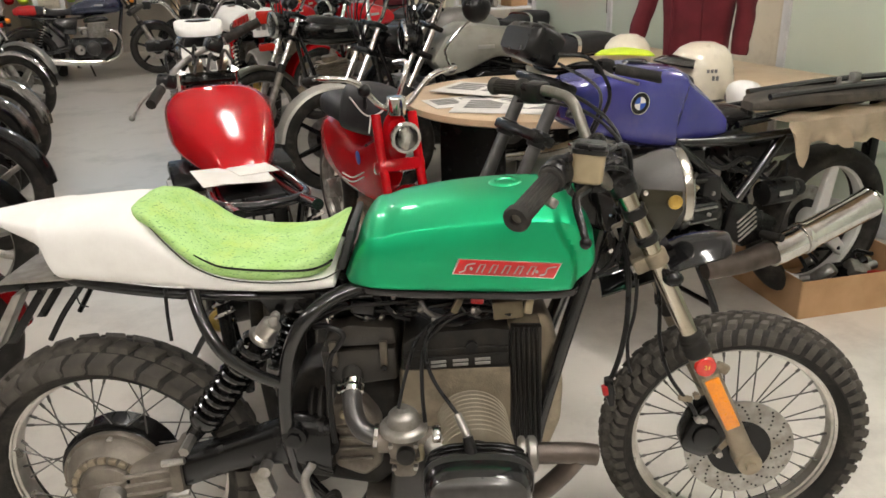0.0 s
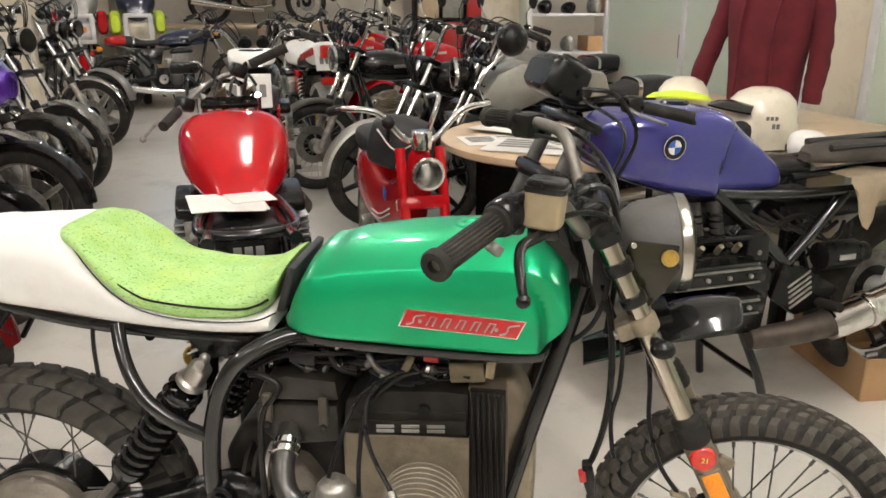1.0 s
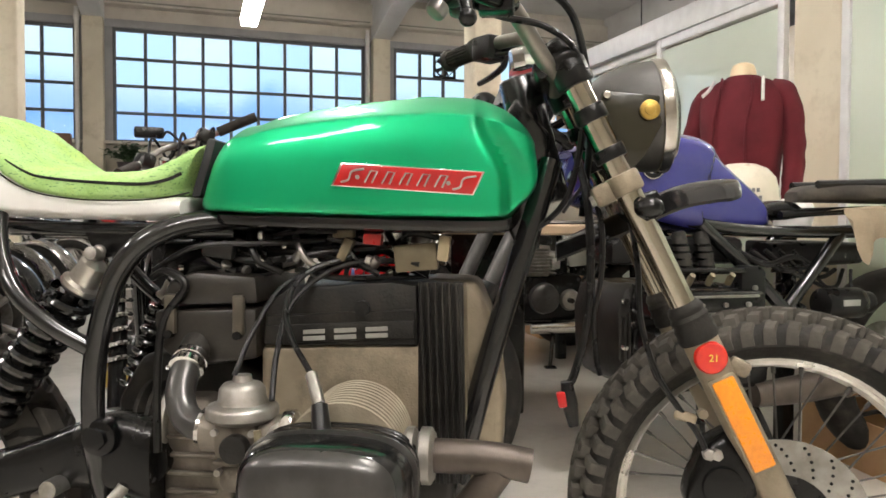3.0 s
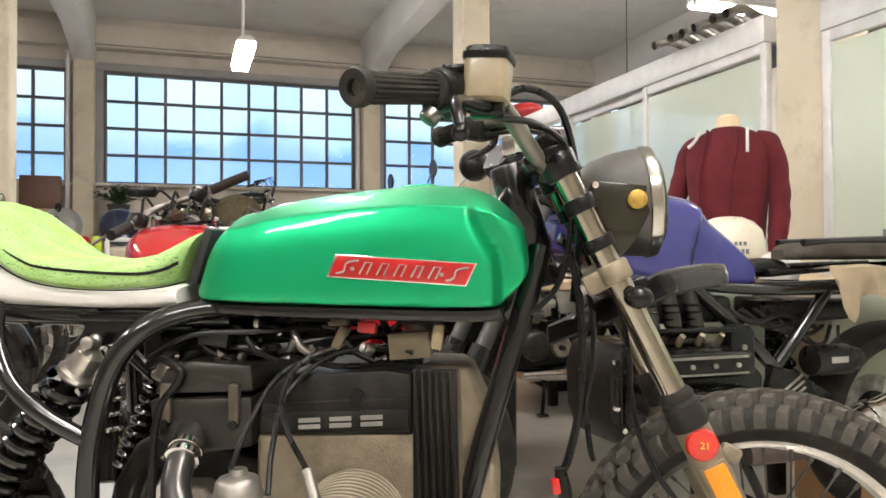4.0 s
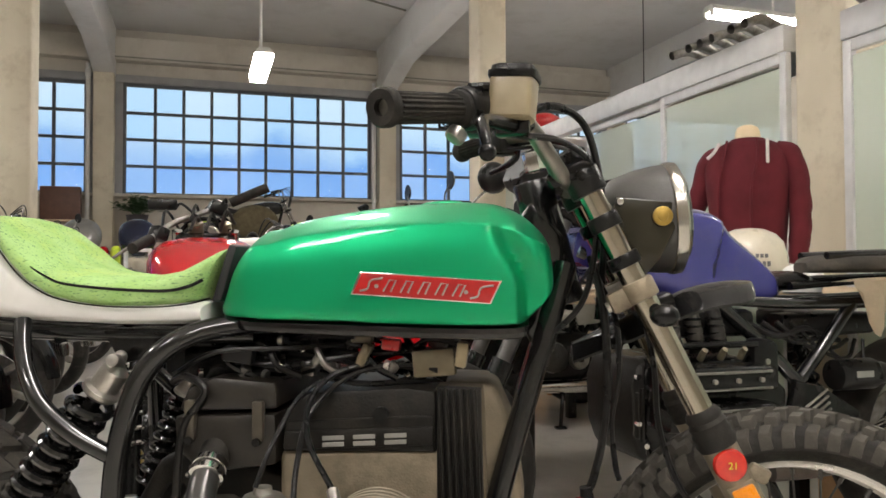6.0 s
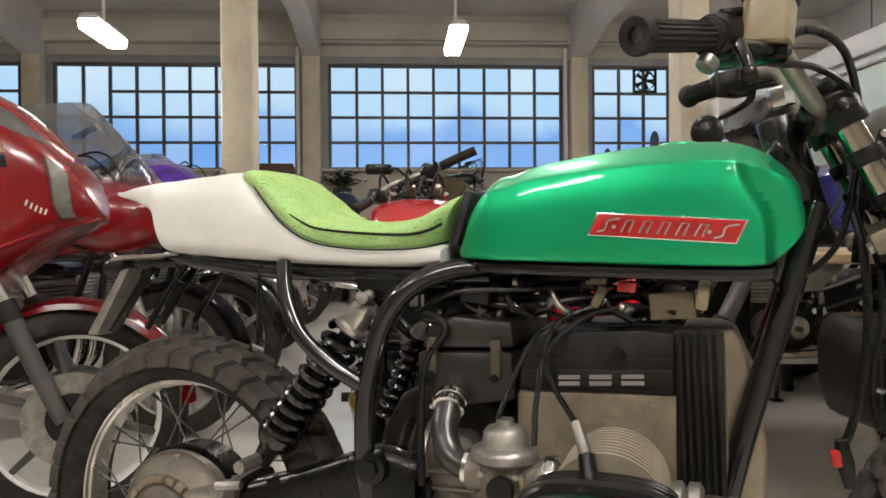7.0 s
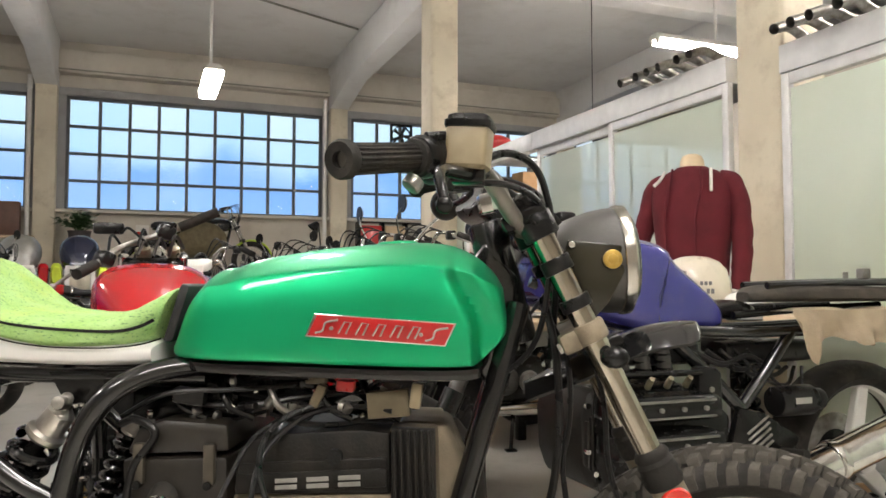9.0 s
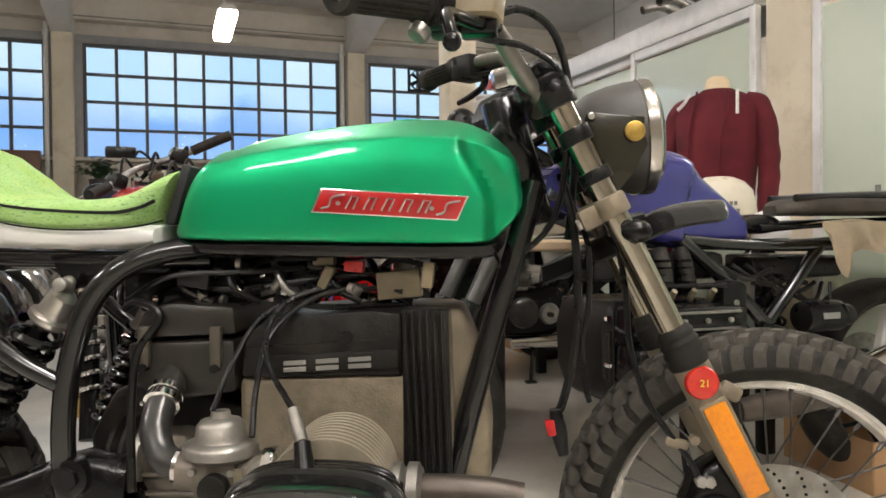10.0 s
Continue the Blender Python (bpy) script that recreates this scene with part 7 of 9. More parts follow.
part("grip", tube([(0.445, -0.055, 1.093), (0.437, -0.12, 1.123), (0.426, -0.185, 1.151)], 0.0175, 14), "rubber", rbar)
part("grip", tube([(0.19, 0.25, 0.922), (0.24, 0.228, 0.938), (0.29, 0.205, 0.955)], 0.0175, 14), "rubber", rbar)
part("switch_block", box(0.07, 0.06, 0.05, (0.445, -0.01, 1.075), 0.012, 2, (20, 0, 10)), "plastic", rbar)
part("switch_block", box(0.06, 0.05, 0.05, (0.325, 0.18, 0.975), 0.012, 2, (20, 0, 40)), "plastic", rbar)
part("lever", tube([(0.335, 0.20, 0.965), (0.28, 0.27, 0.925), (0.19, 0.315, 0.885)], (0.007, 0.005), 8), "alu", rbar)
part("lever_ball", ball(0.011, (0.188, 0.316, 0.884), 12), "alu", rbar)
part("instrument", rod((0.46, 0.06, 0.985), (0.44, 0.065, 1.02), 0.026, 20, 0.004), "oldbracket", rbar)
part("instrument", rod((0.46, -0.04, 0.985), (0.44, -0.035, 1.02), 0.022, 20, 0.004), "oldbracket", rbar)
for k in range(3):
    part("bracket", tube([(0.36 + 0.03 * k, 0.08 - 0.05 * k, 0.99), (0.40, 0.06 - 0.05 * k, 1.04 + 0.01 * k), (0.46, 0.05 - 0.06 * k, 1.02)], 0.006, 8), "darksteel", rbar)
for k in range(3):
    part("cable", tube([(0.32 + 0.05 * k, 0.17 - 0.09 * k, 0.98 + 0.04 * k), (0.42, 0.16 - 0.10 * k, 1.06 + 0.02 * k), (0.50, 0.10 - 0.06 * k, 0.96), (0.48, 0.04, 0.84)], 0.005, 6), "plastic", rbar)
rmr = group_part("mirror", rt, "small oblong mirror on a bent stem")
part("stem", tube([(0.38, 0.03, 1.04), (0.42, 0.08, 1.085), (0.45, 0.10, 1.075)], 0.005, 6), "plastic", rmr)
part("shell", box(0.02, 0.10, 0.04, (0.455, 0.145, 1.085), 0.009, 2, (0, 0, 8)), "plastic", rmr)
part("muffler", tube([(-0.05, 0.16, 0.24), (-0.25, 0.17, 0.30), (-0.40, 0.165, 0.37), (-0.55, 0.16, 0.43)], (0.024, 0.032), 16), "satin", rt, "short black silencer")
part("muffler_end", moved(lathe([(0.0, -0.002), (0.010, -0.002), (0.012, 0.004), (0.030, 0.004), (0.033, -0.006)], 24, "z"), along((-0.552, 0.16, 0.431), (-0.70, 0.155, 0.49))), "brass", rt, "brass-coloured end cap")
part("seat_loop", tube([(-0.2, -0.1, 0.75), (-0.42, -0.125, 0.752), (-0.55, -0.11, 0.757), (-0.60, 0.0, 0.76), (-0.55, 0.11, 0.757), (-0.42, 0.125, 0.752), (-0.2, 0.1, 0.75)], 0.014, 10), "black", rt, "bent black seat loop")
part("battery_box", box(0.20, 0.18, 0.16, (-0.32, 0, 0.655), 0.012), "plastic", rt)
part("white_mark", joined(*[box(0.003, 0.022, 0.03, (-0.421, y, 0.66), 0.001) for y in (-0.03, 0.0, 0.03)]), "silver", rt)
for k, (x, y, w, h, r) in enumerate(((-0.60, 0.74, 0.21, 0.16, 14), (-0.555, 0.705, 0.15, 0.11, 4), (-0.545, 0.775, 0.13, 0.09, 24))):
    sheet = thing("paper_sheet", "loose white sheet of paper lying on the seat frame", "paper", pose(x, y, 0.772 + 0.004 * k, 4, 3, 17 + r), "papers on the frame")
    part("sheet", box(w, h, 0.0015, (0, 0, 0), 0), "paper", sheet)

# ---------------------------------------------------------------- red moped with black saddle bag
mp = thing("moped", "small red moped with round chrome headlight and black bag", "moped", pose(-0.13, 1.40, 0, 0, 0, -66))
wheel(mp, "front_wheel", 0.10, 0.26, "spoke", False, 0.07)
wheel(mp, "rear_wheel", -1.0, 0.26, "spoke", False, 0.07)
for s in (-1, 1):
    part("fork_leg", tube([(-0.09, s * 0.075, 0.80), (-0.02, s * 0.075, 0.58), (0.10, s * 0.07, 0.26)], 0.019, 12), "red", mp, "red pressed fork leg")
part("fork_crown", box(0.09, 0.19, 0.05, (-0.055, 0, 0.60), 0.012, 2, (0, -20, 0)), "red", mp)
part("fork_shroud", body([(-0.12, 0.03, 0.62, 0.78), (-0.09, 0.05, 0.60, 0.80), (-0.06, 0.04, 0.62, 0.78)], 3, 20), "red", mp)
part("front_fender", moved(fender_bm(0.285, 10, 170, 0.05), pose(0.10, 0, 0.26)), "red", mp)
lamp = group_part("headlight", mp, "round chrome headlight", pose(0.015, 0, 0.19) @ Matrix.Diagonal((0.74, 0.74, 0.74, 1)))
part("shell", moved(lathe([(0.02, -0.09), (0.05, -0.07), (0.072, -0.02), (0.076, 0.02)], 28, "x"), pose(0.0, 0, 0.725)), "chrome", lamp)
part("rim", moved(lathe([(0.076, 0.016), (0.082, 0.024), (0.078, 0.036), (0.07, 0.036)], 28, "x"), pose(0.0, 0, 0.725)), "chrome", lamp)
part("lens", moved(lathe([(0.072, 0.032), (0.05, 0.045), (0.0, 0.052)], 28, "x"), pose(0.0, 0, 0.725)), "lens", lamp, "clear ribbed lens")
part("bowl", moved(lathe([(0.07, 0.026), (0.05, 0.012), (0.0, 0.002)], 24, "x"), pose(0.0, 0, 0.725)), "chrome", lamp)
part("speedometer", moved(lathe([(0.0, 0.05), (0.034, 0.048), (0.038, 0.04), (0.036, -0.02)], 24, "z"), pose(-0.06, 0, 0.82)), "chrome", mp, "chrome speedometer pod")
part("handlebar", tube([(-0.20, -0.30, 0.93), (-0.10, -0.26, 0.95), (-0.07, -0.15, 0.93), (-0.08, -0.05, 0.83), (-0.08, 0.05, 0.83), (-0.07, 0.15, 0.93), (-0.10, 0.26, 0.95), (-0.20, 0.30, 0.93)], 0.011, 10), "chrome", mp, "high chrome handlebar")
for s in (-1, 1):
    part("grip", rod((-0.22, s * 0.305, 0.925), (-0.12, s * 0.268, 0.948), 0.017, 14, 0.003), "rubber", mp)
part("horn_knob", joined(rod((-0.07, -0.12, 0.83), (-0.07, -0.12, 0.88), 0.007, 8), ball(0.026, (-0.07, -0.12, 0.90), 14)), "plastic", mp)
part("body_shell", body([(-1.05, 0.05, 0.45, 0.60), (-0.9, 0.09, 0.40, 0.66), (-0.65, 0.10, 0.38, 0.66), (-0.4, 0.085, 0.38, 0.62), (-0.24, 0.06, 0.40, 0.68), (-0.12, 0.04, 0.5, 0.76)], 3, 24), "red", mp, "red pressed steel body")
part("blue_sticker", moved(ball(0.03, (0, 0, 0), 14, (1, 0.12, 1)), pose(-0.34, -0.082, 0.575, 0, 0, 0)), "blue", mp)
part("white_stripe", joined(*[tube([(-0.30, -0.073, 0.52 - 0.02 * k), (-0.42, -0.089, 0.47 - 0.02 * k), (-0.55, -0.096, 0.46 - 0.02 * k)], 0.003, 6) for k in range(2)]), "paper", mp)
part("engine", joined(box(0.16, 0.14, 0.14, (-0.40, 0, 0.30), 0.03), *[box(0.13, 0.15, 0.006, (-0.28, 0, 0.30 + 0.016 * k), 0.002, 1) for k in range(7)]), "case", mp)
part("saddle", body([(-0.86, 0.07, 0.70, 0.75), (-0.8, 0.11, 0.685, 0.79), (-0.66, 0.12, 0.68, 0.80), (-0.5, 0.10, 0.68, 0.78), (-0.44, 0.05, 0.70, 0.75)], 3, 24), "seatvinyl", mp)
bag = group_part("bag", mp, "black leather bag with pale piping")
part("pouch", moved(body([(-0.15, 0.09, -0.08, 0.06), (-0.12, 0.12, -0.11, 0.10), (0.0, 0.13, -0.13, 0.12), (0.11, 0.12, -0.12, 0.10), (0.15, 0.08, -0.08, 0.06)], 3.2, 24), pose(-0.36, 0.0, 0.775, 0, 10, 70) @ Matrix.Diagonal((0.86, 0.86, 0.86, 1))), "seatvinyl", bag)
part("piping", moved(joined(tube([(-0.11, -0.125, 0.06), (-0.03, -0.137, -0.01), (0.03, -0.135, 0.0), (0.10, -0.122, 0.07)], 0.004, 6), tube([(0.0, -0.136, -0.01), (0.0, -0.12, -0.10)], 0.004, 6)), pose(-0.36, 0.0, 0.775, 0, 10, 70) @ Matrix.Diagonal((0.86, 0.86, 0.86, 1))), "paper", bag)
part("grab_rail", tube([(-0.24, 0.06, 0.80), (-0.22, 0.10, 0.92), (-0.26, 0.12, 0.965), (-0.34, 0.10, 0.955)], 0.010, 10), "chrome", mp, "bent chrome rail")
mr = group_part("mirror", mp, "round black mirror on a bent chrome stem")
part("stem", tube([(-0.09, 0.25, 0.945), (-0.08, 0.22, 1.02), (-0.05, 0.26, 1.09), (-0.03, 0.30, 1.13)], 0.006, 8), "chrome", mr)
part("shell", ball(0.058, (-0.02, 0.325, 1.178), 22, (0.72, 1, 1)), "plastic", mr, "round black mirror shell")

# ---------------------------------------------------------------- violet-blue machine to the right
pb = thing("naked_motorcycle", "half-built motorcycle with violet-blue tank and black frame", "motorcycle", pose(0.713, 1.112, 0, 0, 0, 204))
wheel(pb, "rear_wheel", -0.88, 0.32, "white", 1, 0.14, 0)
wheel(pb, "front_wheel", 0.76, 0.315, "cast", 1, 0.11, 6)
tk = group_part("fuel_tank", pb, "angular violet-blue fuel tank")
vt = body([(-0.285, 0.095, 0.770, 0.800), (-0.262, 0.118, 0.762, 0.838), (-0.19, 0.135, 0.752, 0.905), (-0.11, 0.146, 0.745, 0.965), (-0.05, 0.151, 0.745, 1.005), (0.0, 0.152, 0.75, 1.02), (0.10, 0.153, 0.77, 1.026), (0.20, 0.152, 0.80, 1.02), (0.27, 0.135, 0.825, 1.005), (0.315, 0.10, 0.85, 0.975), (0.33, 0.05, 0.87, 0.95)], 4.6, 64, 5, 7)
for v in vt.verts:
    crease = -0.055 + 0.30 * max(0.0, 0.98 - v.co.z) - 0.5 * max(0.0, 0.82 - v.co.z)
    hollow = ease((crease - v.co.x) / 0.022) * ease((1.0 - v.co.z) / 0.06) * (1 - 0.5 * ease((-0.15 - v.co.x) / 0.12))
    v.co.y -= math.copysign(0.034 * hollow * ease((abs(v.co.y) - 0.06) / 0.05), v.co.y)
part("shell", vt, "purple", tk)
part("tank_cap", moved(lathe([(0.0, 0.008), (0.035, 0.007), (0.042, 0.0), (0.042, -0.01)], 28, "z"), pose(0.06, 0, 1.026)), "satin", tk)
rd = group_part("roundel", pb, "round badge in blue, white and black quarters", pose(0.150, 0.1595, 0.925, 2, 0, 180))
part("ring", lathe([(0.020, -0.0015), (0.033, -0.0015), (0.033, 0.002), (0.020, 0.002)], 32, "y", True), "plastic", rd)
part("edge", lathe([(0.0325, -0.002), (0.035, -0.002), (0.035, 0.002), (0.0325, 0.002)], 32, "y", True), "chrome", rd)
for k in range(4):
    pts = [(0, 0)] + [(0.0205 * math.cos(radians(90 * k + a)), 0.0205 * math.sin(radians(90 * k + a))) for a in range(0, 91, 15)]
    part("quarter", slab(pts, -0.002, 0.001, 0), "blue" if k % 2 else "paper", rd)
fr = group_part("frame", pb, "black tubular frame")
for s in (-1, 1):
    part("top_tube", tube([(0.34, s * 0.05, 0.90), (0.1, s * 0.11, 0.80), (-0.15, s * 0.125, 0.76), (-0.5, s * 0.125, 0.75), (-0.85, s * 0.11, 0.76)], 0.0165, 12), "black", fr)
    part("diagonal_tube", tube([(-0.02, s * 0.125, 0.775), (-0.18, s * 0.135, 0.64), (-0.30, s * 0.135, 0.53)], 0.0195, 14), "black", fr)
    part("diagonal_tube", tube([(-0.50, s * 0.125, 0.745), (-0.40, s * 0.135, 0.64), (-0.30, s * 0.135, 0.53)], 0.0185, 14), "black", fr)
    part("foot_plate", slab([(-0.27, 0.54), (-0.36, 0.52), (-0.50, 0.44), (-0.47, 0.38), (-0.34, 0.36), (-0.24, 0.43)], s * 0.135, s * 0.165, 0.012), "satin", fr)
    for k in range(5):
        part("plate_slat", box(0.09, 0.006, 0.006, (-0.35 + 0.004 * k, s * 0.168, 0.415 + 0.018 * k), 0.001, 1, (0, 32, 0)), "alu", fr)
    part("foot_peg", rod((-0.42, s * 0.16, 0.40), (-0.43, s * 0.25, 0.41), 0.015, 10), "rubber", fr)
en = group_part("engine", pb, "black flat-lying engine block with finned covers")
part("block", slab([(0.20, 0.61), (0.215, 0.42), (0.16, 0.32), (-0.22, 0.32), (-0.24, 0.52), (-0.12, 0.61)], -0.16, 0.17, 0.02, 2), "satin", en)
for z, hh, y in ((0.568, 0.034, 0.225), (0.475, 0.032, 0.235)):
    part("cam_cover", moved(body([(-0.135, 0.05, -hh * 0.7, hh * 0.7), (-0.115, 0.055, -hh, hh), (0.16, 0.055, -hh, hh), (0.18, 0.05, -hh * 0.7, hh * 0.7)], 5, 24), pose(0.03, y, z)), "satin", en, "long black cam cover")
    part("cover_edge", box(0.28, 0.010, 0.007, (0.05, y + 0.056, z + hh * 0.62), 0.003), "steel", en, "bare alloy edge")
    part("cover_edge", box(0.28, 0.010, 0.005, (0.05, y + 0.056, z - hh * 0.62), 0.002), "steel", en)
    for k in range(4):
        part("cover_bolt", rod((-0.055 + 0.07 * k, y + 0.05, z), (-0.055 + 0.07 * k, y + 0.064, z), 0.0065, 8), "alu", en)
for k in range(3):
    part("intake_rubber", tube([(-0.022 + 0.07 * k, 0.16, 0.625), (-0.022 + 0.07 * k, 0.15, 0.68), (-0.025 + 0.07 * k, 0.12, 0.745)], 0.021, 14), "rubber", en)
    for q in range(5):
        part("rubber_band", moved(lathe([(0.021, -0.004), (0.0245, -0.002), (0.0245, 0.002), (0.021, 0.004)], 16, "z"), pose(-0.022 + 0.07 * k, 0.157 - 0.005 * q, 0.640 + 0.019 * q)), "satin", en)
    part("injector_cap", joined(rod((-0.062 + 0.062 * k, 0.19, 0.612), (-0.062 + 0.062 * k, 0.205, 0.634), 0.009, 12, 0.002), rod((-0.062 + 0.062 * k, 0.205, 0.632), (-0.062 + 0.062 * k, 0.213, 0.64), 0.008, 8)), "brass_dull", en)
part("fuel_rail", rod((-0.12, 0.185, 0.648), (0.16, 0.185, 0.648), 0.009, 12), "satin", en)
part("side_box", slab([(-0.19, 0.545), (-0.19, 0.645), (-0.17, 0.66), (-0.12, 0.66), (-0.11, 0.645), (-0.11, 0.545)], 0.14, 0.19, 0.008, 2), "plastic", en)
part("side_box_bolt", rod((-0.15, 0.188, 0.60), (-0.15, 0.196, 0.60), 0.008, 8), "steel", en)
part("plenum", box(0.42, 0.13, 0.075, (0.04, 0.06, 0.70), 0.02), "plastic", en)
for k in range(5):
    part("housing_rib", box(0.008, 0.02, 0.2 - 0.02 * k, (0.175 + 0.013 * k, 0.152, 0.47), 0.003), "cover", en)
part("front_housing", slab([(0.19, 0.62), (0.225, 0.60), (0.245, 0.54), (0.24, 0.42), (0.215, 0.35), (0.18, 0.34)], -0.11, 0.15, 0.02, 2), "cover", en)
for k in range(4):
    part("housing_bolt", rod((0.205 + 0.022 * (k % 2), 0.15, 0.39 + 0.06 * k), (0.205 + 0.022 * (k % 2), 0.162, 0.39 + 0.06 * k), 0.008, 8), "chrome", en)
part("alternator", joined(rod((-0.56, 0.14, 0.545), (-0.42, 0.14, 0.545), 0.045, 20, 0.006), rod((-0.60, 0.14, 0.545), (-0.56, 0.14, 0.545), 0.032, 18, 0.004)), "plastic", en)
part("alternator_mark", box(0.06, 0.004, 0.018, (-0.49, 0.185, 0.55), 0.001), "silver", en)
for k in range(5):
    part("hose", tube([(-0.15 - 0.05 * k, 0.11, 0.70), (-0.24 - 0.05 * k, 0.13, 0.66 - 0.015 * k), (-0.34 - 0.05 * k, 0.12, 0.68 - 0.03 * k), (-0.45 - 0.03 * k, 0.1, 0.64)], 0.009 - 0.001 * k, 8), "plastic", en)
part("air_tube", body([(-0.62, 0.04, 0.655, 0.72), (-0.45, 0.05, 0.65, 0.725), (-0.28, 0.045, 0.655, 0.72)], 3, 18, y=0.06), "plastic", en)
for s in (-1, 1):
    leg = group_part("fork_leg", pb, "dark fork leg")
    part("stanchion", rod((0.40, s * 0.10, 0.99), (0.60, s * 0.10, 0.58), 0.021, 16), "darksteel", leg)
    part("slider", tube([(0.58, s * 0.10, 0.62), (0.66, s * 0.10, 0.46), (0.76, s * 0.10, 0.315)], (0.03, 0.026), 14), "satin", leg)
    part("clamp", rod((0.462, s * 0.10, 0.862), (0.485, s * 0.10, 0.815), 0.03, 16, 0.004), "plastic", leg)
part("fork_yoke", joined(box(0.08, 0.26, 0.03, (0.395, 0, 0.99), 0.01, 2, (0, -26, 0)), box(0.08, 0.26, 0.035, (0.47, 0, 0.84), 0.01, 2, (0, -26, 0))), "satin", pb)
part("handlebar", tube([(0.21, -0.285, 1.03), (0.31, -0.215, 1.055), (0.36, -0.14, 1.055), (0.385, -0.06, 1.03), (0.385, 0.06, 1.03), (0.36, 0.14, 1.055), (0.31, 0.215, 1.055), (0.21, 0.285, 1.03)], 0.0115, 10), "satin", pb)
for s in (-1, 1):
    part("grip", tube([(0.195, s * 0.295, 1.026), (0.20, s * 0.291, 1.028), (0.295, s * 0.225, 1.05)], (0.0175, 0.0155), 16), "rubber", pb, "ribbed black grip")
    part("control_block", box(0.05, 0.05, 0.045, (0.32, s * 0.205, 1.055), 0.012), "plastic", pb)
    part("lever", tube([(0.33, s * 0.20, 1.055), (0.335, s * 0.25, 1.04), (0.29, s * 0.33, 1.02)], (0.006, 0.0045), 8), "steel", pb)
part("clock_pod", body([(-0.06, 0.075, -0.035, 0.035), (-0.05, 0.09, -0.05, 0.055), (0.03, 0.095, -0.05, 0.06), (0.06, 0.08, -0.035, 0.035)], 6, 24), "plastic", pb, "square black instrument pod", m=pose(0.435, -0.02, 1.105, 0, -24, 0))
part("clock_mark", box(0.05, 0.03, 0.002, (0.412, 0.03, 1.165), 0.0005, 1, (0, -24, 10)), "silver", pb)
part("pod_cable", tube([(0.42, 0.12, 1.09), (0.37, 0.21, 1.08), (0.32, 0.24, 0.98), (0.34, 0.19, 0.86)], 0.006, 8), "plastic", pb)
part("pod_cable", tube([(0.41, 0.10, 1.06), (0.36, 0.24, 1.0), (0.38, 0.25, 0.9), (0.42, 0.18, 0.8)], 0.005, 8), "plastic", pb)
part("exhaust_box", tube([(-0.18, 0.16, 0.30), (-0.32, 0.185, 0.315), (-0.45, 0.20, 0.34)], (0.034, 0.046), 16), "brown_pipe", pb, "browned exhaust collector")
part("muffler", tube([(-0.44, 0.20, 0.335), (-0.50, 0.205, 0.35), (-0.66, 0.215, 0.40), (-0.86, 0.22, 0.46), (-0.88, 0.22, 0.467)], (0.052, 0.058), 24), "chrome", pb, "brushed steel silencer")
part("muffler_band", rod((-0.56, 0.21, 0.37), (-0.585, 0.211, 0.378), 0.0605, 24, 0.002), "chrome", pb)
part("swingarm", body([(-0.9, 0.045, 0.27, 0.36), (-0.5, 0.05, 0.31, 0.40), (-0.25, 0.055, 0.34, 0.46)], 4, 18, y=-0.13), "satin", pb)
part("shock_absorber", joined(coil((-0.5, -0.14, 0.70), (-0.62, -0.14, 0.42), 0.03, 0.006, 7, 5, 10), rod((-0.5, -0.14, 0.72), (-0.64, -0.14, 0.38), 0.015, 10)), "satin", pb)
part("centre_stand", joined(*[tube([(-0.20, s * 0.10, 0.30), (-0.24, s * 0.16, 0.15), (-0.27, s * 0.18, 0.01)], 0.014, 10) for s in (-1, 1)], tube([(-0.24, -0.16, 0.15), (-0.24, 0.16, 0.15)], 0.010, 8)), "black", pb)
for s in (-1, 1):
    part("seat_rail", tube([(-0.30, s * 0.11, 0.80), (-0.55, s * 0.11, 0.815), (-0.9, s * 0.10, 0.825)], 0.012, 10), "satin", pb)
part("seat_hinge", body([(-0.42, 0.07, 0.79, 0.83), (-0.36, 0.10, 0.785, 0.845), (-0.28, 0.08, 0.79, 0.83)], 3, 20), "satin", pb)
part("fuse_tray", box(0.16, 0.18, 0.05, (-0.42, 0, 0.70), 0.01), "plastic", pb)

# loose seat pan and cloth on the tail of that machine
pan = thing("seat_pan", "dusty black motorcycle seat pan lying on a frame", "seat pan", pose(1.40, 1.31, 0.838, 0, 0, 20))
part("pan", body([(-0.34, 0.03, 0.0, 0.03), (-0.28, 0.07, 0.0, 0.05), (-0.1, 0.09, 0.0, 0.055), (0.25, 0.10, 0.0, 0.045), (0.62, 0.09, 0.0, 0.05)], 4, 20), "dusty", pan, "dusty black pan")
for y in (-0.06, 0.05):
    part("rail", tube([(-0.3, y, 0.05), (0.1, y * 1.2, 0.062), (0.6, y * 1.2, 0.058)], 0.012, 8), "black", pan)
cl = thing("clamp", "small black metal clamp on the seat pan", "clamp", pose(1.47, 1.29, 0.905, 0, 0, 20))
part("jaw", joined(box(0.10, 0.03, 0.012, (0, 0, 0.0), 0.003), box(0.03, 0.03, 0.035, (0.02, 0, 0.02), 0.004), rod((-0.05, 0, 0.0), (-0.05, 0, 0.025), 0.008, 8)), "steel", cl)


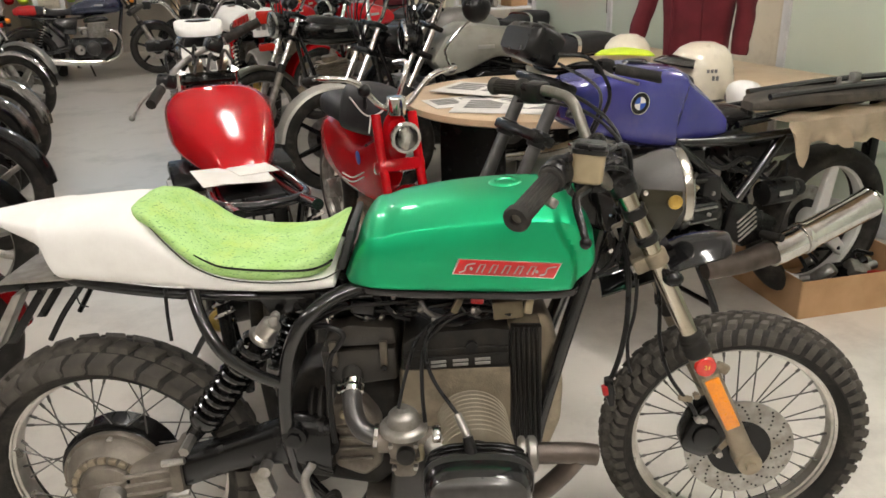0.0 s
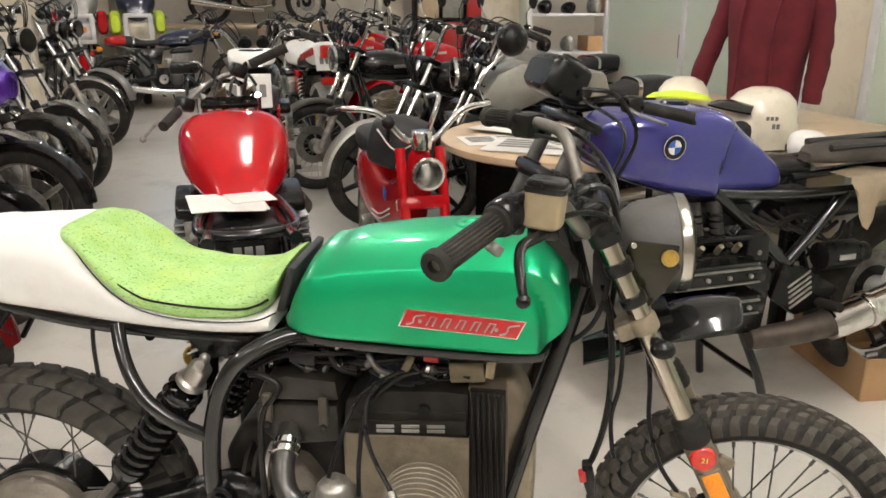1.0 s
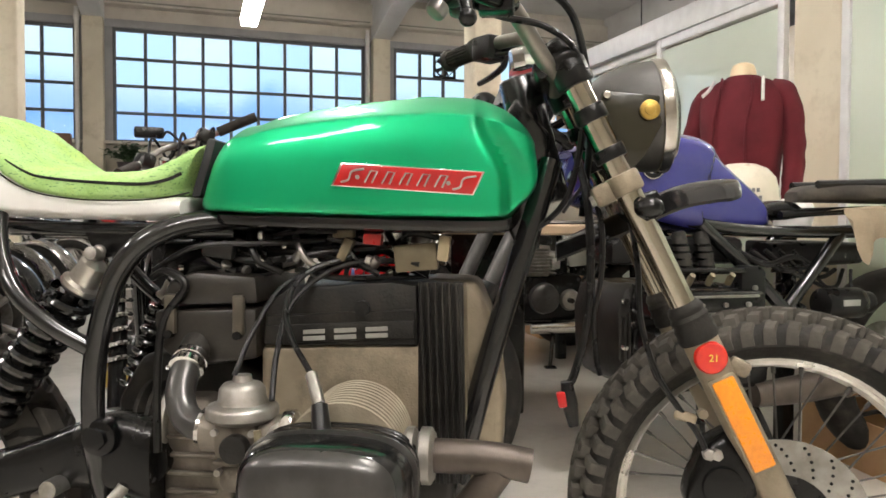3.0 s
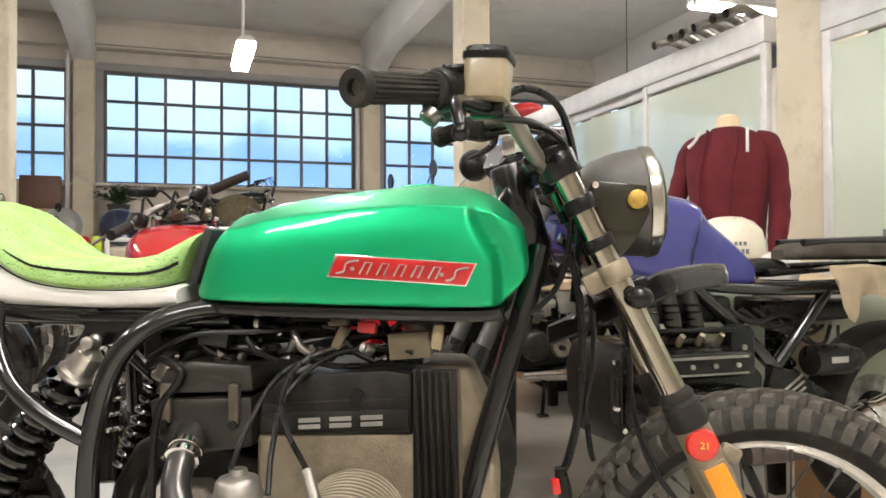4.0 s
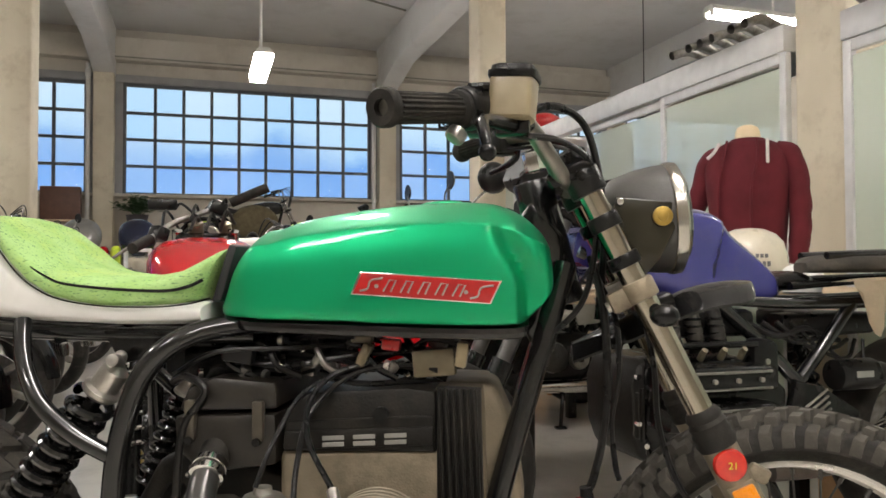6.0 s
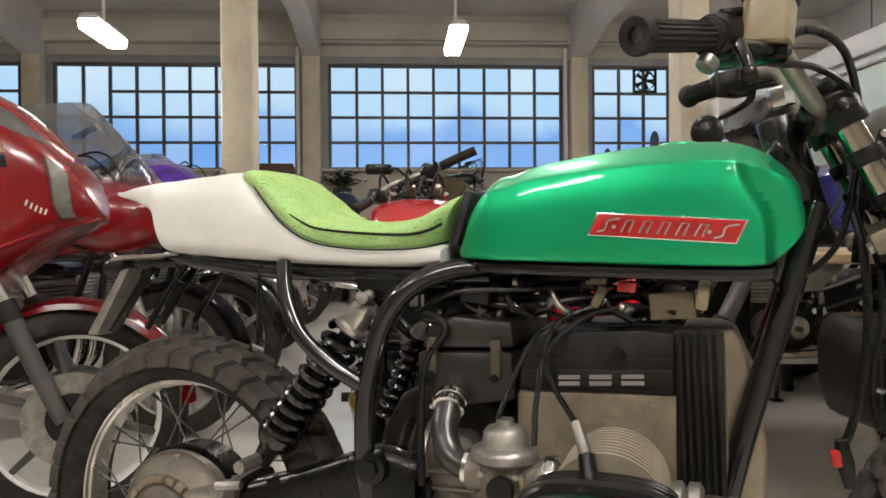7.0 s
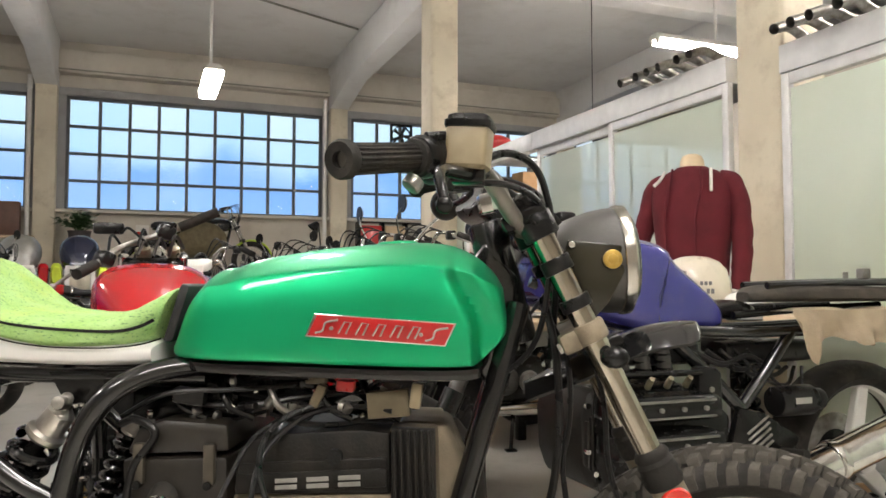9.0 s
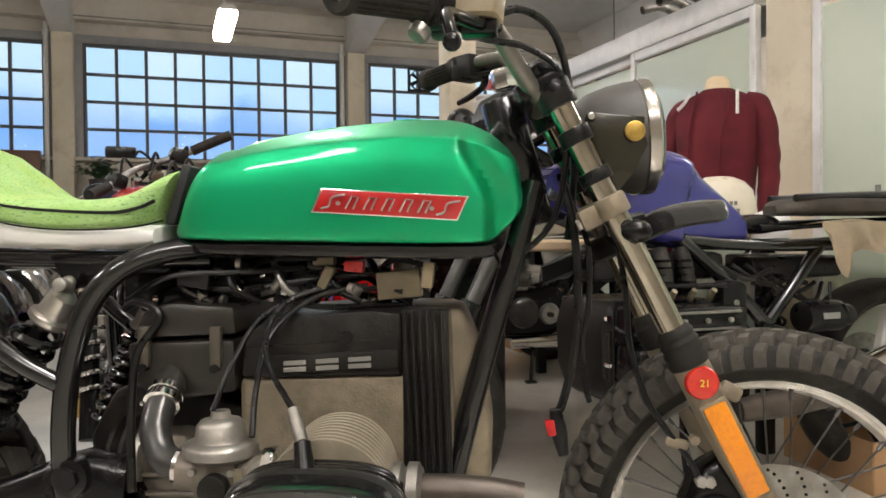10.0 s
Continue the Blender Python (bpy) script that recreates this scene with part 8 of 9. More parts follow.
def drape(w, h, seed):
    """A stiff cloth laid over a bar: creased, hanging in uneven pointed tips, thick as canvas."""
    rnd = random.Random(seed)
    bm = bmesh.new()
    nx, nz = 60, 22
    tips = [(0.0, 0.25), (0.045, 0.85), (0.07, 1.0), (0.10, 0.60), (0.16, 0.50), (0.24, 0.62), (0.33, 0.66), (0.44, 0.56), (0.52, 0.74), (0.6, 0.58), (0.72, 0.68), (0.84, 0.5), (1.0, 0.6)]
    ph = [rnd.uniform(0, 6.28) for _ in range(4)]
    g = []
    for i in range(nx + 1):
        u = i / nx
        (a, p), (b, q) = next(ab for ab in zip(tips, tips[1:]) if u <= ab[1][0])
        low = h * (p + (q - p) * (u - a) / (b - a)) + 0.004 * math.sin(u * 90 + ph[0])
        row = []
        for k in range(nz + 1):
            v = k / nz
            x = w * (u - 0.5) + 0.012 * (v - 0.3) * math.sin(u * 17 + ph[1])
            if v < 0.3:
                row.append(bm.verts.new((x, 0.13 - 0.5 * v, 0.006 * math.sin(u * 21 + ph[2]) + 0.02 * v)))
            else:
                d = (v - 0.3) / 0.7
                fold = 0.016 * math.sin(u * 26 + 2.5 * d + ph[2]) + 0.010 * math.sin(u * 61 - 3 * d + ph[3])
                row.append(bm.verts.new((x, -0.02 - 0.012 * d - fold * (0.3 + d), 0.006 - low * d)))
        g.append(row)
    for a, b in zip(g, g[1:]):
        for k in range(nz):
            bm.faces.new((a[k], a[k + 1], b[k + 1], b[k]))
    bmesh.ops.solidify(bm, geom=bm.faces[:], thickness=0.004)
    return finish(bm)


rag = thing("cloth", "dusty beige cloth with ragged tips draped over a motorcycle tail", "cloth", pose(1.585, 1.235, 0.815, 0, 0, 20))
part("drape", drape(0.86, 0.165, 5), "cloth", rag)

# ---------------------------------------------------------------- glazed partition on the east side
def frosted(name, gloss):
    m = surf(name, (0.68, 0.75, 0.64), (0.63, 0.71, 0.60), 1.5, 0.35, 0.1, 0, 0.0, 50, 1.0)
    b = m.node_tree.nodes["Principled BSDF"]
    b.inputs["Transmission Weight"].default_value = 0.35
    b.inputs["Coat Roughness"].default_value, b.inputs["Coat IOR"].default_value = gloss, 2.25 if gloss < 0.1 else 1.6
    return m


MINT, DULL_MINT = frosted("mint_glass", 0.015), frosted("hazy_mint_glass", 0.3)


def partition(name, n0, n1, top, split, u=0.33, pane=MINT):
    """Sliding glazed panels in aluminium between n0 and n1."""
    p = thing(name, "aluminium partition with pale green glass panels", "partition", ROOM @ pose(u, 0, 0), kind="structure")
    L, c = n1 - n0, (n0 + n1) / 2
    part("top_rail", box(0.10, L, 0.15, (0, c, top + 0.075), 0.006), "zinc", p)
    part("bottom_rail", box(0.10, L, 0.06, (0, c, 0.03), 0.006), "zinc", p)
    ends = [n0] + split + [n1]
    for k, (a, b) in enumerate(zip(ends, ends[1:])):
        off = 0.018 if k % 2 else -0.018
        q = group_part("panel", p, "sliding glass panel")
        part("glass", box(0.008, b - a - 0.08, top - 0.16, (off, (a + b) / 2, top / 2), 0.001, 1), pane, q, "pale green frosted glass")
        for e in (a + 0.025, b - 0.025):
            part("stile", box(0.04, 0.05, top - 0.062, (off, e, top / 2 + 0.03), 0.004), "zinc", q)
        for z in (0.09, top - 0.03):
            part("rail", box(0.036, b - a - 0.1, 0.06, (off, (a + b) / 2, z), 0.004), "zinc", q)
        part("handle", box(0.015, 0.02, 0.16, (off - 0.027, a + 0.03, 1.0), 0.004), "satin", q)
    return p


partition("partition_1", -9.68, -7.33, 2.05, [-8.47])
partition("partition_2", -5.86, -4.7, 2.05, [])
part("header_rail", box(0.10, 1.47, 0.15, (0.33, -6.595, 2.125), 0.006), "zinc", None).matrix_basis = ROOM
tagged(bpy.data.objects["header_rail"], "aluminium rail above the partition opening", "rail", kind="structure")
partition("partition_3", -14.2, -10.10, 1.98, [-11.5, -12.9], 0.30, DULL_MINT)
setting("wall_office", box(0.12, 14.5, 3.2, (4.2, -7.2, 1.6), 0), WALL, "pale office wall behind the partition", "wall")

# short pipes lying on the partition's top rail
for k in range(6):
    st = thing("pipe_stub", "short dull metal exhaust stub lying on the rail", "pipe", ROOM @ pose(0.30, -9.55 + 0.135 * k, 2.23, 0, 0, 8 * math.sin(k * 2.1)), "stubs on the partition")
    part("stub", tube([(-0.17, 0.0, 0.0), (-0.05, 0.005, 0.035), (0.06, 0.0, 0.0), (0.12, 0, -0.005)], 0.028, 14, cap=False), "steel", st)
for k in range(5):
    st = thing("pipe_stub", "short dull metal exhaust stub lying on the rail", "pipe", ROOM @ pose(0.27, -10.2 - 0.13 * k, 2.16, 0, 0, 8 * math.cos(k * 1.7)), "stubs on the partition")
    part("stub", tube([(-0.17, 0.0, 0.0), (-0.05, 0.005, 0.035), (0.06, 0.0, 0.0), (0.12, 0, -0.005)], 0.028, 14, cap=False), "steel", st)
rb = thing("red_bag", "red cloth bag lying on top of the partition", "bag", ROOM @ pose(0.36, -6.3, 2.20))
part("bag", body([(-0.22, 0.10, 0.0, 0.06), (-0.15, 0.17, 0.0, 0.13), (0.05, 0.2, 0.0, 0.17), (0.2, 0.15, 0.0, 0.11), (0.27, 0.08, 0.0, 0.05)], 2.4, 24), "badge_red", rb)
pend = thing("pendant_lamp", "small dark pendant lamp on a long cord", "lamp", ROOM @ pose(1.35, -6.6, 2.42))
part("shade", lathe([(0.02, 0.12), (0.05, 0.10), (0.10, 0.02), (0.105, 0.0), (0.09, 0.01), (0.03, 0.09)], 24, "z"), "plastic", pend)
part("cord", rod((0, 0, 0.12), (0, 0, CEIL - 2.42), 0.005, 6), "plastic", pend)
sign = thing("hanging_card", "small white card hanging from the ceiling", "sign", ROOM @ pose(0.95, -7.2, 3.55, 0, 0, -40))
part("card", box(0.16, 0.004, 0.11, (0, 0, 0), 0.001), "paper", sign)
part("mark", joined(box(0.11, 0.002, 0.015, (0, -0.003, 0.02), 0), box(0.09, 0.002, 0.015, (0, -0.003, -0.015), 0)), "ink", sign)
part("string", rod((0, 0, 0.055), (0, 0, CEIL - 3.55), 0.003, 5), "paper", sign)
for pts in ([(0.5, -5.2, CEIL - 0.03), (2.2, -7.6, CEIL - 0.03), (4.6, -10.8, CEIL - 0.03)], [(-3.0, -3.6, CEIL - 0.02), (-1.0, -2.7, CEIL - 0.02), (0.1, -2.2, CEIL - 0.02)], [(-7.5, -3.2, CEIL - 0.02), (-5.6, -2.6, CEIL - 0.02), (-4.6, -2.2, CEIL - 0.02)]):
    cd = thing("conduit", "grey electric conduit fixed under the ceiling", "conduit", ROOM)
    part("run", tube(pts, 0.016, 8), "greyplate", cd)
for u in (-4.25, 0.30):
    cd = thing("conduit", "thin grey conduit along the beam above the windows", "conduit", ROOM)
    part("run", tube([(u + 0.15, -0.19, 4.22), (u + 2.2, -0.19, 4.22), (u + 4.35, -0.19, 4.22)], 0.012, 8), "greyplate", cd)
for u in (0.30, -4.25):
    dp = thing("drain_pipe", "white downpipe beside the pilaster", "pipe", ROOM @ pose(u + 0.02 - 0.25, -0.12, 0))
    part("run", joined(rod((0, 0, 0.1), (0, 0, 4.1), 0.035, 14), rod((0, 0, 3.9), (0, 0, 4.0), 0.045, 14)), "white", dp)

# round window fan
fan = thing("window_fan", "dark round ventilator fan set in a window pane", "fan", ROOM @ pose(1.49, -0.01, 3.60))
part("frame", joined(box(0.42, 0.05, 0.04, (0, 0, 0.19), 0.004), box(0.42, 0.05, 0.04, (0, 0, -0.19), 0.004), box(0.04, 0.05, 0.34, (0.19, 0, 0), 0.004), box(0.04, 0.05, 0.34, (-0.19, 0, 0), 0.004), lathe([(0.165, -0.02), (0.18, -0.02), (0.18, 0.03), (0.165, 0.03)], 32, "y", True)), "satin", fan)
part("hub", rod((0, -0.04, 0), (0, 0.03, 0), 0.045, 18, 0.006), "plastic", fan)
for k in range(5):
    part("blade", moved(slab([(0.03, -0.02), (0.155, -0.06), (0.16, 0.03), (0.03, 0.02)], -0.003, 0.003, 0.001), pose(0, 0, 0, 0, 72 * k, 0) @ pose(0, 0, 0, 24, 0, 0)), "plastic", fan)

# ---------------------------------------------------------------- tables, papers, helmets, mannequin
desk = thing("desk", "beige laminate desk along the partition", "desk", ROOM @ pose(-0.33, -10.0, 0))
part("top", box(0.95, 1.9, 0.035, (0, 0, 0.745), 0.006), "board", desk)
for x in (-0.42, 0.42):
    for y in (-0.88, 0.88):
        part("leg", box(0.05, 0.05, 0.7275, (x, y, 0.36375), 0.004), "satin", desk, "dark square leg")
rtab = thing("round_table", "round pale wooden table on a dark base", "table", pose(0.42, 1.98, 0))
part("top", lathe([(0.0, 0.735), (0.56, 0.735), (0.57, 0.742), (0.57, 0.765), (0.56, 0.772), (0.0, 0.772)], 56, "z"), "board", rtab)
part("base", box(0.30, 0.42, 0.733, (-0.27, 0.18, 0.3665), 0.01), "satin", rtab, "dark boxy base")
part("leg", rod((0.38, 0.3, 0.0), (0.34, 0.26, 0.735), 0.016, 12), "satin", rtab)
for k, (x, y, w, h, r) in enumerate(((0.10, 1.82, 0.30, 0.21, 20), (0.28, 1.68, 0.42, 0.30, -12), (0.42, 1.80, 0.32, 0.24, 35), (0.60, 1.66, 0.30, 0.21, 8), (0.20, 2.05, 0.40, 0.29, -30))):
    nw = thing("newspaper", "creased newspaper page lying on the table", "newspaper", pose(x, y, 0.775 + 0.003 * k, 0, 0, r), "papers on the table")
    part("page", box(w, h, 0.002, (0, 0, 0), 0), "paper", nw)
    part("print_block", joined(*[box(w * 0.36, h * 0.1, 0.0008, ((-1) ** i * w * 0.22, h * (0.32 - 0.15 * (i // 2)), 0.0016), 0) for i in range(8)]), "ink", nw)


def helmet(label, m, shell, visor, peak=None, flare=0.0):
    """Open-face shell with its face towards +x, a lined opening and a press-on peak."""
    h = thing("helmet", label, "helmet", m, "helmets on the desk")
    prof = [(0.0, 0.245), (0.05, 0.24), (0.09, 0.222), (0.118, 0.19), (0.131, 0.14), (0.128, 0.08), (0.118, 0.03), (0.112, 0.0), (0.10, 0.0), (0.112, 0.06), (0.118, 0.13)]
    bm = moved(lathe(prof, 48, "z"), Matrix.Diagonal((1.12, 0.98, 1, 1)))
    for v in bm.verts:
        v.co.x -= flare * ease((-0.02 - v.co.x) / 0.1) * ease((0.12 - v.co.z) / 0.1)
    part("shell", bm, shell, h)
    part("edge_trim", moved(lathe([(0.110, 0.004), (0.116, 0.0), (0.120, 0.006), (0.116, 0.012)], 32, "z", True), Matrix.Diagonal((1.12, 0.98, 1, 1))), "plastic", h)
    part("face_opening", moved(ball(0.10, (0, 0, 0), 24, (0.55, 1.0, 0.86)), pose(0.092, 0, 0.085)), visor, h, "dark face opening")
    if peak:
        rows = []
        for k in range(9):
            a = radians(-56 + 14 * k)
            c, r = math.cos(a), math.sin(a)
            rows.append([Vector((0.02 + q * c, 0.93 * q * r, z - 0.02 * r * r)) for q, z in ((0.112, 0.196), (0.16, 0.193), (0.2, 0.176), (0.2, 0.169), (0.155, 0.184), (0.108, 0.186))])
        part("peak", loft(rows), peak, h)
    return h


cream = helmet("cream open-face helmet with dark marks and black peak", pose(1.10, 1.80, 0.765, 0, 0, 196) @ Matrix.Diagonal((0.93, 0.9, 0.97, 1)), "cream", "seatvinyl", "gloss", 0.035)
for k in range(5):
    mk = part("dark_mark", box(0.011, 0.003, 0.014 if k < 3 else 0.018, (1.095 + 0.016 * k - 0.024 * (k > 2), 1.684, 0.897 if k < 3 else 0.868), 0.0005), "ink")
    mk.parent = cream
    mk.matrix_parent_inverse = cream.matrix_basis.inverted()
helmet("yellow and white motocross helmet with yellow peak", pose(0.86, 2.12, 0.775, 0, 0, 252) @ Matrix.Diagonal((0.85, 0.85, 0.95, 1)), "cream", "seatvinyl", "neon")
helmet("small white helmet beside the cream helmet", pose(1.225, 1.62, 0.765, 0, 0, 120) @ Matrix.Diagonal((0.5, 0.5, 0.42, 1)), "white", "seatvinyl")
orange = thing("orange_case", "small orange plastic case on the table", "case", pose(0.74, 1.95, 0.778, 0, 0, 30))
part("case", box(0.14, 0.10, 0.09, (0, 0, 0.045), 0.025, 3), "orange", orange)

def mannequin():
    """A plain torso with square shoulders, lightly creased as cloth."""
    rings = []
    for z, w, d, e in ((0.0, 0.165, 0.115, 2.6), (0.08, 0.170, 0.12, 2.6), (0.16, 0.174, 0.122, 2.6), (0.25, 0.180, 0.128, 2.6), (0.33, 0.190, 0.133, 2.6), (0.40, 0.200, 0.136, 2.6), (0.47, 0.208, 0.132, 2.5), (0.54, 0.212, 0.118, 2.4), (0.585, 0.203, 0.104, 2.3), (0.62, 0.170, 0.092, 2.2), (0.642, 0.125, 0.085, 2.0), (0.655, 0.078, 0.075, 2.0)):
        ring = []
        for a in (2 * math.pi * k / 64 for k in range(64)):
            p = Vector((w * math.copysign(abs(math.cos(a)) ** (2 / e), math.cos(a)), d * math.copysign(abs(math.sin(a)) ** (2 / e), math.sin(a)), z))
            ring.append(p * 1.0 + Vector((0, 0.007 * noise.noise(Vector((p.x * 26, 3.1, p.z * 5))) * (1 - z), 0)))
        rings.append(ring)
    return loft(rings)


def sleeve(pts, seed):
    bm = tube(pts, (0.058, 0.044), 28, 8)
    for v in bm.verts:
        v.co += Vector((1, 0.5, 0)) * 0.007 * noise.noise(Vector((v.co.x * 9, v.co.y * 14 + seed, v.co.z * 22)))
    return bm


mq_m = pose(1.285, 2.50, 0.768, 0, 0, -30) @ Matrix.Diagonal((0.90, 1.0, 1.03, 1))
mq = thing("mannequin", "cream mannequin torso wearing a maroon zip jersey", "mannequin", mq_m)
jersey = joined(mannequin(), sleeve([(0.140, 0, 0.585), (0.205, 0.005, 0.563), (0.240, 0.0, 0.44), (0.248, -0.015, 0.28), (0.243, -0.03, 0.16), (0.238, -0.035, 0.10)], 1.0),
                sleeve([(-0.140, 0, 0.585), (-0.20, 0.005, 0.56), (-0.245, 0.0, 0.43), (-0.295, -0.015, 0.28), (-0.335, -0.03, 0.14), (-0.35, -0.035, 0.08)], 5.0))
part("jersey", jersey, "maroon", mq, "maroon knitted jersey")
part("neck", lathe([(0.085, 0.58), (0.070, 0.62), (0.064, 0.655), (0.060, 0.69), (0.050, 0.712), (0.028, 0.722), (0.0, 0.724)], 28, "z"), "skin", mq, "bare cream neck")
part("collar", moved(lathe([(0.086, 0.628), (0.080, 0.652), (0.071, 0.660), (0.066, 0.648)], 32, "z"), Matrix.Diagonal((1.12, 1.0, 1, 1))), "maroon", mq)
for x0, x1 in ((-0.075, -0.105), (0.070, 0.055)):
    part("lapel_edge", tube([(x0, -0.088, 0.648), (x0 * 1.15, -0.118, 0.56), (x1, -0.136, 0.42), (x1, -0.134, 0.22), (x1 * 1.05, -0.126, 0.02)], 0.0065, 8), "maroon", mq, "hanging edge of the open jersey")
for s in (-1, 1):
    part("pale_flash", tube([(s * 0.118, -0.078, 0.640), (s * (0.135 if s < 0 else 0.125), -0.105, 0.60), (s * (0.165 if s < 0 else 0.128), -0.116, 0.572 if s < 0 else 0.535)], 0.0085, 6), "paper", mq, "pale shoulder flash")
part("base_plate", lathe([(0.12, -0.004), (0.12, 0.006), (0.0, 0.008)], 24, "z"), "satin", mq)

# cardboard box of parts on the floor
cb = thing("cardboard_box", "open cardboard tray full of black motorcycle parts", "box", pose(1.62, 1.52, 0, 0, 0, 14))
for x, y, w, d in ((0, -0.22, 0.58, 0.006), (0, 0.22, 0.58, 0.006), (-0.29, 0, 0.006, 0.44), (0.29, 0, 0.006, 0.44)):
    part("side", box(w, d, 0.16, (x, y, 0.08), 0.001, 1), "cardboard", cb)
part("bottom", box(0.57, 0.43, 0.006, (0, 0, 0.004), 0), "cardboard", cb)
rnd = random.Random(3)
for k in range(14):
    it = thing("spare_part", "small black motorcycle part lying in a box", "part", pose(1.62 + rnd.uniform(-0.2, 0.2), 1.52 + rnd.uniform(-0.14, 0.14), 0.03 + 0.11 * rnd.random(), rnd.uniform(0, 60), rnd.uniform(0, 60), rnd.uniform(0, 180)), "parts in the box")
    if k % 3 == 0:
        part("cable", tube([(-0.12, 0, 0), (-0.04, 0.05, 0.03), (0.05, -0.03, 0.02), (0.12, 0.02, 0)], 0.008, 8), "badge_red" if k == 6 else "plastic", it)
    else:
        part("block", joined(box(0.10, 0.07, 0.05, (0, 0, 0), 0.012), rod((0, 0, 0), (0.08, 0.03, 0.02), 0.018, 12)), "satin" if k % 2 else "steel", it)
cb2 = thing("cardboard_box", "brown cardboard carton standing on the floor", "box", pose(0.50, 4.25, 0, 0, 0, 20))
part("carton", box(0.34, 0.3, 0.42, (0, 0, 0.21), 0.004), "cardboard", cb2)

# shelf of parts seen through the partition's opening
sf = thing("parts_shelf", "steel shelf stacked with boxes and motorcycle parts", "shelf", ROOM @ pose(1.25, -4.75, 0, 0, 0, -90))
for x in (-0.24, 0.24):
    for y in (-0.75, 0.75):
        part("post", box(0.035, 0.035, 2.4, (x, y, 1.2), 0.004), "blue", sf, "blue steel post")
for k in range(6):
    part("board", box(0.5, 1.52, 0.025, (0, 0, 0.3 + 0.42 * k), 0.003), "zinc", sf)
for k in range(5):
    for i in range(5):
        w = rnd.uniform(0.16, 0.26)
        hh = rnd.uniform(0.12, 0.3)
        bx = thing("storage_box", "storage box full of small parts on the shelf", "box", ROOM @ pose(0.65 + 0.3 * i, -4.80 + rnd.uniform(-0.04, 0.04), 0.3125 + 0.42 * k, 0, 0, 90 + rnd.uniform(-6, 6)), "boxes on the shelf")
        mt = rnd.choice(["cardboard", "cardboard", "satin", "blue", "badge_red", "steel", "board", "plastic"])
        if mt in ("satin", "steel"):
            part("lump", body([(-0.1, 0.03, 0.0, hh * 0.5), (-0.05, 0.07, 0.0, hh * 0.8), (0.04, 0.08, 0, hh * 0.7), (0.1, 0.04, 0, hh * 0.4)], 2.4, 16), mt, bx)
        else:
            part("carton", box(0.26, w, hh, (0, 0, hh / 2), 0.006), mt, bx)

# ---------------------------------------------------------------- by the window wall
cs = thing("cube_shelf", "dark cube shelf with red and tan boxes", "shelf", ROOM @ pose(1.25, -0.32, 0))
for k in range(5):
    part("board", box(1.3, 0.3, 0.02, (0, 0, 0.02 + 0.49 * k), 0.002), "satin", cs)
for k in range(4):
    part("upright", box(0.02, 0.3, 1.98, (-0.64 + 0.427 * k, 0, 1.0), 0.002), "satin", cs)
for i in range(3):
    for k in range(4):
        bx = thing("storage_cube", "fabric storage cube in a shelf", "box", ROOM @ pose(1.25 - 0.427 + 0.427 * i, -0.31, 0.033 + 0.49 * k), "cubes in the shelf")
        part("cube", box(0.36, 0.27, 0.42, (0, 0, 0.21), 0.012), ["badge_red", "board", "maroon", "greyplate", "badge_red"][(i * 2 + k * 3) % 5], bx)
bench = thing("workbench", "long wooden bench along the window wall", "bench", ROOM @ pose(-1.95, -0.75, 0))
part("top", box(3.2, 0.8, 0.05, (0, 0, 0.935), 0.006), "board", bench)
for x in (-1.5, 0, 1.5):
    for y in (-0.34, 0.34):
        part("leg", box(0.07, 0.07, 0.91, (x, y, 0.455), 0.006), "board", bench)
moto("trail_motorcycle", "trail motorcycle with knobbly tyres standing on a bench", ROOM @ pose(-1.95, -0.8, 0.96, 0, 0, 4), "black", "neon", style="spoke", engine="single", mirrors=False, light=False, plate=False)
tp = thing("canvas_cover", "olive canvas cover thrown over a motorcycle", "cover", ROOM @ pose(-2.0, -0.8, 1.60))
part("cover", body([(-0.35, 0.2, -0.22, 0.06), (-0.25, 0.28, -0.30, 0.20), (0.0, 0.3, -0.30, 0.28), (0.22, 0.27, -0.26, 0.24), (0.36, 0.2, -0.18, 0.10)], 2.3, 28), "tarp", tp)
lb = thing("leather_case", "brown leather case standing by the window", "case", ROOM @ pose(-4.80, -0.42, 1.62))
part("case", box(0.56, 0.16, 0.50, (0, 0, 0.25), 0.02), "brownleather", lb)
part("ledge", box(0.9, 0.3, 0.03, (0, 0.05, -0.015), 0.004), "board", lb)
dl = thing("desk_lamp", "black folding desk lamp", "lamp", ROOM @ pose(-0.15, -0.6, 0.96))
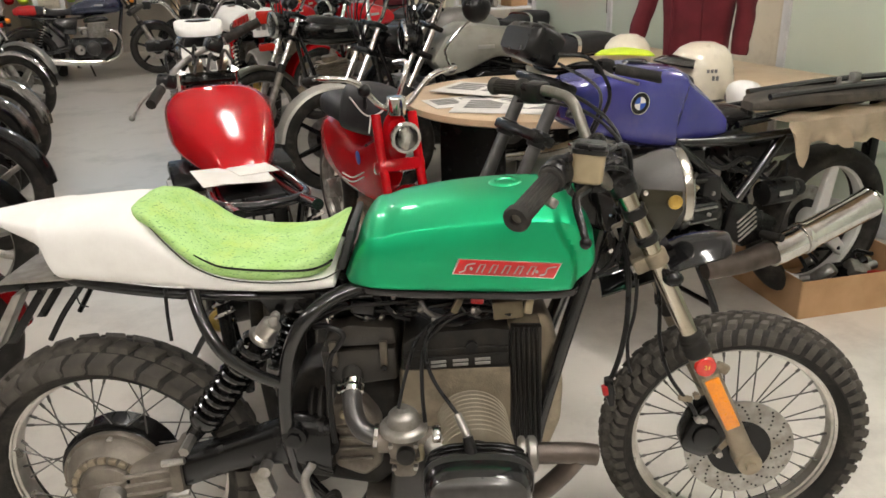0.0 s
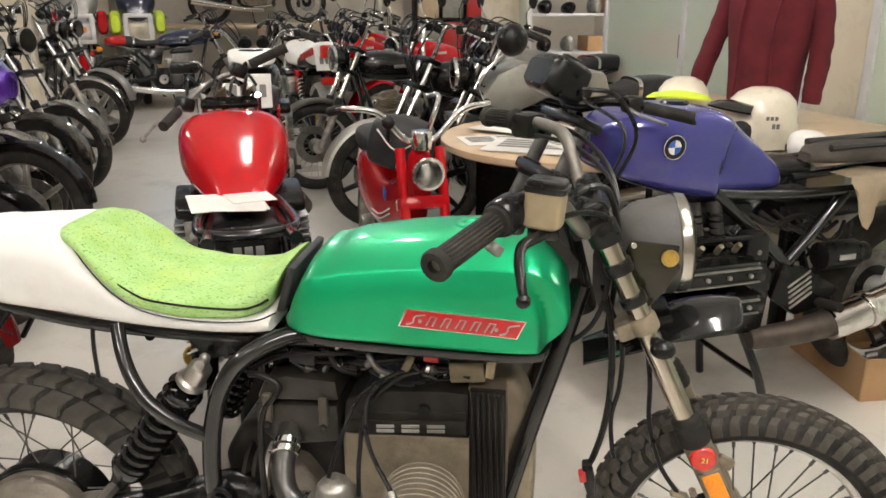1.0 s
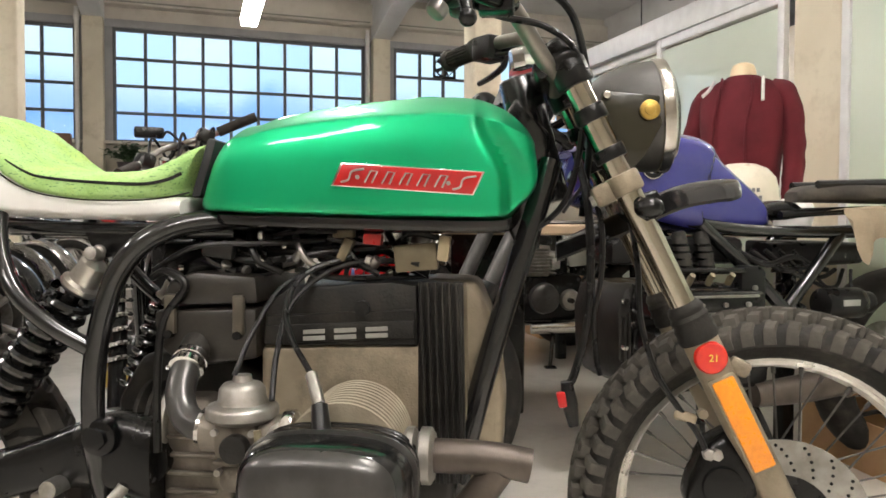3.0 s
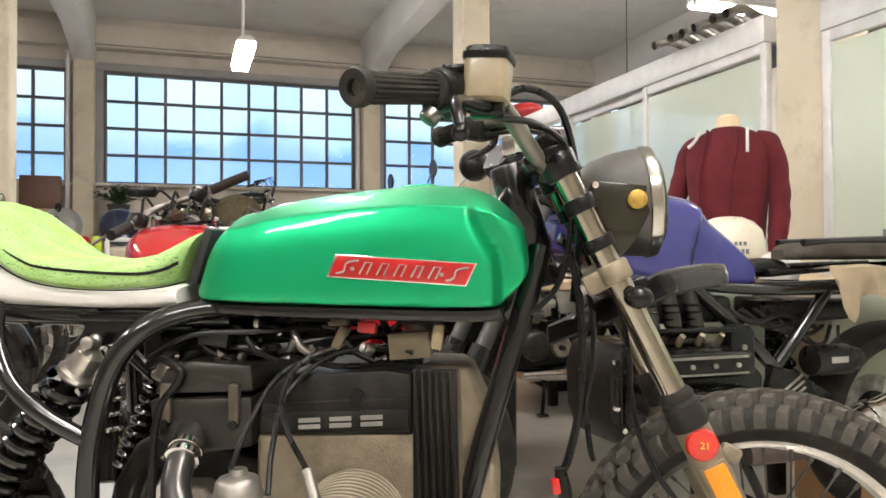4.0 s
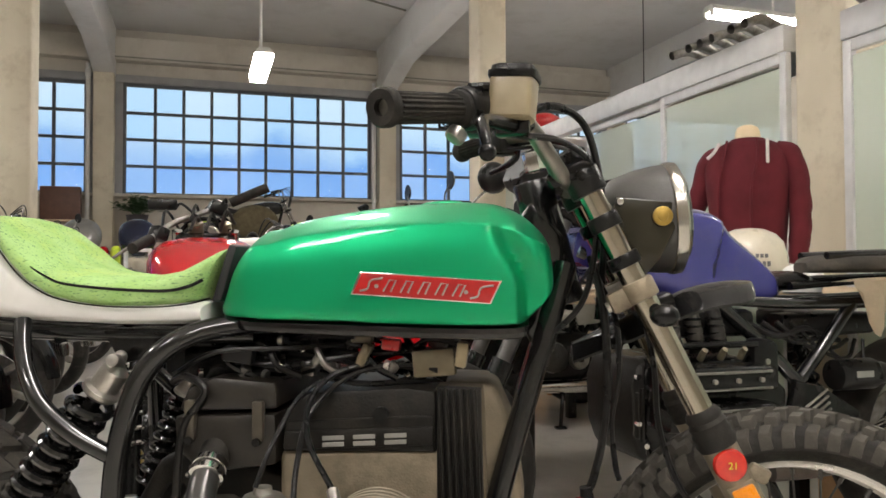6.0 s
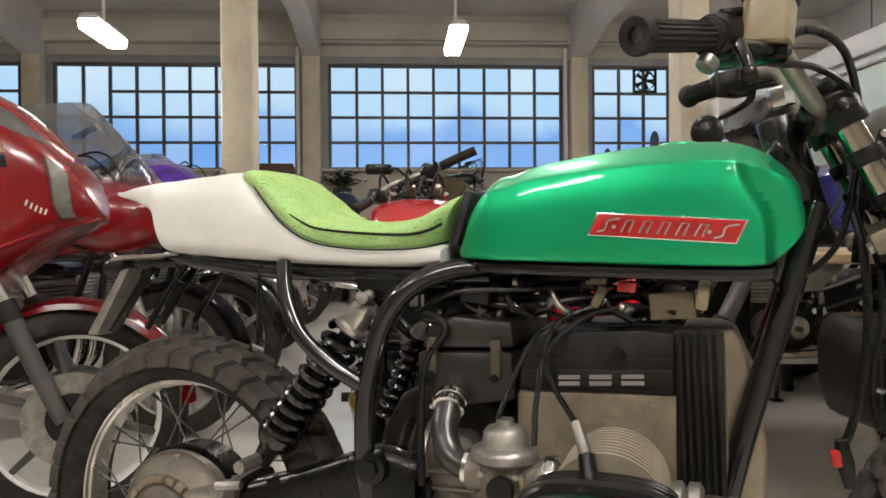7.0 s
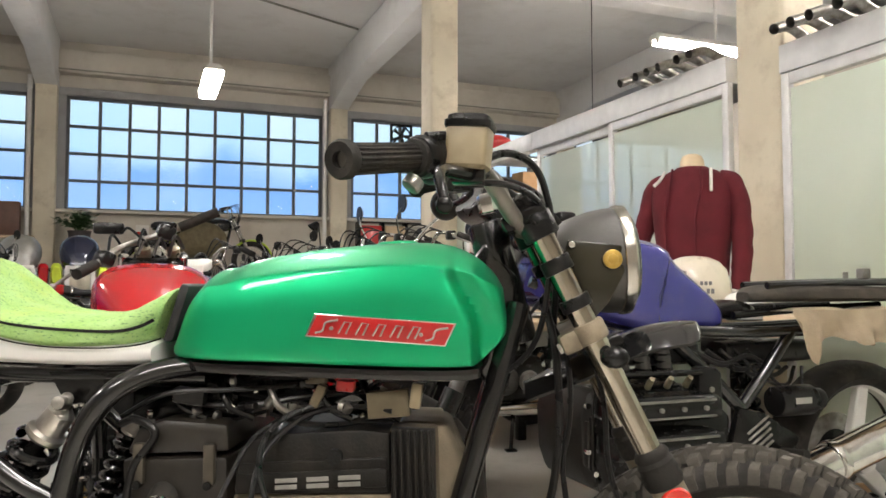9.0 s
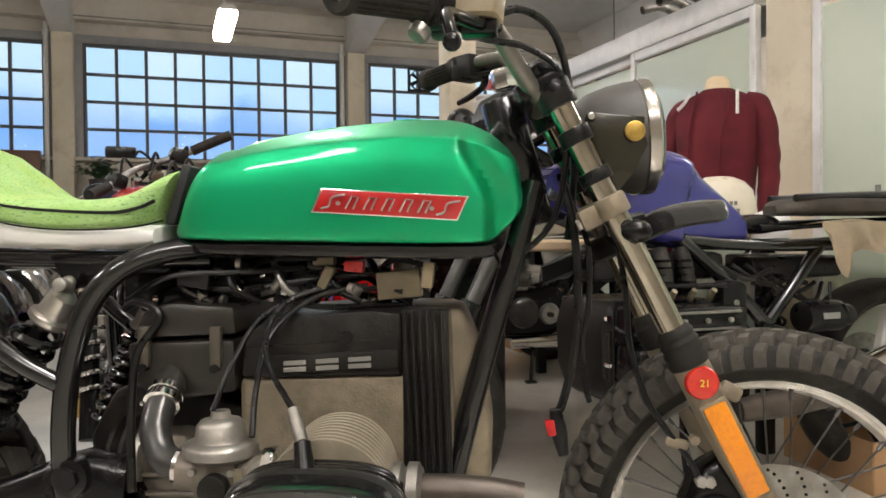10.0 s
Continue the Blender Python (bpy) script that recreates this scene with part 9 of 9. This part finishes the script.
part("arm", tube([(0, 0, 0), (0.05, 0, 0.5), (0.02, 0, 0.92)], 0.012, 8), "plastic", dl)
part("shade", moved(lathe([(0.03, 0.14), (0.05, 0.12), (0.11, 0.0), (0.10, 0.0), (0.04, 0.11)], 24, "z"), pose(-0.08, 0, 0.86, 0, 38, 0)), "plastic", dl)
part("foot", lathe([(0.09, 0.0), (0.09, 0.02), (0.0, 0.025)], 24, "z"), "plastic", dl)
note = thing("wall_notice", "small white notice on the wall", "notice", ROOM @ pose(-2.85, 0.045, 1.72))
part("sheet", box(0.2, 0.003, 0.28, (0, 0, 0), 0), "paper", note)

pl = thing("potted_plant", "bushy green plant in a dark pot", "plant", ROOM @ pose(-3.72, -0.55, 1.0))
part("stand_box", box(0.4, 0.4, 0.45, (0, 0, 0.225), 0.01), "board", pl)
part("pot", lathe([(0.10, 0.45), (0.13, 0.46), (0.16, 0.68), (0.17, 0.7), (0.15, 0.7), (0.0, 0.67)], 28, "z"), "terracotta", pl)
stems, leaves = [], bmesh.new()
rnd = random.Random(11)
for k in range(46):
    a, t = rnd.uniform(0, 6.28), rnd.uniform(0.1, 1.0)
    tip = Vector((0.36 * t * math.cos(a), 0.30 * t * math.sin(a), 0.70 + rnd.uniform(0.10, 0.34) * (1.2 - 0.6 * t)))
    part("stem", tube([(0.03 * math.cos(a), 0.03 * math.sin(a), 0.68), (tip.x * 0.5, tip.y * 0.5, 0.68 + (tip.z - 0.68) * 0.7), tuple(tip)], (0.005, 0.002), 5, 3), "leaf", pl)
    for j in range(9):
        c = Vector((tip.x * (0.45 + 0.07 * j), tip.y * (0.45 + 0.07 * j), 0.70 + (tip.z - 0.70) * (0.5 + 0.06 * j)))
        b = rnd.uniform(0, 6.28)
        d = Vector((math.cos(b), math.sin(b), rnd.uniform(-0.4, 0.5))) * rnd.uniform(0.07, 0.13)
        w = d.cross(Vector((0, 0, 1))).normalized() * 0.034
        vs = [leaves.verts.new(p) for p in (c, c + d * 0.5 + w, c + d, c + d * 0.5 - w)]
        leaves.faces.new(vs)
part("foliage", leaves, "leaf", pl)
